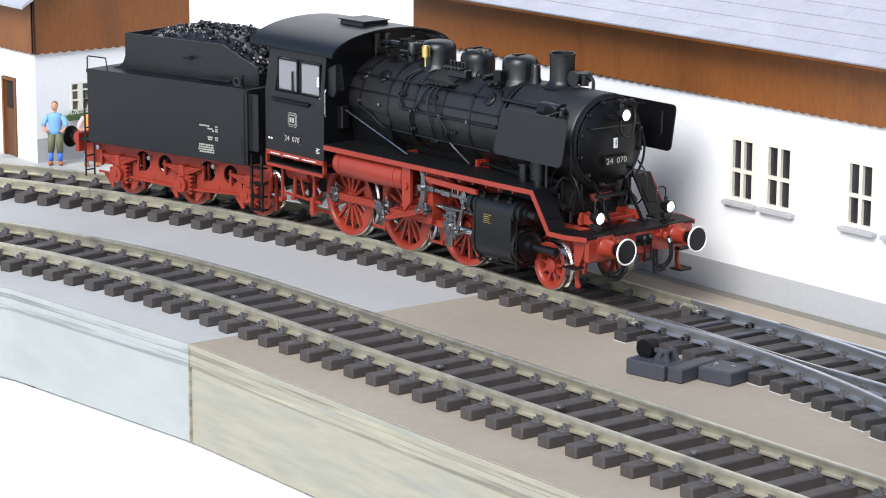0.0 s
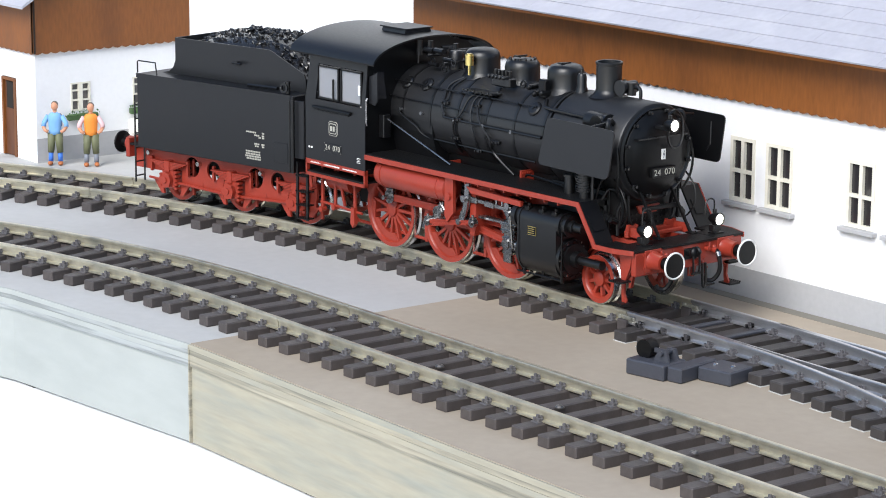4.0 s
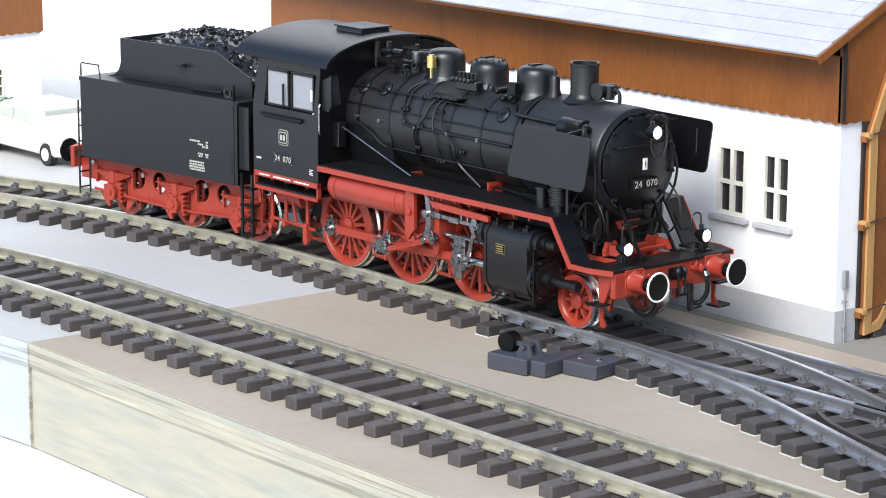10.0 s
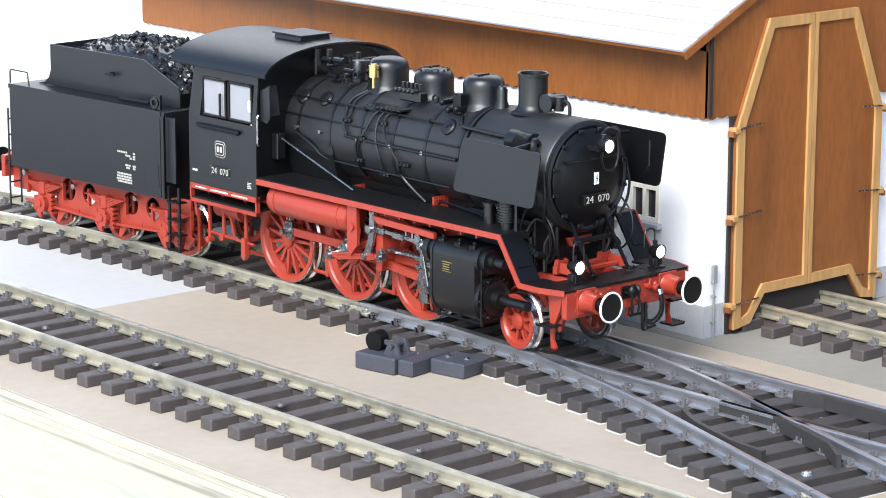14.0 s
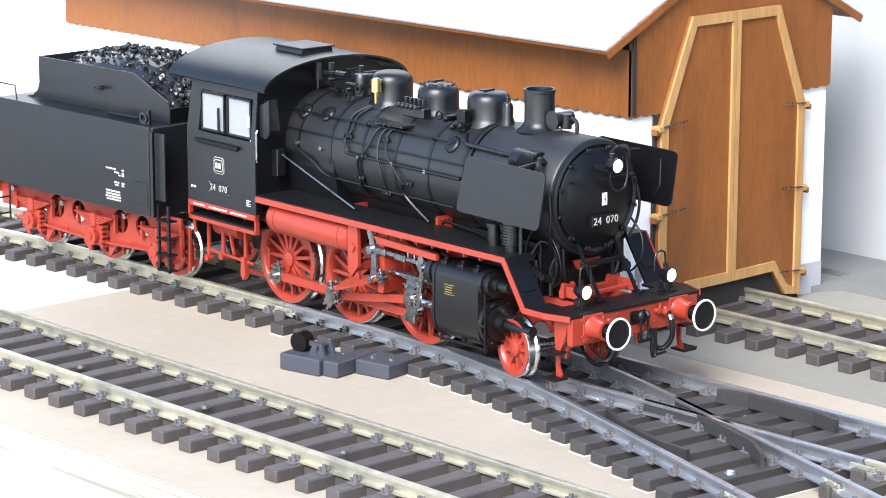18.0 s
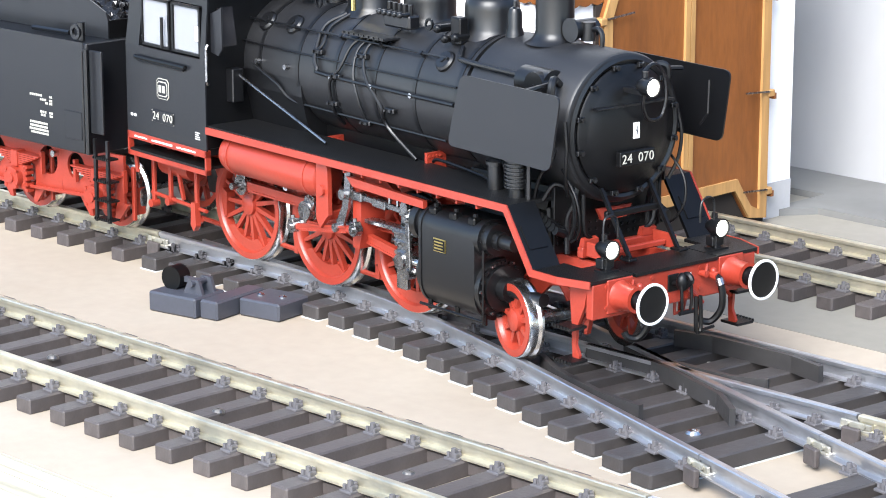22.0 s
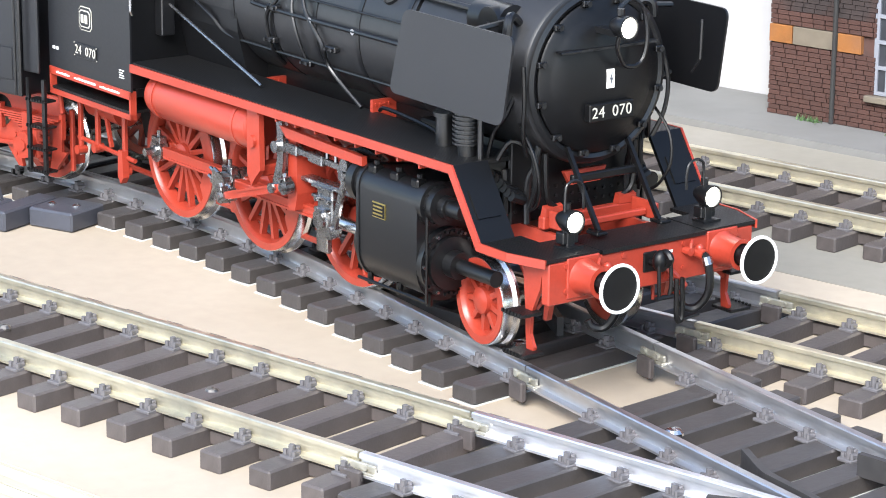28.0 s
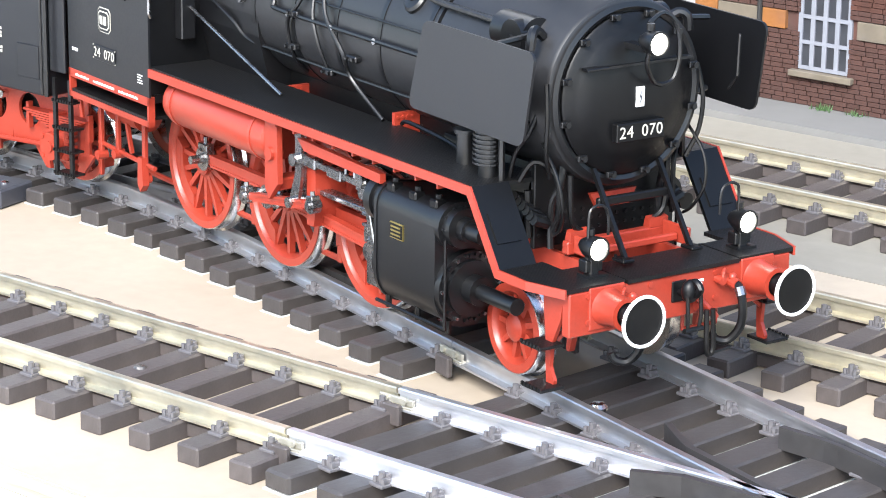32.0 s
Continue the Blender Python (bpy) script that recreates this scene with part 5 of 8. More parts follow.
# running boards, ramps and front platform
for sg in (-1, 1):
    part("running_board", box(bmesh.new(), -0.1895, 0.0022, sg * 0.0205, sg * 0.0455, 0.0586, 0.0600), TREAD, engine, "black tread-plate running board")
    ramp = [(0.0022, 0.0600), (0.0165, 0.0388), (0.0158, 0.0376), (0.0015, 0.0588)]
    rp = part("ramp", prism(bmesh.new(), ramp, sg * 0.0325, sg * 0.0455), BLACKM, engine, "black sloping plate of the running board")
    hatch = [(0.0075, 0.0531), (0.0128, 0.0453), (0.0124, 0.0450), (0.0071, 0.0528)]
    part("hatch", prism(bmesh.new(), hatch, sg * 0.0350, sg * 0.0435), BLACKM, rp)
    part("front_footplate", prism(bmesh.new(), [(0.0160, sg * 0.0300), (0.0160, sg * 0.0455), (0.0300, sg * 0.0455), (0.0430, sg * 0.0415), (0.0430, sg * 0.0210), (0.0255, sg * 0.0210), (0.0255, sg * 0.0300)], 0.0376, 0.0388, "z"), TREAD, engine)
    val = [(-0.1895, 0.0594), (0.0024, 0.0602), (0.0167, 0.0390), (0.0300, 0.0390), (0.0300, 0.0363), (0.0152, 0.0363), (0.0009, 0.0574), (-0.1895, 0.0564)]
    part("valance", prism(bmesh.new(), val, sg * 0.0456, sg * 0.0463), RED, engine, "red edge of the running board")
    part("valance", prism(bmesh.new(), [(0.0300, sg * 0.0456), (0.0300, sg * 0.0463), (0.0432, sg * 0.0422), (0.0430, sg * 0.0415)], 0.0363, 0.0390, "z"), RED, engine)
    val2 = [(-0.14, 0.0596), (-0.02, 0.0599), (-0.02, 0.0575), (-0.14, 0.0572)]
    part("inner_edge", prism(bmesh.new(), val2, sg * 0.0200, sg * 0.0204), RED, engine)
    hg = bmesh.new()
    for k in range(9):
        x = -0.108 + k * 0.0115
        box(hg, x, x + 0.0008, sg * 0.036, sg * 0.0452, 0.0555, 0.0585)
    prism(hg, [(-0.098, 0.0535), (-0.050, 0.0520), (-0.050, 0.0490), (-0.094, 0.0500)], sg * 0.0405, sg * 0.0425)
    prism(hg, [(-0.108, 0.0575), (-0.088, 0.0575), (-0.075, 0.050), (-0.08, 0.0475), (-0.108, 0.053)], sg * 0.033, sg * 0.036)
    part("board_bracket", hg, RED, engine)
    # bracket that carries the expansion link
    bk = bmesh.new()
    prism(bk, [(-0.116, 0.058), (-0.109, 0.058), (-0.1085, 0.036), (-0.111, 0.0335), (-0.114, 0.030), (-0.1165, 0.0335), (-0.1165, 0.052)], sg * 0.0415, sg * 0.0435)
    box(bk, -0.118, -0.111, sg * 0.024, sg * 0.0415, 0.033, 0.037, 0.0006)
    prism(bk, [(-0.121, 0.049), (-0.1165, 0.050), (-0.1165, 0.045), (-0.119, 0.0445), (-0.1225, 0.0475)], sg * 0.0405, sg * 0.0425)
    cyl(bk, (-0.1125, sg * 0.040, 0.0455), (-0.1125, sg * 0.0448, 0.0455), 0.0022, 10)
    part("link_bracket", bk, RED, engine, smooth=True)
    gb = bmesh.new()
    box(gb, -0.0985, -0.052, sg * 0.0315, sg * 0.0362, 0.0345, 0.0362, 0.0003)
    part("guide_bar", gb, GUNMETAL, engine)
    gs = bmesh.new()
    prism(gs, [(-0.1, 0.056), (-0.095, 0.056), (-0.0945, 0.030), (-0.096, 0.024), (-0.1, 0.024)], sg * 0.024, sg * 0.0378)
    part("guide_bracket", gs, RED, engine)

# cylinders
for sg in (-1, 1):
    cb = bmesh.new()
    zc, yc = 0.0240, sg * 0.0338
    over = [(sg * (0.0378 + 0.0067 * math.cos(a)), 0.0428 + 0.0067 * math.sin(a)) for a in (math.pi * 0.58 * k / 12 for k in range(13))]
    under = [(sg * (0.0338 + 0.0107 * math.cos(a)), 0.0225 - 0.0107 * math.sin(a)) for a in (math.pi * (0.5 - 0.5 * k / 8) for k in range(9))]
    prof = over + [(sg * 0.02, 0.047), (sg * 0.02, 0.0118)] + under
    prism(cb, prof, -0.0535, -0.0220, "x")
    # end flanges
    for x in (-0.0535, -0.0220):
        prism(cb, [(sg * 0.032 + (u - sg * 0.032) * 1.03, 0.030 + (v - 0.030) * 1.03) for u, v in prof], x - 0.0004, x + 0.0010, "x")
    part("cylinder_block", cb, BLACK, engine, "black cylinder block with rounded cover", smooth=True)
    cv = bmesh.new()
    cyl(cv, (-0.021, yc, zc), (-0.0185, yc, zc), 0.0112, 28)
    cyl(cv, (-0.0185, yc, zc), (-0.0168, yc, zc), 0.0086, 28)
    cyl(cv, (-0.0168, yc, zc), (-0.0125, yc, zc), 0.0044, 18)
    cyl(cv, (-0.0125, yc, zc), (0.0045, yc, zc), 0.0024, 14)
    cyl(cv, (0.0045, yc, zc), (0.0055, yc, zc), 0.0026, 14)
    for k in range(16):
        a = 2 * math.pi * k / 16
        cyl(cv, (-0.0187, yc + 0.0098 * math.cos(a), zc + 0.0098 * math.sin(a)), (-0.0176, yc + 0.0098 * math.cos(a), zc + 0.0098 * math.sin(a)), 0.0007, 6)
    part("cylinder_cover", cv, BLACK, engine, "black bolted cylinder cover with tail rod", smooth=True)
    cv = bmesh.new()
    cyl(cv, (-0.057, yc, zc), (-0.0535, yc, zc), 0.0098, 28)
    part("cylinder_cover", cv, BLACK, engine, smooth=True)
    vc = bmesh.new()
    vy, vz = sg * 0.0378, 0.0432
    cyl(vc, (-0.0585, vy, vz), (-0.0155, vy, vz), 0.0060, 24)
    cyl(vc, (-0.0215, vy, vz), (-0.0190, vy, vz), 0.0073, 24)
    cyl(vc, (-0.0155, vy, vz), (-0.0125, vy, vz), 0.0036, 16)
    cyl(vc, (-0.0125, vy, vz), (-0.0060, vy, vz), 0.0027, 14)
    cyl(vc, (-0.060, vy, vz), (-0.0565, vy, vz), 0.0072, 24)
    part("valve_chest", vc, BLACK, engine, smooth=True)
    sm = bmesh.new()
    for x in (-0.049, -0.037, -0.026):
        box(sm, x - 0.002, x + 0.002, sg * 0.0385, sg * 0.0425, 0.0475, 0.0505, 0.0006)
        cyl(sm, (x, sg * 0.040, 0.0500), (x, sg * 0.040, 0.0518), 0.0011, 8)
    tube(sm, [(-0.055, sg * 0.043, 0.0125), (-0.018, sg * 0.043, 0.0125)], 0.0006, 6)
    tube(sm, [(-0.0175, sg * 0.0435, 0.04), (-0.0175, sg * 0.0435, 0.0125)], 0.0005, 6)
    for x in (-0.052, -0.036, -0.02):
        tube(sm, [(x, sg * 0.0405, 0.0145), (x, sg * 0.0405, 0.0105)], 0.0010, 6)
    part("drain_cock", sm, BLACKM, engine)
    for k in range(18):
        a = 2 * math.pi * k / 18
        part("cover_bolt", cyl(bmesh.new(), (-0.0146, yc + 0.0102 * math.cos(a), zc + 0.0102 * math.sin(a)), (-0.0134, yc + 0.0102 * math.cos(a), zc + 0.0102 * math.sin(a)), 0.0006, 6), GUNMETAL if k % 3 == 0 else BLACK, engine)
    for k in range(10):
        a = 2 * math.pi * k / 10
        part("cover_bolt", cyl(bmesh.new(), (-0.0152, vy + 0.0058 * math.cos(a), vz + 0.0058 * math.sin(a)), (-0.0140, vy + 0.0058 * math.cos(a), vz + 0.0058 * math.sin(a)), 0.0006, 6), BLACK, engine)
    pl = bmesh.new()
    box(pl, -0.0440, -0.0370, sg * 0.0444, sg * 0.0449, 0.0350, 0.0400)
    pp = part("maker_plate", pl, BRASS, engine, "small brass maker's plate")
    bars = bmesh.new()
    box(bars, -0.0437, -0.0373, sg * 0.0448, sg * 0.0451, 0.0354, 0.0396)
    part("plate_field", bars, BLACKM, pp)
    bars = bmesh.new()
    for z in (0.0361, 0.0373, 0.0385):
        box(bars, -0.0430, -0.0380, sg * 0.0449, sg * 0.0453, z, z + 0.0005)
    part("plate_bar", bars, BRASS, pp)

# buffer beam
bm = bmesh.new()
box(bm, 0.0345, 0.0380, -0.0405, 0.0405, 0.0258, 0.0387, 0.0004)
beam = part("buffer_beam", bm, RED, engine)
for x0, w in ((-0.034, 0.0), (0.034, 0.0), (-0.012, 0), (0.012, 0)):
    for z in (0.0295, 0.0372):
        part("rivet", cyl(bmesh.new(), (0.0379, x0, z), (0.0385, x0, z), 0.0009, 8), RED, beam)


def buffer(parent, x, y, z, way):
    bm = bmesh.new()
    box(bm, x, x + way * 0.0012, y - 0.0062, y + 0.0062, z - 0.0062, z + 0.0062, 0.0003)
    mm = Matrix.Translation((x, y, z)) @ pose(0, 0, 0, 0, 90 * way, 0)
    lathe(bm, [(0.0056, 0.0012), (0.0050, 0.0025), (0.0046, 0.0085), (0.0049, 0.0100), (0.0036, 0.0102)], 20, mm)
    b = part("buffer", bm, RED, parent, smooth=True)
    bm = bmesh.new()
    lathe(bm, [(0.0031, 0.009), (0.0031, 0.0155), (0.0050, 0.0162), (0.0072, 0.0168), (0.0074, 0.0172), (0.0074, 0.0176), (0.0, 0.0180)], 28, mm)
    part("buffer_head", bm, BLACKM, b, "black buffer head", smooth=True)
    if way > 0:
        bm = bmesh.new()
        lathe(bm, [(0.0066, 0.01772), (0.0069, 0.0182), (0.0075, 0.0180), (0.0076, 0.0174), (0.0073, 0.0172)], 32, mm)
        part("white_ring", bm, WHITEINK, b, "white painted rim")
    return b


for sg in (-1, 1):
    buffer(engine, 0.0380, sg * 0.0276, 0.0320, 1)
# coupling, hoses and steps at the front
cp = bmesh.new()
tube(cp, [(0.0375, -0.0015, 0.0335), (0.0450, -0.0015, 0.0340), (0.0475, -0.0015, 0.0365), (0.0455, -0.0015, 0.0380), (0.0440, -0.0015, 0.0372)], 0.0012, 8, 3)
box(cp, 0.0378, 0.0386, -0.0042, 0.0012, 0.0305, 0.0368, 0.0003)
part("coupling_hook", cp, BLACKM, engine, smooth=True)
sc = bmesh.new()
for dy in (-0.0024, 0.0024):
    tube(sc, [(0.0450, -0.0015 + dy, 0.0345), (0.0454, -0.0015 + dy, 0.0280), (0.0450, -0.0015 + dy * 0.8, 0.0235)], 0.0006, 6, 3)
cyl(sc, (0.0452, -0.0048, 0.0240), (0.0452, 0.0018, 0.0240), 0.0008, 8)
tube(sc, [(0.0450, 0.0034, 0.0290), (0.0452, 0.0036, 0.0175), (0.0452, 0.0046, 0.0155), (0.0452, 0.0060, 0.0175), (0.0450, 0.0056, 0.0290)], 0.0008, 6, 4)
tube(sc, [(0.0452, 0.0050, 0.0158), (0.0452, 0.0125, 0.0165)], 0.0006, 6)
part("screw_coupling", sc, BLACKM, engine, smooth=True)
part("hook_cover", ball(bmesh.new(), (0.0440, -0.0022, 0.0352), 0.0030, 14, 10, (0.8, 0.95, 1.15)), BLACKM, engine, smooth=True)
fc = bmesh.new()
tube(fc, [(0.0395, 0.0030, 0.0320), (0.0420, 0.0050, 0.0295), (0.0430, 0.0085, 0.0255)], 0.0011, 8, 3)
cyl(fc, (0.0405, 0.0028, 0.0290), (0.0405, 0.0065, 0.0290), 0.0013, 10)
tube(fc, [(0.0330, 0.0045, 0.0265), (0.0330, 0.0045, 0.0200), (0.0330, 0.0170, 0.0200), (0.0330, 0.0170, 0.0265)], 0.0007, 6)
part("hose_cock", fc, RED, engine, "red pipe fitting below the beam", smooth=True)
marks = bmesh.new()
for z, w in ((0.0352, 0.0030), (0.0340, 0.0025)):
    box(marks, 0.0380, 0.03815, 0.0046, 0.0046 + w, z, z + 0.0008)
part("beam_mark", marks, WHITEINK, beam, "small white inscription bars")
for y in (-0.0205, 0.0160):
    hs = bmesh.new()
    tube(hs, [(0.0395, y, 0.0345), (0.0440, y, 0.0335), (0.0460, y, 0.0275), (0.0455, y - 0.0004, 0.0220), (0.0430, y - 0.0025, 0.0178), (0.0410, y - 0.0055, 0.0180), (0.0400, y - 0.0065, 0.0200)], 0.0013, 8, 4)
    part("brake_hose", hs, BLACKM, engine, "black rubber brake hose", smooth=True)
    part("hose_clip", cyl(bmesh.new(), (0.0441, y, 0.0335), (0.0452, y, 0.0312), 0.0016, 10), GUNMETAL, engine, smooth=True)
    hc = bmesh.new()
    cyl(hc, (0.0380, y, 0.0345), (0.0435, y, 0.0340), 0.0017, 10)
    ball(hc, (0.0410, y, 0.0358), 0.0013)
    cyl(hc, (0.0380, y - 0.0034, 0.0350), (0.0410, y - 0.0034, 0.0350), 0.0013, 10)
    tube(hc, [(0.0405, y - 0.0034, 0.0350), (0.0405, y - 0.0030, 0.0375), (0.0395, y - 0.0018, 0.0380)], 0.0006, 6)
    part("hose_cock", hc, RED, engine, smooth=True)
for sg in (-1, 1):
    st = bmesh.new()
    prism(st, [(0.0245, 0.0385), (0.0345, 0.0385), (0.0330, 0.0300), (0.0290, 0.0215), (0.0285, 0.0150), (0.0305, 0.0112), (0.0300, 0.0090), (0.0270, 0.0090), (0.0265, 0.0150), (0.0262, 0.0225)], sg * 0.0385, sg * 0.0397)
    tube(st, [(0.0275, sg * 0.0391, 0.0200), (0.0275, sg * 0.0320, 0.0260), (0.0290, sg * 0.0270, 0.0275)], 0.0009, 6)
    part("step_bracket", st, RED, engine)
    for z, x in ((0.0215, 0.0275), (0.0092, 0.0282)):
        bm = bmesh.new()
        box(bm, x - 0.0046, x + 0.0046, sg * 0.0375, sg * 0.0460, z, z + 0.0010, 0.0002)
        for k in range(6):
            box(bm, x - 0.0044 + k * 0.0016, x - 0.0037 + k * 0.0016, sg * 0.0457, sg * 0.0464, z + 0.0006, z + 0.0016)
        part("step", bm, TREAD, engine)
    # guard irons in front of the leading wheels
    gi = bmesh.new()
    prism(gi, [(0.018, 0.032), (0.024, 0.032), (0.022, 0.022), (0.0195, 0.0125), (0.018, 0.0125), (0.0185, 0.022)], sg * 0.0225, sg * 0.0245)
    part("guard_iron", gi, RED, engine)
    # splasher over the leading wheel
    sp = bmesh.new()
    arc = [(-0.0065 + 0.0155 * math.cos(a), 0.0135 + 0.0160 * math.sin(a)) for a in np.linspace(0.5, 2.6, 12)]
    arc2 = [(-0.0065 + 0.0163 * math.cos(a), 0.0135 + 0.0168 * math.sin(a)) for a in np.linspace(2.6, 0.5, 12)]
    prism(sp, arc + arc2, sg * 0.0180, sg * 0.0208)
    part("splasher", sp, RED, engine)

# front deck gear: red stretchers, lamp stands, lamps
dg = bmesh.new()
box(dg, 0.0075, 0.0105, -0.0190, 0.0190, 0.0395, 0.0435, 0.0004)
box(dg, 0.0105, 0.0225, -0.0172, -0.0158, 0.040, 0.0455, 0.0004)
box(dg, 0.0105, 0.0225, 0.0158, 0.0172, 0.040, 0.0455, 0.0004)
box(dg, 0.0165, 0.0185, -0.0155, 0.0155, 0.041, 0.0432, 0.0004)
prism(dg, [(0.0075, 0.0435), (0.0105, 0.0435), (0.0105, 0.0462), (0.0085, 0.0468)], 0.011, 0.018)
prism(dg, [(0.0075, 0.0435), (0.0105, 0.0435), (0.0105, 0.0462), (0.0085, 0.0468)], -0.018, -0.011)
part("deck_stretcher", dg, RED, engine)
part("front_plate", box(bmesh.new(), 0.0015, 0.0035, -0.0240, 0.0240, 0.0385, 0.0640, 0.0003), BLACKM, engine, "black riveted plate under the smokebox")
for z in (0.0425, 0.0455, 0.0485):
    for k in range(15):
        part("plate_rivet", cyl(bmesh.new(), (0.0034, -0.0224 + k * 0.0032, z), (0.0040, -0.0224 + k * 0.0032, z), 0.0006, 6), BLACK, engine)
part("cross_beam", box(bmesh.new(), 0.0185, 0.0205, -0.0135, 0.0135, 0.0535, 0.0560, 0.0004), BLACKM, engine, "black beam between the raking struts")
part("saddle_plate", prism(bmesh.new(), [(-0.0085, 0.0545), (0.0085, 0.0545), (0.0060, 0.0500), (-0.0060, 0.0500)], 0.0085, 0.0100, "x"), RED, engine, "red tapered plate under the smokebox")
for y, r in ((-0.0200, 0.0011), (0.0200, 0.0011)):
    part("drain_pipe", tube(bmesh.new(), [(0.0065, y, 0.0390), (0.0065, y, 0.0520), (0.0090, y * 0.95, 0.0580), (0.0090, y * 0.9, 0.0640)], r, 8, 3), BLACK, engine, smooth=True)
part("front_deck", box(bmesh.new(), 0.0205, 0.0386, -0.0204, 0.0204, 0.0388, 0.0400), TREAD, engine, "black front platform plate")


def lamp(parent, x, y, z, r, stand):
    bm = bmesh.new()
    mm = Matrix.Translation((x, y, z)) @ pose(0, 0, 0, 0, 90, 0)
    lathe(bm, [(0.0, -0.0065), (r * 0.55, -0.0062), (r * 0.95, -0.0035), (r * 1.05, -0.001), (r * 1.12, 0.0004), (r * 1.12, 0.0012), (r * 0.95, 0.0012), (r * 0.95, 0.0002)], 20, mm)
    cyl(bm, (x - 0.003, y, z + r), (x - 0.003, y, z + r + 0.002), 0.0012, 8)
    if stand:
        box(bm, x - 0.0038, x - 0.0006, y - 0.0016, y + 0.0016, 0.0400, z - r * 0.6, 0.0004)
        box(bm, x - 0.0046, x + 0.0012, y - 0.0034, y + 0.0034, 0.0400, 0.0408)
        box(bm, x - 0.0046, x - 0.0008, y - 0.0030, y + 0.0030, 0.0412, 0.0448, 0.0003)
    lp = part("lamp", bm, BLACK, parent, "black headlamp, switched on", smooth=True)
    bm = bmesh.new()
    lathe(bm, [(r * 0.96, 0.0004), (r * 0.8, 0.0012), (r * 0.4, 0.0018), (0.0, 0.0020)], 20, mm)
    part("lamp_lens", bm, LENS, lp, "glowing white lamp lens", smooth=True)
    return lp


for sg in (-1, 1):
    lamp(engine, 0.0308, -0.0262 if sg < 0 else 0.0286, 0.0482, 0.0033, True)
    hp = bmesh.new()
    tube(hp, [(0.0285, sg * 0.0275, 0.040), (0.0285, sg * 0.0275, 0.0565), (0.0285, sg * 0.0262, 0.0595), (0.0285, sg * 0.0235, 0.0600), (0.0285, sg * 0.0212, 0.0585), (0.0285, sg * 0.0205, 0.055), (0.0285, sg * 0.0205, 0.051)], 0.00045, 6, 3)
    part("hand_hoop", hp, BLACK, engine, smooth=True)
    # raking struts from the smokebox to the deck
    sr = bmesh.new()
    prism(sr, [(0.0098, 0.0640), (0.0116, 0.0640), (0.0274, 0.0412), (0.0256, 0.0412)], sg * 0.0114, sg * 0.0126)
    box(sr, 0.0240, 0.0296, sg * 0.0105, sg * 0.0148, 0.0400, 0.0410, 0.0003)
    for bx in (0.0248, 0.0288):
        cyl(sr, (bx, sg * 0.0139, 0.0410), (bx, sg * 0.0139, 0.0417), 0.0005, 6)
    part("strut", sr, BLACKM, engine)
top_lamp = lamp(engine, 0.0258, -0.0028, 0.1022, 0.0033, False)
part("lamp_bracket", box(bmesh.new(), 0.012, 0.0235, -0.0046, -0.0010, 0.0990, 0.1008), BLACK, engine)
part("lamp_cable", tube(bmesh.new(), [(0.0195, 0.000, 0.1065), (0.019, 0.0055, 0.1090), (0.019, 0.0105, 0.1050), (0.019, 0.0120, 0.096), (0.019, 0.0095, 0.0890), (0.0195, 0.0030, 0.0888), (0.0215, -0.0018, 0.0945), (0.0230, -0.0026, 0.0990)], 0.0007, 6, 4), BLACK, engine, smooth=True)

# boiler and smokebox
ring = Matrix.Translation((0, 0, ZB0)) @ pose(0, 0, 0, 0, 90, 0)
RB, RS = 0.0262, 0.0279
front_ring = Matrix.Translation((0, 0, ZB0 - 0.0008)) @ pose(0, 0, 0, 0, 90, 0)
part("boiler", lathe(bmesh.new(), [(0.0, -0.192), (RB, -0.192), (RB, -0.048), (0, -0.048)], 72, ring), BOILER, engine, "satin black boiler barrel", smooth=True)
part("smokebox", lathe(bmesh.new(), [(0.0, -0.05), (RS - 0.001, -0.05), (RS, -0.049), (RS, 0.0075), (RS - 0.0006, 0.0085), (RS - 0.0030, 0.0095), (0, 0.0095)], 72, front_ring), BOILER, engine, "satin black smokebox", smooth=True)
door = part("smokebox_door", lathe(bmesh.new(), [(0.0238, 0.0094), (0.0238, 0.0108), (0.0232, 0.0114), (0.0206, 0.0120), (0.0196, 0.0128), (0.0150, 0.0146), (0.008, 0.0158), (0.0, 0.0164)], 64, front_ring), BLACKM, engine, "round black smokebox door", smooth=True)
for x in (-0.178, -0.152, -0.127, -0.101, -0.076, -0.051):
    part("boiler_band", lathe(bmesh.new(), [(RB, x - 0.001), (RB + 0.0003, x - 0.001), (RB + 0.0003, x + 0.001), (RB, x + 0.001)], 72, ring), BLACK, engine, smooth=True)
part("smokebox_rim", lathe(bmesh.new(), [(0.0254, 0.0092), (0.0268, 0.0104), (0.0254, 0.0110), (0.0242, 0.0104)], 64, front_ring), BLACK, engine, smooth=True)
for k in range(12):
    a = 2 * math.pi * (k + 0.5) / 12
    y, z = 0.0239 * math.cos(a), ZB0 - 0.0008 + 0.0239 * math.sin(a)
    bm = bmesh.new()
    cyl(bm, (0.0105, y, z), (0.0135, y, z), 0.0009, 8)
    box(bm, 0.0112, 0.0125, y - 0.0016, y + 0.0016, z - 0.0009, z + 0.0009, 0.0002)
    part("door_clamp", bm, BLACK, engine)
hb = bmesh.new()
box(hb, 0.0135, 0.0162, -0.0190, 0.0190, ZB0 + 0.0085, ZB0 + 0.0093)
cyl(hb, (0.0165, -0.0195, ZB0 + 0.009), (0.0165, -0.0115, ZB0 + 0.009), 0.0004, 6)
part("door_rail", hb, BLACK, engine)
bm = bmesh.new()
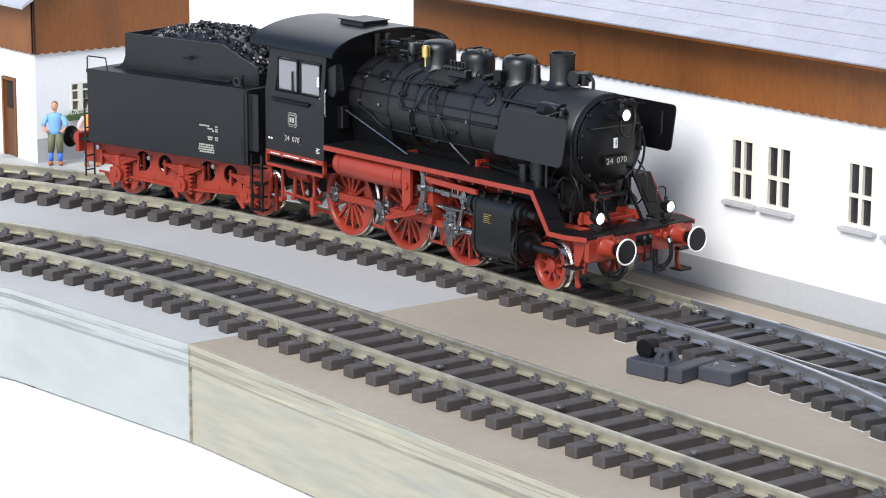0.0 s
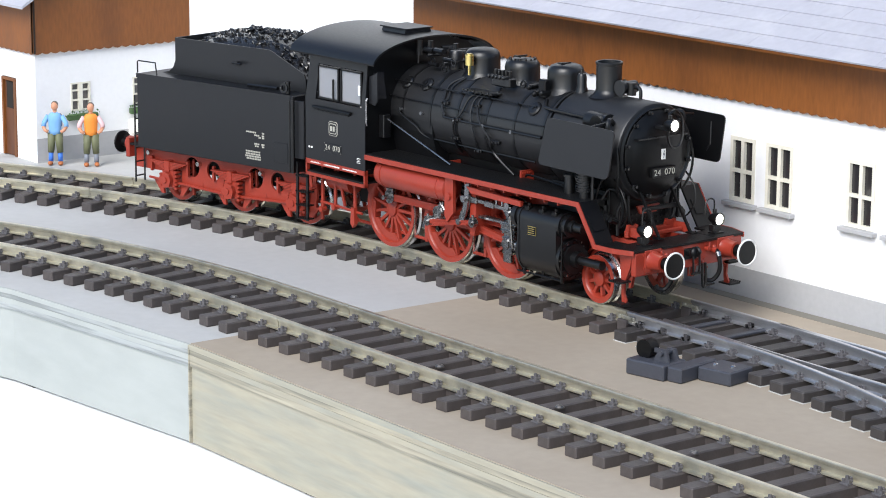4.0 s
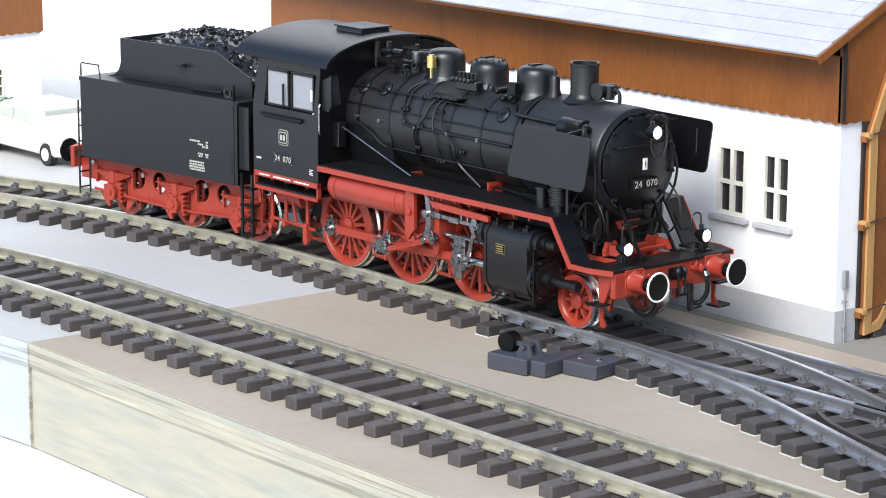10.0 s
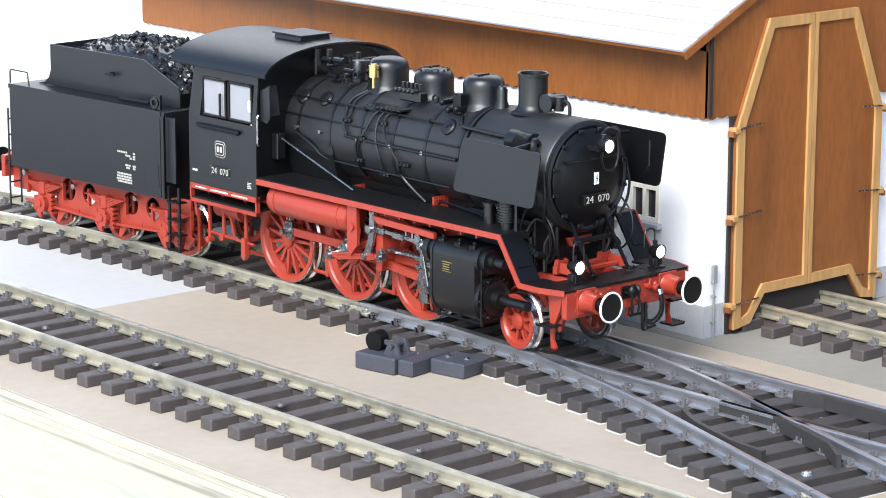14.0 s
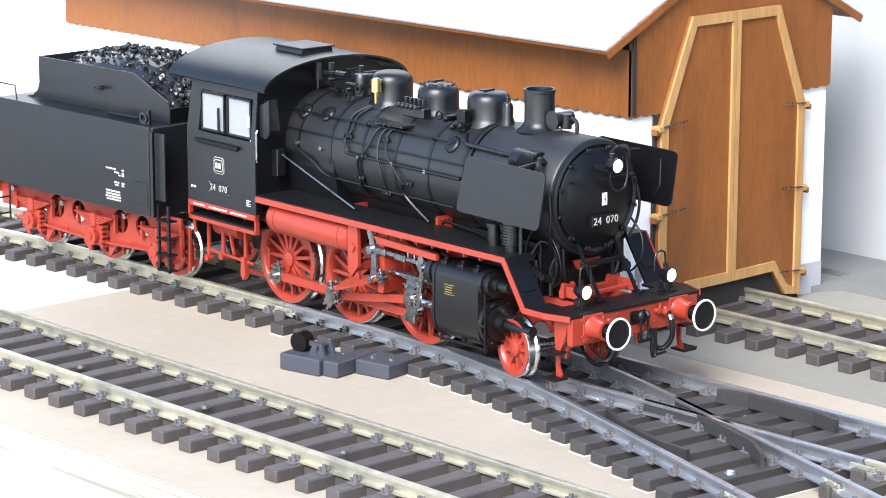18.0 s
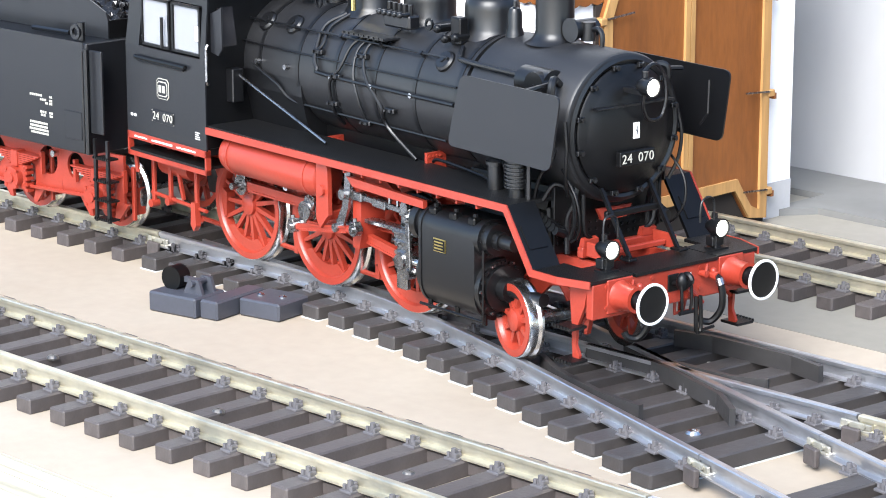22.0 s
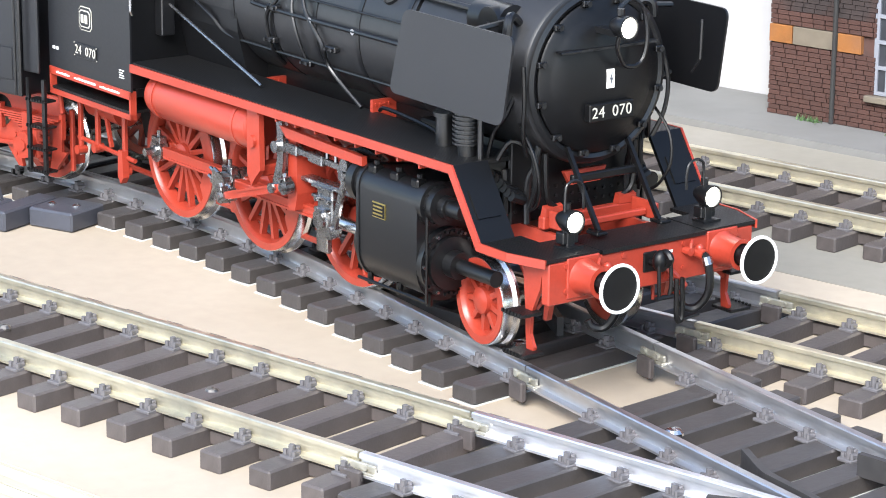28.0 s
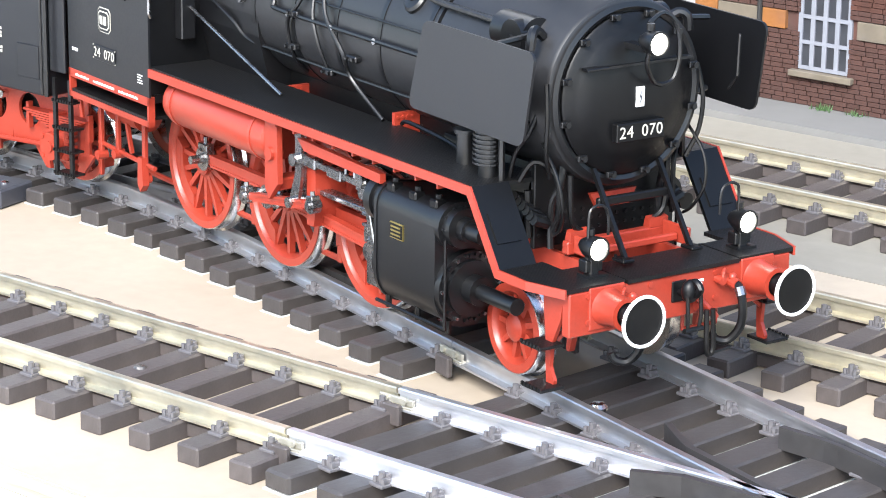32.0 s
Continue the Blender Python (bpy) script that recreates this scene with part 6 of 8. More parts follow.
box(bm, 0.0150, 0.0178, -0.0090, 0.0084, ZB0 - 0.0132, ZB0 - 0.0077, 0.0003)
npl = part("number_plate", bm, BLACKM, engine, "black plate with raised pale digits")
digits("24 070", 0.0049, INKGREY, npl, pose(0.0179, -0.0003, ZB0 - 0.0105, 90, 0, 90))
bm = bmesh.new()
box(bm, 0.0160, 0.0167, -0.0014, 0.0014, ZB0 - 0.0035, ZB0 + 0.0023)
wt = part("warning_plate", bm, WHITEINK, engine, "small white enamel warning plate")
part("warning_mark", prism(bmesh.new(), [(-0.0002, ZB0 - 0.0027), (0.0006, ZB0 - 0.0003), (0.0, ZB0 - 0.0003), (0.0004, ZB0 + 0.0015), (-0.0006, ZB0 - 0.0008), (0.0, ZB0 - 0.0008)], 0.0166, 0.0169, "x"), MOTOR, wt)
# saddle and underside of the smokebox
part("saddle", prism(bmesh.new(), [(-0.024, 0.04), (0.024, 0.04), (0.019, 0.062), (-0.019, 0.062)], -0.05, -0.004, "x"), BLACKM, engine)
part("frame_cover", box(bmesh.new(), -0.19, -0.05, -0.013, 0.013, 0.045, 0.0625), BLACKM, engine)
for x, zt in ((-0.074, 0.0640), (-0.14, 0.0600)):
    cv = bmesh.new()
    box(cv, x, x + 0.0015, -0.0225, 0.0225, 0.050, zt)
    part("frame_stay", cv, RED, engine)
    for sg in (-1, 1):
        for k in range(4):
            part("rivet", cyl(bmesh.new(), (x + 0.0014, sg * (0.0160 + k * 0.0018), zt - 0.0014), (x + 0.0020, sg * (0.0160 + k * 0.0018), zt - 0.0014), 0.0005, 6), RED, engine)
part("firebox", prism(bmesh.new(), [(-0.018, 0.045), (0.018, 0.045), (0.0255, 0.075), (0.0262, ZB0), (-0.0262, ZB0), (-0.0255, 0.075)], -0.192, -0.150, "x"), BLACK, engine)


# the front gear stands this far ahead, the smokebox and the cylinders a little
AHEAD = {"buffer_beam": 0.0050, "buffer": 0.0044, "coupling_hook": 0.0050, "screw_coupling": 0.0050, "hook_cover": 0.0050, "brake_hose": 0.0050, "hose_cock": 0.0050, "hose_clip": 0.0050,
         "step_bracket": 0.0050, "step": 0.0050, "lamp": 0.0055, "hand_hoop": 0.0055, "strut": 0.0045, "front_deck": 0.0050, "guard_iron": 0.0030, "deck_stretcher": 0.0030,
         "smokebox": 0.0045, "smokebox_door": 0.0045, "smokebox_rim": 0.0045, "door_clamp": 0.0045, "door_rail": 0.0045, "number_plate": 0.0045, "warning_plate": 0.0045,
         "lamp_bracket": 0.0045, "lamp_cable": 0.0045, "cylinder_block": 0.0040, "cylinder_cover": 0.0040, "valve_chest": 0.0040, "drain_cock": 0.0040, "maker_plate": 0.0030}
for ob in engine.children:
    kind_of = ob.name.split(".")[0]
    if kind_of in AHEAD:
        ob.location.x += AHEAD[kind_of]
    if kind_of in ("buffer_beam", "coupling_hook", "screw_coupling", "hook_cover", "brake_hose", "hose_cock", "hose_clip", "step_bracket", "step", "lamp", "hand_hoop", "front_deck", "deck_stretcher") and ob is not top_lamp:
        ob.location.z -= 0.0013



def rounded(corners, r, n=5):
    """A plan outline with its corners rounded off."""
    out = []
    for i, c in enumerate(corners):
        a, b = Vector(corners[i - 1]) - Vector(c), Vector(corners[(i + 1) % len(corners)]) - Vector(c)
        p, q = Vector(c) + a.normalized() * r, Vector(c) + b.normalized() * r
        for k in range(n + 1):
            t = k / n
            v = p * (1 - t) ** 2 + Vector(c) * 2 * t * (1 - t) + q * t ** 2
            out.append((v.x, v.y))
    return out


# chimney, domes and fittings on the boiler's top
def upright(x, y=0.0, z=0.0):
    return Matrix.Translation((x, y, z))


part("chimney", lathe(bmesh.new(), [(0.0112, 0.1110), (0.0090, 0.1124), (0.0078, 0.1140), (0.0073, 0.1156), (0.0073, 0.1292), (0.0077, 0.1294), (0.0078, 0.1308), (0.0074, 0.1311), (0.0066, 0.1309), (0.0064, 0.1290), (0.0064, 0.116), (0.0, 0.116)], 40, upright(-0.0243)), BLACK, engine, "black chimney with a thin rim", smooth=True)
for x, r, top in ((-0.0605, 0.0107, 0.1260), (-0.0985, 0.0104, 0.1248), (-0.1345, 0.0106, 0.1268)):
    prof = [(r + 0.0024, 0.1085), (r + 0.0008, 0.1110), (r, 0.1126), (r, top - 0.0062), (r * 0.985, top - 0.0045), (r * 0.93, top - 0.0028), (r * 0.82, top - 0.0014), (r * 0.6, top - 0.0005), (0.0, top)]
    dome = part("dome", lathe(bmesh.new(), prof, 40, upright(x)), BLACK, engine, "glossy black boiler dome", smooth=True)
    if x > -0.1:
        bm = bmesh.new()
        box(bm, x - 0.0028, x + 0.0028, -0.0042, -0.0034, 0.1252, 0.1262)
        box(bm, x + 0.001, x + 0.0018, -0.0050, 0.0022, 0.1255, 0.1265)
        part("dome_catch", bm, BLACK, dome)
    if x == -0.0985:
        for k in range(14):
            a = 2 * math.pi * k / 14
            part("dome_bolt", cyl(bmesh.new(), (x + 0.0076 * math.cos(a), 0.0076 * math.sin(a), top - 0.0016), (x + 0.0076 * math.cos(a), 0.0076 * math.sin(a), top + 0.0000), 0.0006, 6), BLACK, dome)
bm = bmesh.new()
cyl(bm, (-0.1300, -0.0140, 0.112), (-0.1300, -0.0140, 0.1185), 0.0010, 8)
cyl(bm, (-0.1300, -0.0140, 0.1178), (-0.1300, -0.0140, 0.1238), 0.0027, 16)
cyl(bm, (-0.1300, -0.0140, 0.1238), (-0.1300, -0.0140, 0.1246), 0.0018, 12)
part("whistle", bm, BRASS, engine, "small polished brass whistle", smooth=True)
bm = bmesh.new()
lathe(bm, [(0.0042, 0.108), (0.0034, 0.1135), (0.0028, 0.115), (0.0028, 0.1205), (0.0020, 0.1222), (0.0008, 0.1228), (0.0006, 0.125), (0.0, 0.125)], 18, upright(-0.0425, -0.004))
part("bell", bm, BLACK, engine, smooth=True)
bm = bmesh.new()
cyl(bm, (-0.0125, -0.002, 0.1175), (-0.0125, 0.009, 0.1175), 0.0036, 16)
cyl(bm, (-0.0125, -0.003, 0.1175), (-0.0125, -0.002, 0.1175), 0.0045, 16)
cyl(bm, (-0.009, 0.003, 0.1135), (-0.009, 0.003, 0.1205), 0.0028, 12)
tube(bm, [(-0.0065, 0.003, 0.118), (-0.0035, 0.003, 0.1185), (-0.0015, 0.003, 0.1165), (-0.0015, 0.003, 0.112)], 0.0010, 8, 3)
part("preheater_pump", bm, BLACK, engine, smooth=True)
# feed valves and gear beside the middle dome
lub = part("lubricator", box(bmesh.new(), -0.1045, -0.088, -0.0190, -0.0130, 0.1095, 0.1150, 0.0008), BLACK, engine, "black lubricator with a row of valves")
for k in range(5):
    x = -0.103 + k * 0.0032
    part("valve", cyl(cyl(bmesh.new(), (x, -0.0165, 0.1140), (x, -0.0165, 0.1190), 0.0011, 8), (x, -0.0165, 0.1155), (x, -0.0215, 0.1155), 0.0008, 8), BLACK, lub)
    part("valve_knob", ball(bmesh.new(), (x, -0.0218, 0.1155), 0.0013, 8, 6), BLACK, lub, smooth=True)
bm = bmesh.new()
prism(bm, [(-0.1230, -0.0250), (-0.0960, -0.0250), (-0.0960, -0.0165), (-0.1230, -0.0165)], 0.1048, 0.1055, "z")
for k in range(9):
    cyl(bm, (-0.1222 + k * 0.0032, -0.0251, 0.1050), (-0.1222 + k * 0.0032, -0.0251, 0.1059), 0.0006, 6)
part("foot_board", bm, BLACK, engine, "small serrated foot board")
turret = part("steam_turret", lathe(bmesh.new(), [(0.0, 0.111), (0.0045, 0.111), (0.0045, 0.1205), (0.0036, 0.1222), (0.0, 0.1226)], 16, upright(-0.158, -0.001)), BLACK, engine, "black steam turret with pipes and valves before the cab", smooth=True)
random.seed(5)
for k in range(26):
    x, y, z = random.uniform(-0.186, -0.152), random.uniform(-0.012, 0.010), random.uniform(0.1135, 0.1225)
    d = random.choice(((0.004, 0, 0), (0, 0.005, 0), (0, 0, 0.0045)))
    part("valve_pipe", cyl(bmesh.new(), (x - d[0], y - d[1], z - d[2]), (x + d[0], y + d[1], z + d[2]), random.uniform(0.0007, 0.0018), 8), BLACK, turret, smooth=True)
for x, y, z in ((-0.154, -0.0135, 0.1125), (-0.147, -0.0120, 0.1165), (-0.166, -0.0125, 0.1160)):
    part("hand_wheel", lathe(bmesh.new(), [(0.0014, -0.0004), (0.0024, -0.0004), (0.0024, 0.0004), (0.0014, 0.0004), (0.0014, -0.0004)], 14, Matrix.Translation((x, y, z)) @ pose(0, 0, 0, 90)), BLACK, turret)
part("gauge_pipe", tube(bmesh.new(), [(-0.188, -0.006, 0.1115), (-0.188, -0.006, 0.1285)], 0.0006, 6), BLACK, turret)
bm = bmesh.new()
for x, y, z in ((-0.0705, -0.016, 0.1125), (-0.0665, -0.0155, 0.109), (-0.061, -0.0150, 0.110)):
    cyl(bm, (x, y - 0.003, z), (x, y + 0.003, z), 0.0016, 10)
    ball(bm, (x, y - 0.003, z), 0.0018, 8, 6)
box(bm, -0.066, -0.060, -0.0165, -0.0120, 0.107, 0.1175, 0.0006)
lathe(bm, [(0.0016, -0.0004), (0.0024, -0.0004), (0.0024, 0.0004), (0.0016, 0.0004), (0.0016, -0.0004)], 14, Matrix.Translation((-0.078, -0.0170, 0.113)) @ pose(0, 0, 0, 80))
part("feed_valve", bm, BLACKM, engine, smooth=True)


def skin(x, deg, off=0.0009, r=RB, sg=-1):
    """A point on the boiler's side: deg over the horizontal."""
    a = radians(deg)
    return (x, sg * (r + off) * math.cos(a), ZB0 + (r + off) * math.sin(a))


for sg in (-1, 1):
    lines = (
        ([skin(-0.19, 38, 0.0022, RB, sg), skin(-0.06, 38, 0.0022, RB, sg)], 0.0006, BLACK, "handrail"),
        ([skin(-0.19, 18, 0.0015, RB, sg), skin(-0.15, 17, 0.0012, RB, sg), skin(-0.05, 17, 0.0012, RB, sg)], 0.0005, BLACK, "handrail"),
        ([skin(-0.137, 64, 0.001, RB, sg), skin(-0.142, 45, 0.0014, RB, sg), skin(-0.140, 20, 0.0014, RB, sg), skin(-0.137, 8, 0.0014, RB, sg), skin(-0.129, 4, 0.0014, RB, sg), skin(-0.05, 3, 0.0014, RB, sg)], 0.0011, BLACK, "feed_pipe"),
        ([skin(-0.135, 64, 0.001, RB, sg), skin(-0.138, 46, 0.0014, RB, sg), skin(-0.137, 28, 0.0014, RB, sg), skin(-0.140, 22, 0.0014, RB, sg)], 0.0009, BLACK, "sand_pipe"),
        ([skin(-0.115, 45, 0.001, RB, sg), skin(-0.119, 32, 0.0016, RB, sg), skin(-0.122, 12, 0.0016, RB, sg), skin(-0.128, -2, 0.0016, RB, sg), skin(-0.129, -26, 0.0016, RB, sg), skin(-0.130, -45, 0.0005, RB, sg)], 0.0009, BLACK, "sand_pipe"),
        ([skin(-0.111, 45, 0.001, RB, sg), skin(-0.114, 30, 0.0016, RB, sg), skin(-0.113, 10, 0.0016, RB, sg), skin(-0.110, -10, 0.0016, RB, sg), skin(-0.109, -28, 0.0016, RB, sg)], 0.0008, BLACK, "sand_pipe"),
        ([skin(-0.107, 45, 0.001, RB, sg), skin(-0.109, 30, 0.0018, RB, sg), skin(-0.105, 10, 0.0018, RB, sg), skin(-0.095, -12, 0.0018, RB, sg), skin(-0.095, -30, 0.0018, RB, sg), (-0.079, sg * 0.0225, 0.0605)], 0.0009, BLACK, "sand_pipe"),
        ([skin(-0.181, 0, 0.0016, RB, sg), skin(-0.165, -14, 0.0016, RB, sg), skin(-0.158, -26, 0.0016, RB, sg), skin(-0.140, -30, 0.0010, RB, sg), skin(-0.06, -32, 0.0010, RB, sg)], 0.0007, BLACK, "drain_pipe"),
        ([(-0.187, sg * 0.0320, 0.0810), (-0.125, sg * 0.0320, 0.0610)], 0.0007, GUNMETAL, "reversing_rod"),
        ([skin(-0.058, 52, 0.001, RB, sg), skin(-0.054, 42, 0.002, RB, sg), skin(-0.048, 38, 0.003, RB, sg), skin(-0.012, 36, 0.0035, RB, sg)], 0.0013, BLACK, "blower_pipe"),
    )
    for pts, r, mat, nm in lines:
        part(nm, tube(bmesh.new(), pts, r * 0.82, 8, 5 if len(pts) > 2 else 0), mat, engine, smooth=True)
    for x, d in ((-0.124, 5), (-0.128, -20), (-0.110, 26), (-0.110, -33), (-0.138, 22), (-0.090, -14)):
        bm = bmesh.new()
        a = skin(x, d, 0.0012, RB, sg)
        box(bm, a[0] - 0.0030, a[0] + 0.0030, a[1] - 0.0012, a[1] + 0.0012, a[2] - 0.0010, a[2] + 0.0010, 0.0004)
        cyl(bm, (a[0] - 0.0018, a[1] + sg * 0.001, a[2]), (a[0] - 0.0018, a[1] + sg * 0.002, a[2]), 0.0006, 6)
        cyl(bm, (a[0] + 0.0018, a[1] + sg * 0.001, a[2]), (a[0] + 0.0018, a[1] + sg * 0.002, a[2]), 0.0006, 6)
        part("pipe_clip", bm, BLACK, engine)
    for x in (-0.178, -0.158, -0.127, -0.101, -0.076):
        a, b = skin(x, 38, -0.0005, RB, sg), skin(x, 38, 0.0030, RB, sg)
        part("rail_stud", cyl(bmesh.new(), a, b, 0.0009, 8), BLACK, engine)
        a, b = skin(x, 3, -0.0005, RB, sg), skin(x, 3, 0.0022, RB, sg)
        part("rail_stud", cyl(bmesh.new(), a, b, 0.0011, 8), GUNMETAL, engine)
    for x, d in ((-0.180, 40), (-0.162, 42), (-0.0630, 37)):
        c = Vector(skin(x, d, 0.0, RB, sg))
        n = Vector((0, c.y, c.z - ZB0)).normalized()
        q = n.to_track_quat("Z", "Y").to_matrix().to_4x4()
        part("wash_out_plug", lathe(bmesh.new(), [(0.0046, -0.0006), (0.0044, 0.0008), (0.0036, 0.0016), (0.0014, 0.0019), (0.0013, 0.0025), (0.0, 0.0026)], 20, Matrix.Translation(c) @ q), BLACK, engine, "round oval boiler plug", smooth=True)
    # smokebox side fittings
    a = skin(-0.0045, 33, 0.0, RS, sg)
    bm = bmesh.new()
    cyl(bm, (-0.016, a[1] - sg * 0.002, a[2]), (0.0, a[1] - sg * 0.002, a[2]), 0.0058, 20)
    cyl(bm, (-0.0045, a[1], a[2]), (-0.0045, a[1] + sg * 0.0042, a[2]), 0.0052, 20)
    cyl(bm, (-0.0045, a[1], a[2]), (-0.0045, a[1] + sg * 0.0050, a[2]), 0.0009, 8)
    part("steam_elbow", bm, BLACK, engine, smooth=True)
    bm = bmesh.new()
    tube(bm, [skin(0.004, 36, 0.0, RS, sg), skin(0.005, 36, 0.004, RS, sg), skin(0.0065, 32, 0.0055, RS, sg), skin(0.0065, 25, 0.004, RS, sg)], 0.0015, 8, 3)
    part("eye_hook", bm, BLACK, engine, smooth=True)
    # smoke deflector; the lit near side gets lighter paint than the far one
    pl = rounded([(-0.0310, 0.1026), (-0.0382, 0.0752), (0.0194, 0.0744), (0.0240, 0.1020)], 0.0036)
    ob = part("smoke_deflector", prism(bmesh.new(), pl, 0, 0.0008), CABGREY if sg < 0 else BLACK, engine, "dark curved smoke deflector plate, side light put into its paint")
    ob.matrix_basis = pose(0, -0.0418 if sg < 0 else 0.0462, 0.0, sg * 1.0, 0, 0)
    bm = bmesh.new()
    tube(bm, [(0.0035, sg * 0.024, 0.1025), (0.0035, sg * 0.0392, 0.1010)], 0.0009, 6)
    tube(bm, [(0.0035, sg * 0.026, 0.0770), (0.0035, sg * 0.0394, 0.0795)], 0.0009, 6)
    tube(bm, [(0.0185, sg * 0.0388, 0.0985), (0.0185, sg * 0.0384, 0.086), (0.0150, sg * 0.0380, 0.0815)], 0.0005, 6)
    tube(bm, [(0.0, sg * 0.0335, 0.0590), (0.0, sg * 0.0335, 0.0800)], 0.0010, 6)
    part("deflector_bracket", bm, BLACK, engine)
    # pump with cooling ribs beside the smokebox
    px, py = (-0.0065, sg * 0.0335)
    pump = part("air_pump", lathe(bmesh.new(), [(0.0, 0.060), (0.0030, 0.060), (0.0030, 0.0632), (0.0040, 0.0636), (0.0040, 0.0735), (0.0050, 0.0737), (0.0050, 0.0750), (0.0, 0.0752)], 18, upright(px, py)), BLACK, engine, "ribbed black air pump", smooth=True)
    for k in range(7):
        part("cooling_rib", cyl(bmesh.new(), (px, py, 0.0637 + k * 0.0014), (px, py, 0.0643 + k * 0.0014), 0.0047, 18), BLACK, pump)
    for k in range(6):
        a = 2 * math.pi * k / 6
        part("cover_bolt", cyl(bmesh.new(), (px + 0.0040 * math.cos(a), py + 0.0040 * math.sin(a), 0.0745), (px + 0.0040 * math.cos(a), py + 0.0040 * math.sin(a), 0.0762), 0.0006, 6), BLACK, pump)
    part("oil_pump", lathe(bmesh.new(), [(0.0, 0.060), (0.0030, 0.060), (0.0030, 0.0690), (0.0038, 0.0692), (0.0038, 0.0705), (0.0, 0.0707)], 16, upright(px - 0.0155, py - sg * 0.003)), BLACK, engine, smooth=True)
    for pts, r in (([(-0.070, sg * 0.0215, 0.0610), (-0.065, sg * 0.022, 0.0625), (-0.04, sg * 0.024, 0.0615), (-0.028, sg * 0.028, 0.0615)], 0.0007),
                   ([(0.004, sg * 0.030, 0.0600), (0.007, sg * 0.027, 0.066), (0.0105, sg * 0.022, 0.062), (0.0115, sg * 0.021, 0.052), (0.010, sg * 0.022, 0.045)], 0.0008),
                   ([(0.002, sg * 0.0245, 0.042), (0.0018, sg * 0.0248, 0.049), (0.0015, sg * 0.025, 0.056)], 0.0012),
                   ([(0.0125, sg * 0.018, 0.062), (0.0125, sg * 0.017, 0.048), (0.012, sg * 0.012, 0.044)], 0.0009),
                   ([(0.0100, sg * 0.0265, 0.0720), (0.0180, sg * 0.0270, 0.0640), (0.0200, sg * 0.0262, 0.0550), (0.0170, sg * 0.0245, 0.0480), (0.0130, sg * 0.0240, 0.0450)], 0.0005),
                   ([(-0.0010, sg * 0.0300, 0.0590), (0.0020, sg * 0.0300, 0.0680), (0.0060, sg * 0.0285, 0.0740), (0.0080, sg * 0.0270, 0.0800)], 0.0007),
                   ([(0.0130, sg * 0.0275, 0.0900), (0.0150, sg * 0.0285, 0.0800), (0.0140, sg * 0.0280, 0.0700), (0.0120, sg * 0.0250, 0.0620)], 0.0007),
                   ([(-0.012, sg * 0.0300, 0.0610), (-0.018, sg * 0.0300, 0.0700), (-0.022, sg * 0.0290, 0.0740)], 0.0009)):
        part("front_pipe", tube(bmesh.new(), pts, r, 6, 4), BLACKM, engine, smooth=True)
    for k in range(6):
        part("pipe_union", cyl(bmesh.new(), (-0.002 + k * 0.002, sg * 0.0225, 0.052 - k * 0.001), (-0.002 + k * 0.002, sg * 0.0275, 0.054 - k * 0.001), 0.0016, 8), BLACKM, engine)
    # air reservoir under the running board
    bm = bmesh.new()
    mm = Matrix.Translation((0.007, sg * 0.0368, 0.0488)) @ pose(0, 0, 0, 0, 90, 0)
    lathe(bm, [(0.0, -0.1925), (0.004, -0.192), (0.0075, -0.1900), (0.0084, -0.1870), (0.0084, -0.1280), (0.0075, -0.1247), (0.004, -0.1227), (0.0, -0.1223)], 28, mm)
    tank = part("air_reservoir", bm, RED, engine, "red air reservoir", smooth=True)
    for x in (-0.184, -0.131):
        part("tank_strap", lathe(bmesh.new(), [(0.0084, x - 0.0008), (0.0087, x - 0.0008), (0.0087, x + 0.0008), (0.0084, x + 0.0008)], 28, mm), RED, tank)

# ---------- cab ----------
CX0, CX1 = -0.2525, -0.1925
cab = new("cab")
cab.parent = engine
cab.location.x = 0.0035
cab.empty_display_size = 0.01


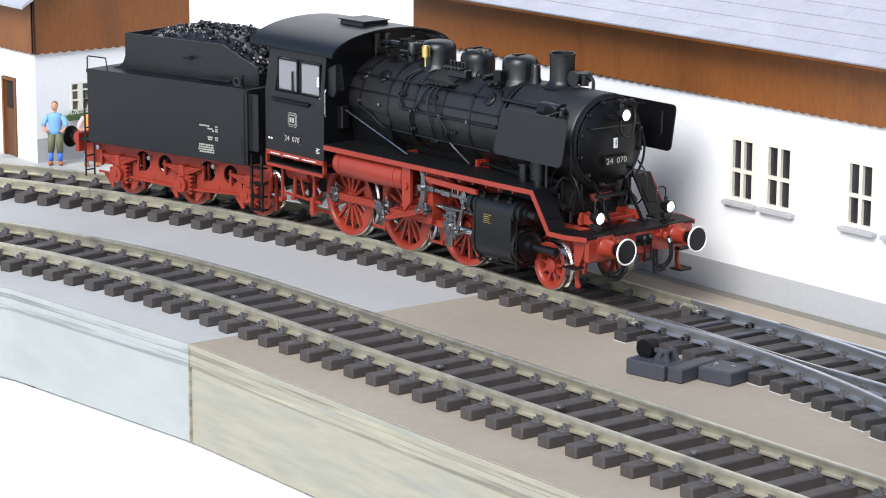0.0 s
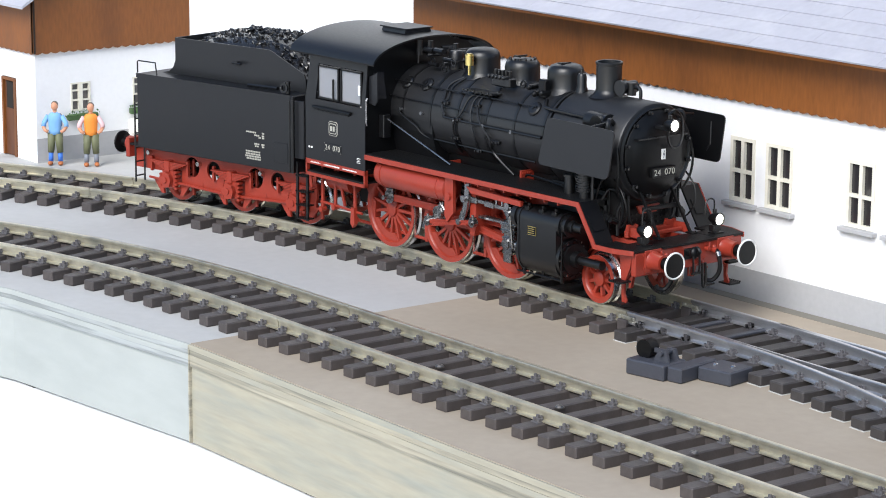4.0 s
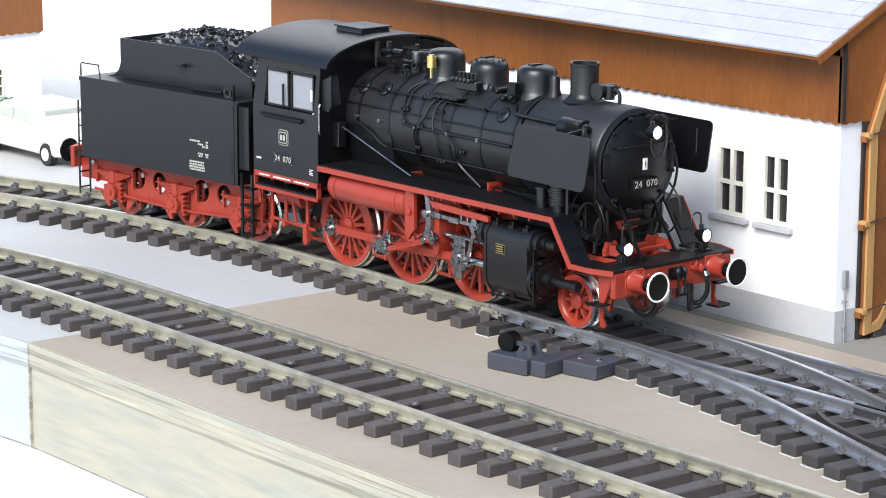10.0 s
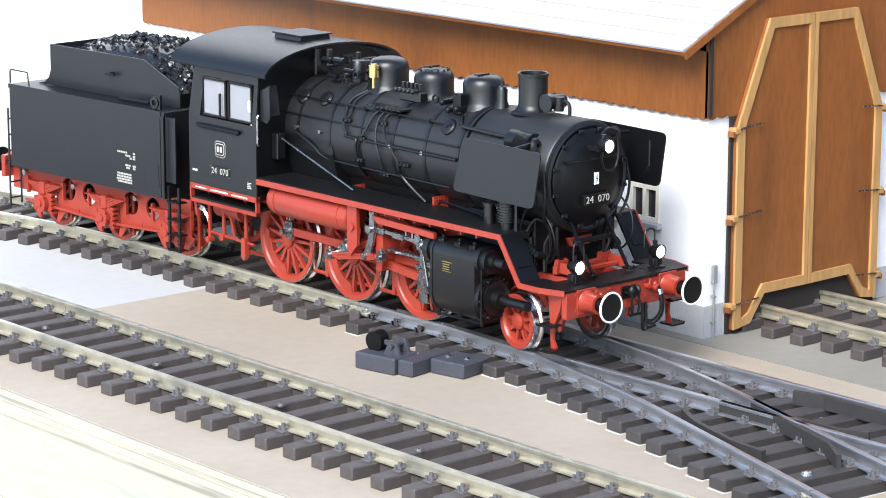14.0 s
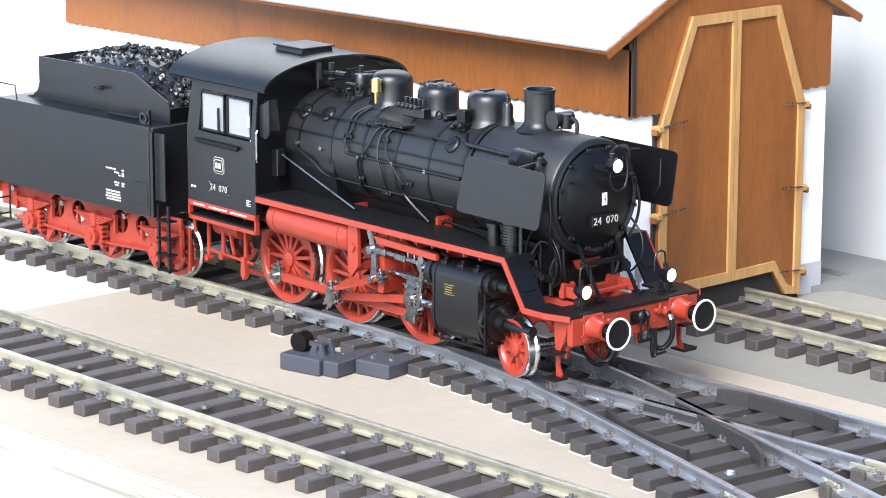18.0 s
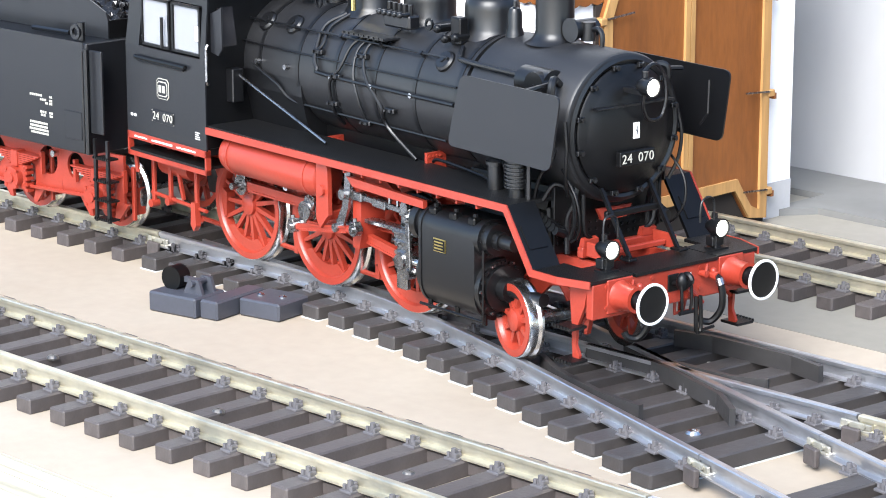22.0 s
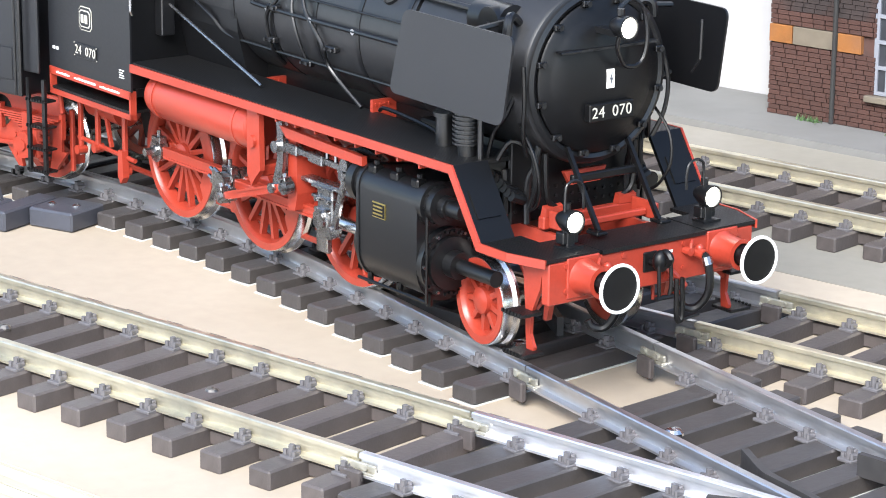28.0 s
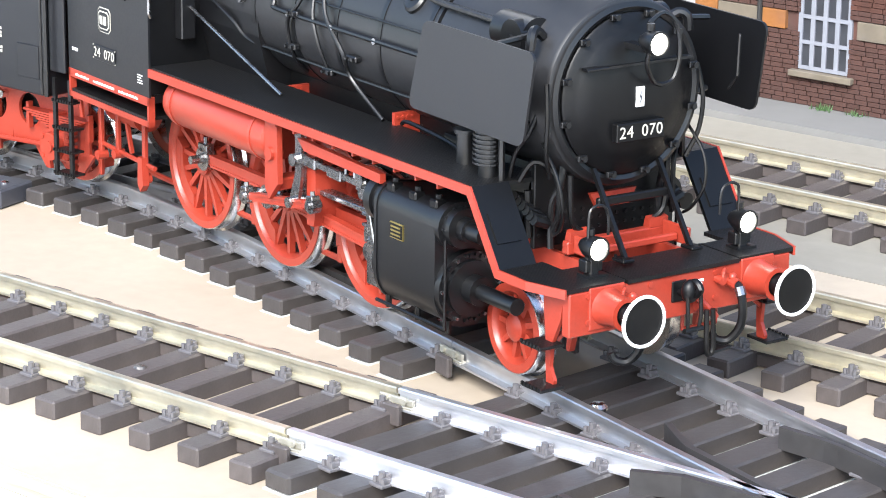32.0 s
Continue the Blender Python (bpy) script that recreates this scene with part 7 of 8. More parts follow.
def cab_side(sg):
    """Side sheet with a window opening; it leans inward over the window sill."""
    bm = bmesh.new()
    x0, x1, wx0, wx1 = CX0, CX1, -0.2422, -0.1960
    zs = [0.0490, 0.0872, 0.1092, 0.1165]
    lean = [0.0462, 0.0462, 0.0445, 0.0440]
    xs = [x0, wx0, wx1, x1]
    rear = [0.0, 0.0, 0.0025, 0.003]
    for t in (0.0, 0.0008):
        for i in range(3):
            for j in range(3):
                if i == 1 and j == 1:
                    continue
                def P(a, b):
                    xx = xs[a] + (rear[b] if a == 0 else rear[b] * 0.7 if a == 1 else 0)
                    return bm.verts.new((xx, sg * (lean[b] - t), zs[b]))
                bm.faces.new((P(i, j), P(i + 1, j), P(i + 1, j + 1), P(i, j + 1)))
    bmesh.ops.remove_doubles(bm, verts=bm.verts, dist=1e-6)
    es = [e for e in bm.edges if e.is_boundary]
    # close the sheet's edges
    by = {}
    for v in bm.verts:
        by.setdefault((round(v.co.x, 6), round(v.co.z, 6)), []).append(v)
    for e in es:
        a, b = e.verts
        if abs(abs(a.co.y)) < 1e-9:
            continue
        pa = [v for v in by[(round(a.co.x, 6), round(a.co.z, 6))] if v is not a]
        pb = [v for v in by[(round(b.co.x, 6), round(b.co.z, 6))] if v is not b]
        if pa and pb and abs(a.co.y) > abs(pa[0].co.y):
            bm.faces.new((a, b, pb[0], pa[0]))
    side = part("cab_side", bm, CABGREY, cab, "dark grey cab side with sliding windows")
    lean_m = Matrix.Identity(4)
    for xa, xb in ((-0.2414, -0.2196), (-0.2180, -0.1967)):
        bm = bmesh.new()
        for (a, b, c, d) in ((xa, xb, 0.0880, 0.0890), (xa, xb, 0.1076, 0.1086), (xa, xa + 0.0013, 0.0880, 0.1086), (xb - 0.0013, xb, 0.0880, 0.1086)):
            box(bm, a + (0.0008 if a < -0.23 else 0), b, sg * 0.0440, sg * 0.0455, c, d)
        fr = part("window_frame", bm, BLACKM, side)
        bm = bmesh.new()
        box(bm, xa + 0.001, xb - 0.001, sg * 0.0444, sg * 0.0447, 0.0886, 0.1080)
        part("pane", bm, GLASSW, fr, "glass window pane with pale reflection in its colour").visible_shadow = False
    bm = bmesh.new()
    tube(bm, [(-0.2232, sg * 0.0468, 0.0885), (-0.2232, sg * 0.0468, 0.1015)], 0.0007, 6)
    part("window_grip", bm, BLACKM, side)
    bm = bmesh.new()
    tube(bm, [(-0.2435, sg * 0.0472, 0.0825), (-0.2055, sg * 0.0472, 0.0825)], 0.0010, 8)
    tube(bm, [(-0.2415, sg * 0.0468, 0.0812), (-0.2075, sg * 0.0468, 0.0812)], 0.0006, 8)
    part("arm_rest", bm, BLACKM, side, smooth=True)
    bm = bmesh.new()
    tube(bm, [(-0.1905, sg * 0.0460, 0.0940), (-0.1902, sg * 0.0470, 0.0925), (-0.1902, sg * 0.0470, 0.0790), (-0.1908, sg * 0.0460, 0.0775)], 0.0006, 6)
    part("handrail", bm, GUNMETAL, side)
    bm = bmesh.new()
    prism(bm, [(-0.1925, 0.0905), (-0.1870, 0.0895), (-0.1845, 0.0925), (-0.1845, 0.1100), (-0.1870, 0.1085), (-0.1925, 0.1065)], sg * 0.0422, sg * 0.0430)
    part("wind_shield", bm, CABGREY, side)
    # plates and lettering
    flip = 0 if sg < 0 else 180
    bm = bmesh.new()
    box(bm, -0.2315, -0.2165, sg * 0.0463, sg * 0.0467, 0.0560, 0.0615, 0.0002)
    pl = part("cab_plate", bm, CABGREY, side, "cab plate with pale digits")
    digits("24 070", 0.0047, INKGREY, pl, pose(-0.2240, sg * 0.0469, 0.0588, 90, 0, flip))
    for dx in (-0.0082, 0.0082):
        for dz in (0.0565, 0.0612):
            part("plate_screw", cyl(bmesh.new(), (-0.2240 + dx, sg * 0.0466, dz), (-0.2240 + dx, sg * 0.0469, dz), 0.0002, 6), INKGREY, pl)
    # emblem as plain shapes: two rounded frames and two blocks
    em = None
    for (w, h, mat, t) in ((0.0092, 0.0088, INKGREY, 0.00012), (0.0086, 0.0082, CABGREY, 0.00024), (0.0076, 0.0064, INKGREY, 0.00036), (0.0067, 0.0055, CABGREY, 0.00048)):
        o = [(-0.2240 + a * w / 2, 0.0710 + b * h / 2) for a, b in ((-1, -0.7), (-0.7, -1), (0.7, -1), (1, -0.7), (1, 0.7), (0.7, 1), (-0.7, 1), (-1, 0.7))]
        q = part("emblem_layer" if em else "emblem", prism(bmesh.new(), o, sg * 0.0463, sg * (0.0464 + t)), mat, em or side, "" if em else "pale rounded railway emblem")
        em = em or q
    for dx in (-0.0013, 0.0014):
        bm = bmesh.new()
        box(bm, -0.2240 + dx - 0.0009, -0.2240 + dx + 0.0009, sg * 0.0464, sg * 0.0471, 0.0695, 0.0725)
        part("emblem_block", bm, INKGREY, em)
    bm = bmesh.new()
    for x, z, w, h in ((-0.2485, 0.0562, 0.0016, 0.0011), (-0.2460, 0.0562, 0.0016, 0.0011), (-0.1985, 0.0560, 0.0034, 0.0003), (-0.1990, 0.0551, 0.0024, 0.0003), (-0.1985, 0.0542, 0.0032, 0.0003), (-0.1985, 0.0533, 0.0034, 0.0003)):
        box(bm, x - w / 2, x + w / 2, sg * 0.0463, sg * 0.0465, z, z + h)
    part("side_mark", bm, WHITEINK, side)
    bm = bmesh.new()
    box(bm, -0.1995, -0.1978, sg * 0.0447, sg * 0.0460, 0.0945, 0.1005)
    part("white_tag", bm, WHITEINK, side)
    # red sill with lettering bars, tread below
    bm = bmesh.new()
    box(bm, CX0, CX1, sg * 0.0440, sg * 0.0464, 0.0462, 0.0492)
    box(bm, CX0, CX1, sg * 0.0440, sg * 0.0464, 0.0388, 0.0408)
    box(bm, CX0, CX0 + 0.0012, sg * 0.0440, sg * 0.0464, 0.0388, 0.0490)
    box(bm, CX1 - 0.0012, CX1, sg * 0.0440, sg * 0.0464, 0.0388, 0.0490)
    sill = part("sill", bm, RED, cab, "red sill under the cab")
    bm = bmesh.new()
    random.seed(3)
    x = -0.2470
    while x < -0.2000:
        w = random.choice((0.0004, 0.0006, 0.0008))
        if not (-0.2375 < x < -0.2345 or -0.2175 < x < -0.2150):
            box(bm, x, x + w, sg * 0.0464, sg * 0.0466, 0.0472, 0.0472 + random.choice((0.0006, 0.0008)))
        x += w + 0.0004
    part("sill_mark", bm, WHITEINK, sill)
    part("cab_step", box(bmesh.new(), CX0 + 0.0015, CX1 - 0.0015, sg * 0.0300, sg * 0.0460, 0.0408, 0.0418), TREAD, cab)


for sg in (-1, 1):
    cab_side(sg)
bm = bmesh.new()
box(bm, CX0, CX1, -0.044, 0.044, 0.0470, 0.0500)
part("cab_floor", bm, BLACKM, cab)
bm = bmesh.new()
front = [(-0.0456, 0.0500), (0.0456, 0.0500), (0.0456, 0.0860), (0.0440, 0.1145), (0.034, 0.1218), (0.018, 0.1262), (0.0, 0.1277), (-0.018, 0.1262), (-0.034, 0.1218), (-0.0440, 0.1145), (-0.0456, 0.0860)]
prism(bm, front, -0.1945, -0.1930, "x")
part("cab_front", bm, BLACKM, cab)
for sg in (-1, 1):
    bm = bmesh.new()
    prism(bm, [(sg * 0.030, 0.092), (sg * 0.040, 0.092), (sg * 0.0395, 0.1085), (sg * 0.032, 0.1085)], -0.1929, -0.1924, "x")
    part("front_window", bm, PANE, cab)
    part("wall_box", box(bmesh.new(), -0.1930, -0.1880, sg * 0.0300, sg * 0.0355, 0.0690, 0.0830, 0.0004), BLACK, cab)
# arched roof with overhang
prof_o = [(0.0478 * math.sin(a), 0.1150 + 0.0142 * (math.cos(a) - math.cos(1.5)) / (1 - math.cos(1.5))) for a in np.linspace(-1.5, 1.5, 25)]
prof_i = [(y * 0.985, z - 0.0010) for y, z in prof_o][::-1]
ob = part("cab_roof", prism(bmesh.new(), prof_o + prof_i, -0.2665, -0.1825, "x"), BLACK, cab, "arched black cab roof", smooth=True)
bm = bmesh.new()
prism(bm, [(-0.011, 0.1265), (0.011, 0.1265), (0.0095, 0.1312), (-0.0095, 0.1312)], -0.222, -0.1995, "x")
box(bm, -0.2235, -0.1980, -0.0108, 0.0108, 0.1312, 0.1320, 0.0002)
part("roof_vent", bm, CABGREY, ob)
for x, y, z in ((-0.238, -0.031, 0.1207), (-0.190, -0.022, 0.1252), (-0.190, 0.022, 0.1252), (-0.238, 0.031, 0.1207)):
    bm = bmesh.new()
    tube(bm, [(x - 0.0018, y, z), (x - 0.0014, y, z + 0.0018), (x + 0.0014, y, z + 0.0018), (x + 0.0018, y, z)], 0.0005, 6)
    part("lifting_eye", bm, BLACK, ob)
part("backhead", box(bmesh.new(), -0.1980, -0.1946, -0.022, 0.022, 0.052, 0.105, 0.003), BLACKM, cab)
for sg in (-1, 1):
    # steps under the cab
    bm = bmesh.new()
    tube(bm, [(-0.2500, sg * 0.042, 0.040), (-0.2500, sg * 0.041, 0.030)], 0.0010, 6)
    part("step_stay", bm, RED, engine)

# ---------- tender ----------
def plate_hole(bm, x0, x1, z0, z1, cx, cz, r, y0, y1, n=20):
    """A flat plate in the x-z plane with one round hole, with thickness."""
    ring = []
    for k in range(n):
        a = 2 * math.pi * k / n + 0.0001
        c, s = math.cos(a), math.sin(a)
        t = min(((x1 - cx) / c if c > 0 else (x0 - cx) / c), ((z1 - cz) / s if s > 0 else (z0 - cz) / s))
        ring.append(((cx + r * c, cz + r * s), (cx + t * c, cz + t * s)))
    vs = [[bm.verts.new((q[0], y, q[1])) for q in pair for y in (y0, y1)] for pair in ring]
    for a, b in zip(vs, vs[1:] + vs[:1]):
        bm.faces.new((a[0], b[0], b[2], a[2]))
        bm.faces.new((a[1], a[3], b[3], b[1]))
        bm.faces.new((a[0], a[1], b[1], b[0]))
        bm.faces.new((a[2], b[2], b[3], a[3]))


tender = thing("tender", "black tender heaped with coal on a red frame", "tender")
t_wheels = [wheel("tender_wheels", TR, 10, False, tender) for _ in range(3)]
TAX = (-0.2790, -0.3373, -0.3956)
TX0, TX1 = -0.4150, -0.2725
XBEAM = -0.4300
bm = bmesh.new()
box(bm, TX0, TX1, -0.0465, 0.0465, 0.0362, 0.0852, 0.0006)
tb = part("tank", bm, CABGREY, tender, "dark grey tender tank")
for sg in (-1, 1):
    part("tank_bead", box(bmesh.new(), TX0, TX1 - 0.002, sg * 0.0466, sg * 0.0469, 0.0828, 0.0855), CABGREY, tb)
    part("tank_cover", box(bmesh.new(), -0.2890, -0.2770, sg * 0.0465, sg * 0.0468, 0.0420, 0.0545, 0.0002), CABGREY, tb)
bunk = [(-0.4050, 0.0854), (-0.3985, 0.0868), (-0.3945, 0.0900), (-0.3925, 0.0945), (-0.3925, 0.1095), (-0.3060, 0.1095), (-0.2760, 0.0970), (-0.2745, 0.0935), (-0.2745, 0.0854)]
for sg in (-1, 1):
    part("bunker_side", prism(bmesh.new(), bunk, sg * 0.0318, sg * 0.0326), CABGREY, tender, "dark grey bunker side")
    bm = bmesh.new()
    cyl(bm, (-0.333, sg * 0.0326, 0.0985), (-0.333, sg * 0.036, 0.0985), 0.0012, 8)
    tube(bm, [(-0.337, sg * 0.0355, 0.0985), (-0.329, sg * 0.0355, 0.0985)], 0.0007, 6)
    part("bunker_hook", bm, BLACK, tender)
    bm = bmesh.new()
    tube(bm, [(-0.318, sg * 0.040, 0.0868), (-0.292, sg * 0.040, 0.0872)], 0.0012, 6)
    cyl(bm, (-0.2800, sg * 0.043, 0.0855), (-0.2800, sg * 0.043, 0.0935), 0.0016, 10)
    lathe(bm, [(0.0018, -0.0006), (0.0034, -0.0006), (0.0034, 0.0006), (0.0018, 0.0006), (0.0018, -0.0006)], 16, Matrix.Translation((-0.2820, sg * 0.0445, 0.0892)) @ pose(0, 0, 0, 90))
    part("tank_filler_gear", bm, BLACK, tender)
    bm = bmesh.new()
    box(bm, -0.2724, -0.2640, sg * 0.0440, sg * 0.0455, 0.0460, 0.0825, 0.0004)
    part("front_wing", bm, CABGREY, tender)
    bm = bmesh.new()
    tube(bm, [(-0.2715, sg * 0.0478, 0.0370), (-0.2715, sg * 0.0478, 0.0830)], 0.0009, 6)
    tube(bm, [(-0.2745, sg * 0.0475, 0.0370), (-0.2745, sg * 0.0475, 0.0820)], 0.0005, 6)
    part("handrail", bm, BLACK, tender)
    # data marks
    bm = bmesh.new()
    for x, z, w in ((-0.3105, 0.0560, 0.0090), (-0.3000, 0.0560, 0.0022), (-0.3055, 0.0543, 0.0046), (-0.3000, 0.0543, 0.0022), (-0.3030, 0.0530, 0.0020), (-0.3000, 0.0530, 0.0022),
                    (-0.3055, 0.0488, 0.0048), (-0.3000, 0.0488, 0.0030), (-0.3055, 0.0474, 0.0036), (-0.3000, 0.0474, 0.0024),
                    (-0.3090, 0.0436, 0.0130), (-0.3090, 0.0420, 0.0130), (-0.3090, 0.0405, 0.0140), (-0.3085, 0.0390, 0.0130)):
        n = max(2, int(w / 0.0014))
        for k in range(n):
            box(bm, x + 0.0015 - w / 2 + k * w / n, x + 0.0015 - w / 2 + (k + 0.7) * w / n, sg * 0.0465, sg * 0.0467, z + 0.002, z + 0.0030)
    part("data_mark", bm, INKGREY, tb)
    # frame plate: a bay with a hole between the axles, horn plates at the axles
    bm = bmesh.new()
    bays = [(XBEAM, TAX[2] - 0.0095), (TAX[2] + 0.0095, TAX[1] - 0.0095), (TAX[1] + 0.0095, TAX[0] - 0.0095), (TAX[0] + 0.0095, TX1 + 0.008)]
    for k, (a, b) in enumerate(bays):
        if k in (1, 2):
            plate_hole(bm, a, (a + b) / 2, 0.0125, 0.0352, a + 0.0098, 0.0258, 0.0066, sg * 0.0330, sg * 0.0343)
            plate_hole(bm, (a + b) / 2, b, 0.0125, 0.0352, b - 0.0095, 0.0258, 0.0062, sg * 0.0330, sg * 0.0343)
        else:
            box(bm, a, b, sg * 0.0330, sg * 0.0343, 0.0135 if k else 0.0200, 0.0352)
    for x in TAX:
        box(bm, x - 0.0095, x + 0.0095, sg * 0.0330, sg * 0.0343, 0.0225, 0.0352)
        prism(bm, [(x - 0.0175, 0.0140), (x - 0.0095, 0.0140), (x - 0.0075, 0.0050), (x - 0.0100, 0.0050)], sg * 0.0329, sg * 0.0344)
        prism(bm, [(x + 0.0175, 0.0140), (x + 0.0095, 0.0140), (x + 0.0075, 0.0050), (x + 0.0100, 0.0050)], sg * 0.0329, sg * 0.0344)
    part("tender_frame", bm, RED, tender, "red tender frame with round openings")
    for x in TAX:
        bm = bmesh.new()
        box(bm, x - 0.0060, x + 0.0060, sg * 0.0335, sg * 0.0383, 0.0100, 0.0225, 0.0010)
        cyl(bm, (x, sg * 0.0375, 0.0158), (x, sg * 0.0413, 0.0158), 0.0052, 18)
        cyl(bm, (x, sg * 0.0405, 0.0158), (x, sg * 0.0421, 0.0158), 0.0022, 10)
        for dx in (-0.0036, 0.0036):
            for dz in (-0.0036, 0.0036):
                cyl(bm, (x + dx, sg * 0.0405, 0.0158 + dz), (x + dx, sg * 0.0417, 0.0158 + dz), 0.0010, 6)
        part("axle_box", bm, RED, tender, smooth=True)
        bm = bmesh.new()
        for k in range(6):
            w = 0.0175 - k * 0.0024
            box(bm, x - w, x + w, sg * 0.0347, sg * 0.0387, 0.0268 - k * 0.0009, 0.0275 - k * 0.0009)
        box(bm, x - 0.0022, x + 0.0022, sg * 0.0343, sg * 0.0395, 0.0208, 0.0285, 0.0004)
        for dx in (-0.0170, 0.0170):
            box(bm, x + dx - 0.0008, x + dx + 0.0008, sg * 0.0350, sg * 0.0370, 0.0195, 0.0295)
        part("leaf_spring", bm, RED, tender)
        bm = bmesh.new()
        for k in range(5):
            box(bm, x + 0.0062, x + 0.0085, sg * 0.0347, sg * 0.0385, 0.0098 + k * 0.0027, 0.0112 + k * 0.0027)
        part("box_guide", bm, RED, tender)
    buffer(tender, XBEAM - 0.0035, sg * 0.0274, 0.0333, -1)
    for x, z in ((TAX[1] + 0.0260, 0.0300), (TAX[2] + 0.0270, 0.0290), (TAX[2] - 0.0200, 0.0310)):
        part("frame_bolt", cyl(bmesh.new(), (x, sg * 0.0343, z), (x, sg * 0.0372, z), 0.0016, 10), STEEL, tender, "bright turned bolt")
    part("brake_rod", tube(bmesh.new(), [(TX0, sg * 0.0362, 0.0150), (TAX[1], sg * 0.0362, 0.0120), (TX1, sg * 0.0362, 0.0150)], 0.0009, 6), RED, tender)
    for x in TAX:
        bm = bmesh.new()
        box(bm, x + 0.0150, x + 0.0168, sg * 0.0290, sg * 0.0308, 0.0060, 0.0300, 0.0003)
        prism(bm, [(x + 0.0150, 0.0080), (x + 0.0128, 0.0090), (x + 0.0128, 0.0190), (x + 0.0150, 0.0200)], sg * 0.0230, sg * 0.0280)
        part("brake_hanger", bm, RED, tender)
    # ladder at the back
    bm = bmesh.new()
    for y in (0.0440, 0.0360):
        tube(bm, [(TX0 - 0.005, sg * y, 0.012), (TX0 - 0.005, sg * y, 0.0700)], 0.0006, 6)
    for k in range(6):
        tube(bm, [(TX0 - 0.005, sg * 0.036, 0.016 + k * 0.0095), (TX0 - 0.005, sg * 0.044, 0.016 + k * 0.0095)], 0.0005, 6)
    tube(bm, [(TX0 - 0.001, sg * 0.0445, 0.0853), (TX0 - 0.001, sg * 0.0445, 0.0925), (TX0 + 0.0005, sg * 0.0450, 0.0935), (TX0 + 0.0165, sg * 0.0450, 0.0935), (TX0 + 0.018, sg * 0.0450, 0.0853)], 0.0005, 6)
    part("rear_ladder", bm, BLACK, tender)
    # steps before the tank
    lad = bmesh.new()
    for x in (-0.2700, -0.2615):
        box(lad, x - 0.0008, x + 0.0008, sg * 0.0446, sg * 0.0458, 0.0075, 0.0440)
    part("ladder_rail", lad, BLACK, tender)
    for z in (0.0080, 0.0165, 0.0250, 0.0350):
        bm = bmesh.new()
        box(bm, -0.2710, -0.2605, sg * 0.0400, sg * 0.0462, z, z + 0.0008, 0.0002)
        for k in range(7):
            box(bm, -0.2706 + k * 0.0015, -0.2699 + k * 0.0015, sg * 0.0460, sg * 0.0466, z + 0.0004, z + 0.0014)
        part("ladder_step", bm, TREAD, tender)
part("bunker_end", box(bmesh.new(), -0.3925, -0.3917, -0.0318, 0.0318, 0.0854, 0.1095), CABGREY, tender)
part("bunker_front", box(bmesh.new(), -0.2753, -0.2745, -0.0318, 0.0318, 0.0854, 0.0935), BLACKM, tender)
part("rear_beam", box(bmesh.new(), XBEAM - 0.0035, XBEAM, -0.0405, 0.0405, 0.0268, 0.0397, 0.0004), RED, tender)
part("rear_platform", box(bmesh.new(), XBEAM, TX0, -0.0400, 0.0400, 0.0352, 0.0364), TREAD, tender)
part("under_frame", box(bmesh.new(), TX0 + 0.004, TX1, -0.0160, 0.0160, 0.0180, 0.0345), BLACKM, tender)
# the coal: a heap of broken lumps over a solid bed
bed = bmesh.new()
NX, NY = 24, 10
grid = [[bed.verts.new((-0.3915 + 0.1090 * i / NX, -0.0312 + 0.0624 * j / NY,
                        0.0980 + 0.0165 * math.sin(math.pi * min(1, max(0, (j / NY)))) ** 0.8 * math.sin(math.pi * min(1, (i + 2) / (NX + 3))) ** 0.5 - (0.014 * max(0, (i - 18) / 6)) )) for j in range(NY + 1)] for i in range(NX + 1)]
for i in range(NX):
    for j in range(NY):
        bed.faces.new((grid[i][j], grid[i + 1][j], grid[i + 1][j + 1], grid[i][j + 1]))
heights = [[v.co.z for v in row] for row in grid]
part("coal_bed", bed, COAL, tender)
random.seed(11)
lump = bmesh.new()
for k in range(950):
    u, v = random.random(), random.random()
    i, j = int(u * NX * 0.999), int(v * NY * 0.999)
    x, y, z = -0.3915 + 0.1090 * u, -0.0308 + 0.0616 * v, heights[i][j]
    r = random.uniform(0.0009, 0.0024)
    q = bmesh.ops.create_icosphere(lump, subdivisions=1, radius=r, matrix=Matrix.Translation((x, y, z + random.uniform(0, 0.002))) @ Euler((random.random() * 6, random.random() * 6, 0)).to_matrix().to_4x4() @ Matrix.Diagonal((1, random.uniform(0.5, 0.9), random.uniform(0.4, 0.8), 1)))
    for w in q["verts"]:
        w.co += Vector((random.uniform(-1, 1), random.uniform(-1, 1), random.uniform(-1, 1))) * r * 0.25
tagged(part("coal_load", lump, COAL, tender, "heap of shiny black coal lumps"), kind="stuff")

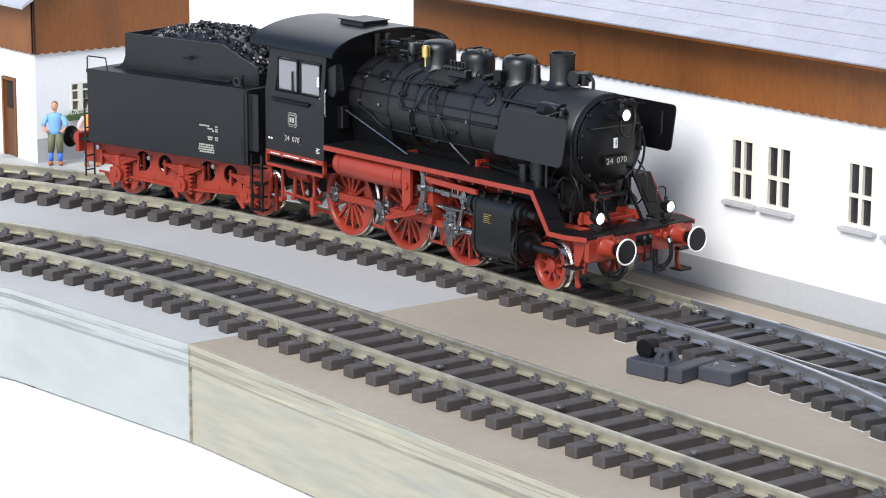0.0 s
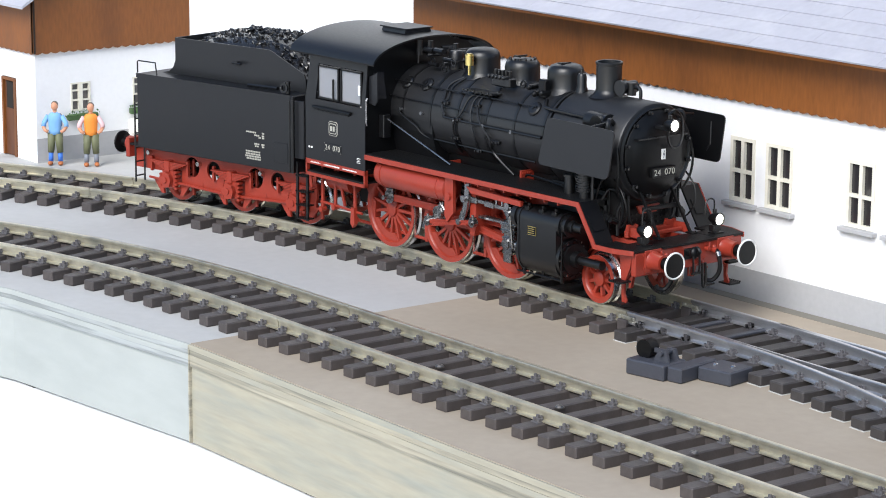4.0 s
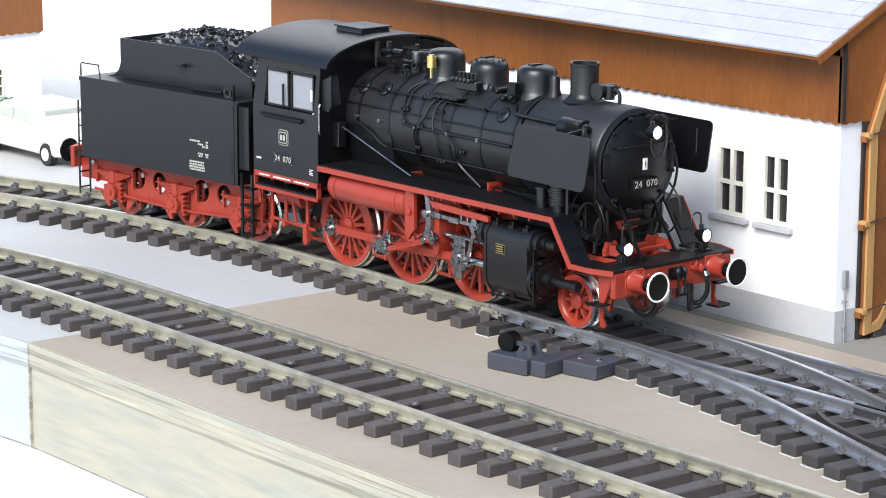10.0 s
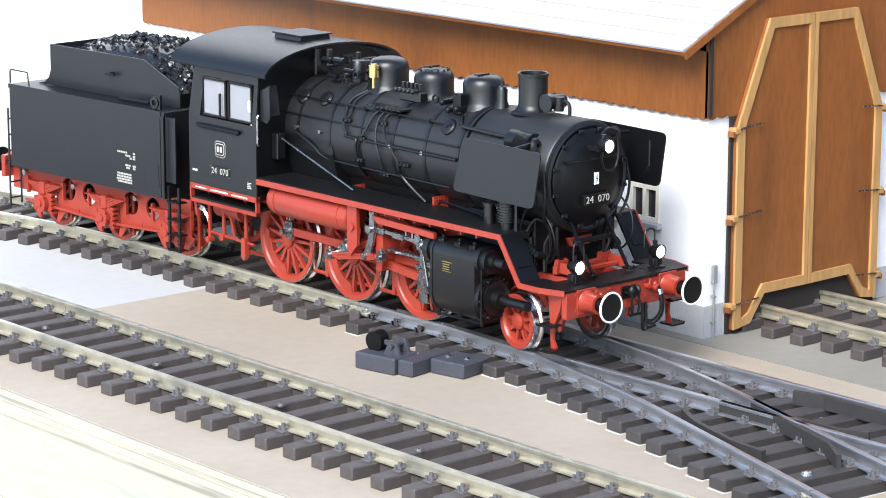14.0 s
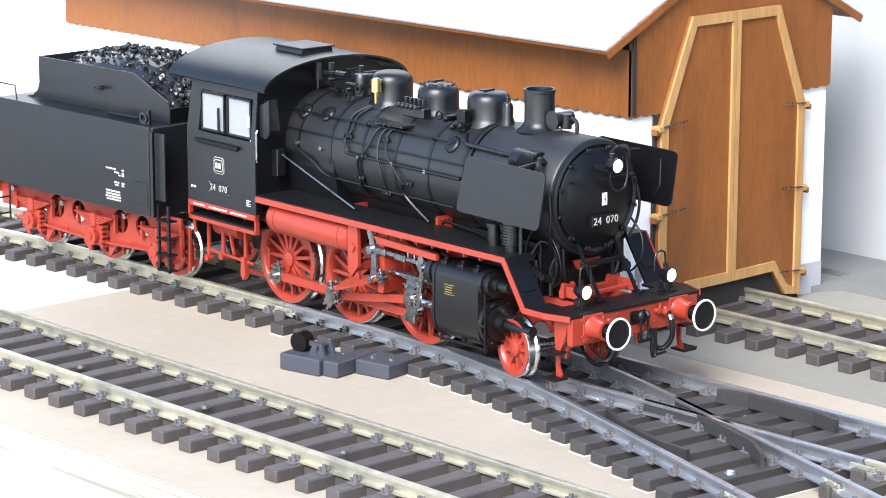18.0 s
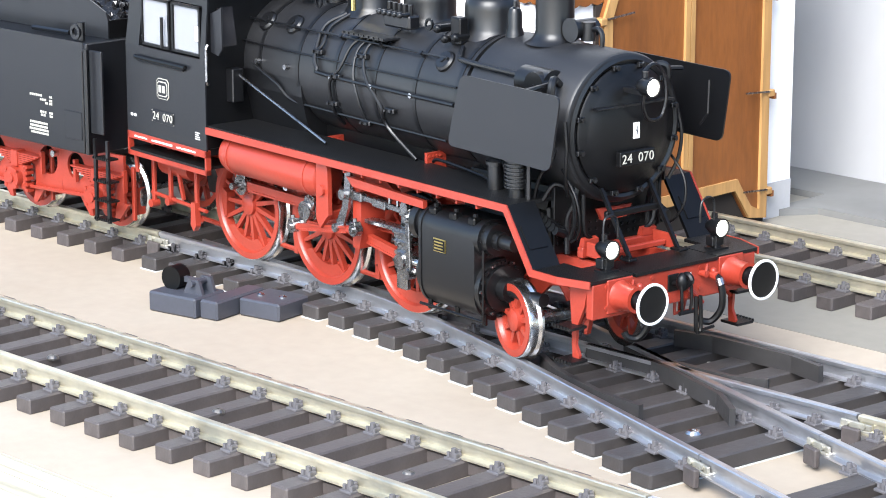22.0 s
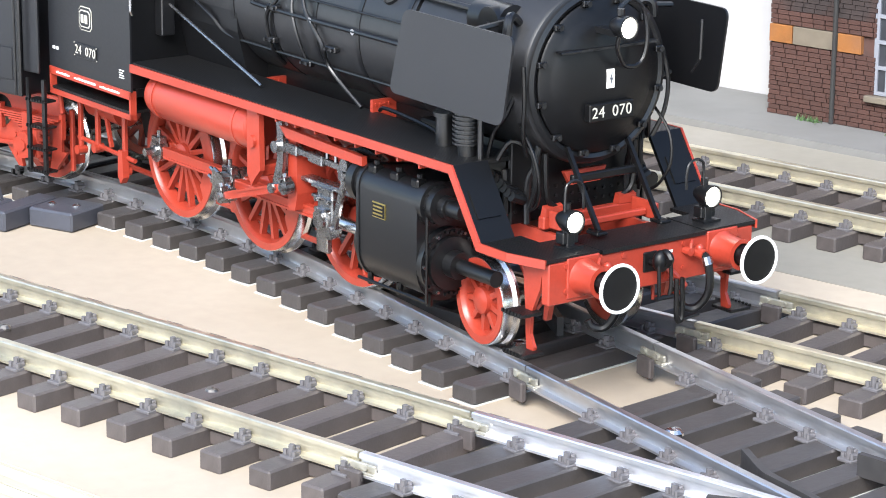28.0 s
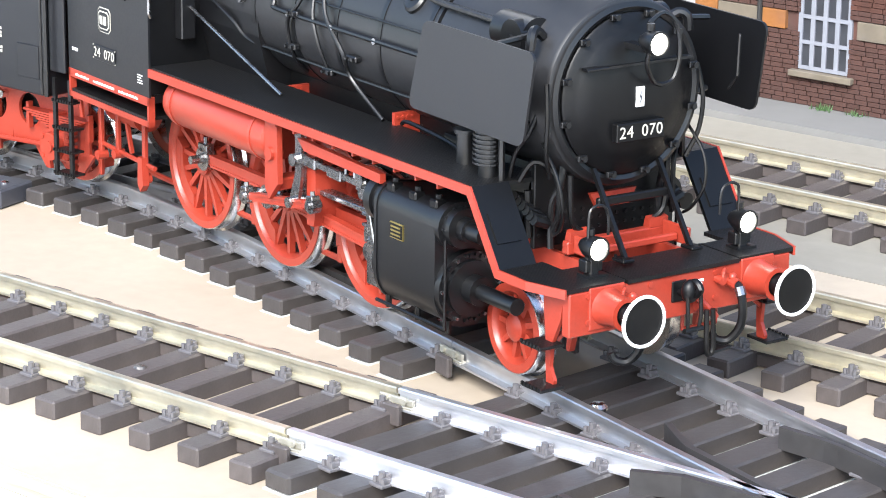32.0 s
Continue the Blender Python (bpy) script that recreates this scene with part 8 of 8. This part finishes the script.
# ---------- the toy driver in the cab: one plain shape ----------
def cab_doll():
    bm = bmesh.new()

    def add(k, made):
        before = set(bm.faces)
        made()
        for f in bm.faces:
            if f not in before:
                f.material_index = k
    add(1, lambda: lathe(bm, [(0.0, 0.0500), (0.0060, 0.0500), (0.0066, 0.0620), (0.0062, 0.0740), (0.0, 0.0745)], 16, Matrix.Identity(4)))
    add(0, lambda: lathe(bm, [(0.0, 0.0740), (0.0062, 0.0742), (0.0070, 0.0830), (0.0066, 0.0900), (0.0030, 0.0940), (0.0, 0.0942)], 16, Matrix.Identity(4)))
    add(2, lambda: ball(bm, (0.0006, 0, 0.0995), 0.0044, 16, 12, (1, 0.9, 1.2)))
    add(1, lambda: lathe(bm, [(0.0, 0.1052), (0.0036, 0.1046), (0.0046, 0.1022), (0.0044, 0.1008), (0.0, 0.1008)], 16, Matrix.Identity(4)))
    for s in (-1, 1):
        add(0, lambda: tube(bm, [(0, s * 0.0064, 0.0900), (0.0030, s * 0.0088, 0.0830), (0.0090, s * 0.0080, 0.0800)], 0.0022, 8))
    bmesh.ops.recalc_face_normals(bm, faces=bm.faces)
    me = bpy.data.meshes.new("toy_driver")
    bm.to_mesh(me)
    bm.free()
    for m in (DOLL_WHITE, DOLL_BLUE, FIG_SKIN):
        me.materials.append(m)
    me.polygons.foreach_set("use_smooth", [True] * len(me.polygons))
    return tagged(new("toy_driver", me), "painted toy driver in a white shirt at the cab window", "figurine")


driver_doll = cab_doll()

# ---------- what moves ----------
WAY = [(0, -0.0861), (1, -0.0763), (2, -0.0666), (3, -0.0558), (4, -0.0439), (5, -0.0306), (6, -0.0152), (7, 0.0011), (8, 0.0174), (9, 0.033), (10, 0.0485), (11, 0.064), (12, 0.0793), (13, 0.0943), (14, 0.109), (15, 0.1236), (16, 0.1392), (17, 0.1555), (18, 0.1722), (19, 0.1877), (20, 0.2045), (21, 0.2215), (22, 0.2386), (23, 0.256), (24, 0.274), (25, 0.2918), (26, 0.3097), (27, 0.3267), (28, 0.3429), (29, 0.3586), (30, 0.3741), (31, 0.3891), (32, 0.404)]
# the engine's slew on the curve, in degrees
SLEW = [(0, 0.62), (1, 0.86), (2, 1.03), (3, 1.27), (4, 1.37), (5, 1.57), (6, 1.28), (7, 0.97), (8, 0.65), (9, 0.47), (10, 0.35), (11, 0.29), (12, 0.11), (13, -0.12), (14, -0.41), (15, -0.66), (16, -0.72), (17, -0.8), (18, -0.77), (19, -0.6), (20, 0.25), (21, 1.11), (22, 1.67), (23, 2.12), (24, 2.6), (25, 3.09), (26, 3.4), (27, 3.66), (28, 3.86), (29, 3.7), (30, 3.4), (31, 2.96), (32, 2.37)]


def along(t):
    """How far the engine's leading axle has gone at t seconds."""
    return float(np.interp(t, [a for a, _ in WAY], [b for _, b in WAY]))


def engine_pose(s, slew=0.0):
    a, b = Vector(cross_line(s - 0.0715)[:2]), Vector(cross_line(s - 0.1797)[:2])
    d = (a - b).normalized()
    o = a + d * 0.0715
    return pose(o.x, o.y, ZR, 0, 0, math.degrees(math.atan2(d.y, d.x))) @ pose(-0.0425, 0, 0) @ pose(0, 0, 0, 0, 0, slew) @ pose(0.0425, 0, 0)


def tender_pose(s):
    a, b = Vector(cross_line(s - 0.2790)[:2]), Vector(cross_line(s - 0.3956)[:2])
    d = (a - b).normalized()
    o = a + d * 0.2790
    return pose(o.x, o.y, ZR, 0, 0, math.degrees(math.atan2(d.y, d.x)))


def slew_at(t):
    return float(np.interp(t, [a for a, _ in SLEW], [b for _, b in SLEW]))


def motions():
    times = [0.5 * i for i in range(65)]
    ss = [along(t) for t in times]
    walk(engine, [(t, engine_pose(s, slew_at(t))) for t, s in zip(times, ss)])
    walk(driver_doll, [(t, engine_pose(s, slew_at(t)) @ pose(-0.2030, -0.0300, 0)) for t, s in zip(times, ss)])
    walk(tender, [(t, tender_pose(s) @ pose(0, 0.0, 0, 0, 0, slew_at(t) * (0.6 if t > 19 else -0.6))) for t, s in zip(times, ss)])
    for ob, x, r in [(w, x, DR) for w, x in zip(drive_wheels, AX)] + [(w, x, TR) for w, x in zip(t_wheels, TAX)]:
        off = PHI if r == DR else 20.0
        walk(ob, [(t, pose(x, 0, r, 0, math.degrees(s / (ROLL if r == DR else r)) + off, 0)) for t, s in zip(times, ss)])
    # the leading pair keeps to the rails under the slewed frame
    rows = []
    for t, s in zip(times, ss):
        x, y, a = cross_line(s + 0.0005)
        q = engine_pose(s, slew_at(t)).inverted() @ Vector((x, y, ZR))
        yaw = math.degrees(a) - math.degrees(engine_pose(s, slew_at(t)).to_euler().z)
        rows.append((t, pose(0.0005, q.y, LR, 0, 0, yaw) @ pose(0, 0, 0, 0, math.degrees(s / LR) + 20, 0)))
    walk(lead_wheel, rows)
    for sg in (-1, 1):
        rows = {k: [] for k in ("coupling", "main", "head", "return", "ecc", "link", "lever")}
        for t, s in zip(times, ss):
            th = radians(PHI) + s / ROLL
            px, pz = THROW * math.sin(th), THROW * math.cos(th)
            rows["coupling"].append((t, pose(AX[2] + px, 0, DR + pz)))
            cx, cz = AX[1] + px, DR + pz
            drop = cz - 0.0240
            hx = cx + math.sqrt(L_MAIN ** 2 - drop ** 2)
            rows["main"].append((t, pose(cx, 0, cz, 0, math.degrees(math.asin(drop / L_MAIN)), 0)))
            rows["head"].append((t, pose(hx, 0, 0.0240)))
            rows["return"].append((t, pose(cx, 0, cz, 0, math.degrees(th) + 18, 0)))
            a = th + radians(18)
            ex, ez = cx - 0.0075 * math.sin(a), cz - 0.0075 * math.cos(a)
            lx, lz = -0.1015, 0.0455 - 0.0145
            swing = 12 * math.sin(a + 1.4)
            kx = -0.1015 - 0.0145 * math.sin(radians(swing))
            rows["ecc"].append((t, pose(ex, 0, ez, 0, -math.degrees(math.atan2(lz - ez, kx - ex)), 0)))
            rows["link"].append((t, pose(-0.1015, 0, 0.0455, 0, swing, 0)))
            mid = AX[1] + L_MAIN
            rows["lever"].append((t, pose(-0.0640, 0, 0.0440, 0, math.degrees(math.atan2(-(hx - mid) , 0.028)), 0)))
        for k, r in rows.items():
            walk(rods[k, sg], r)


motions()
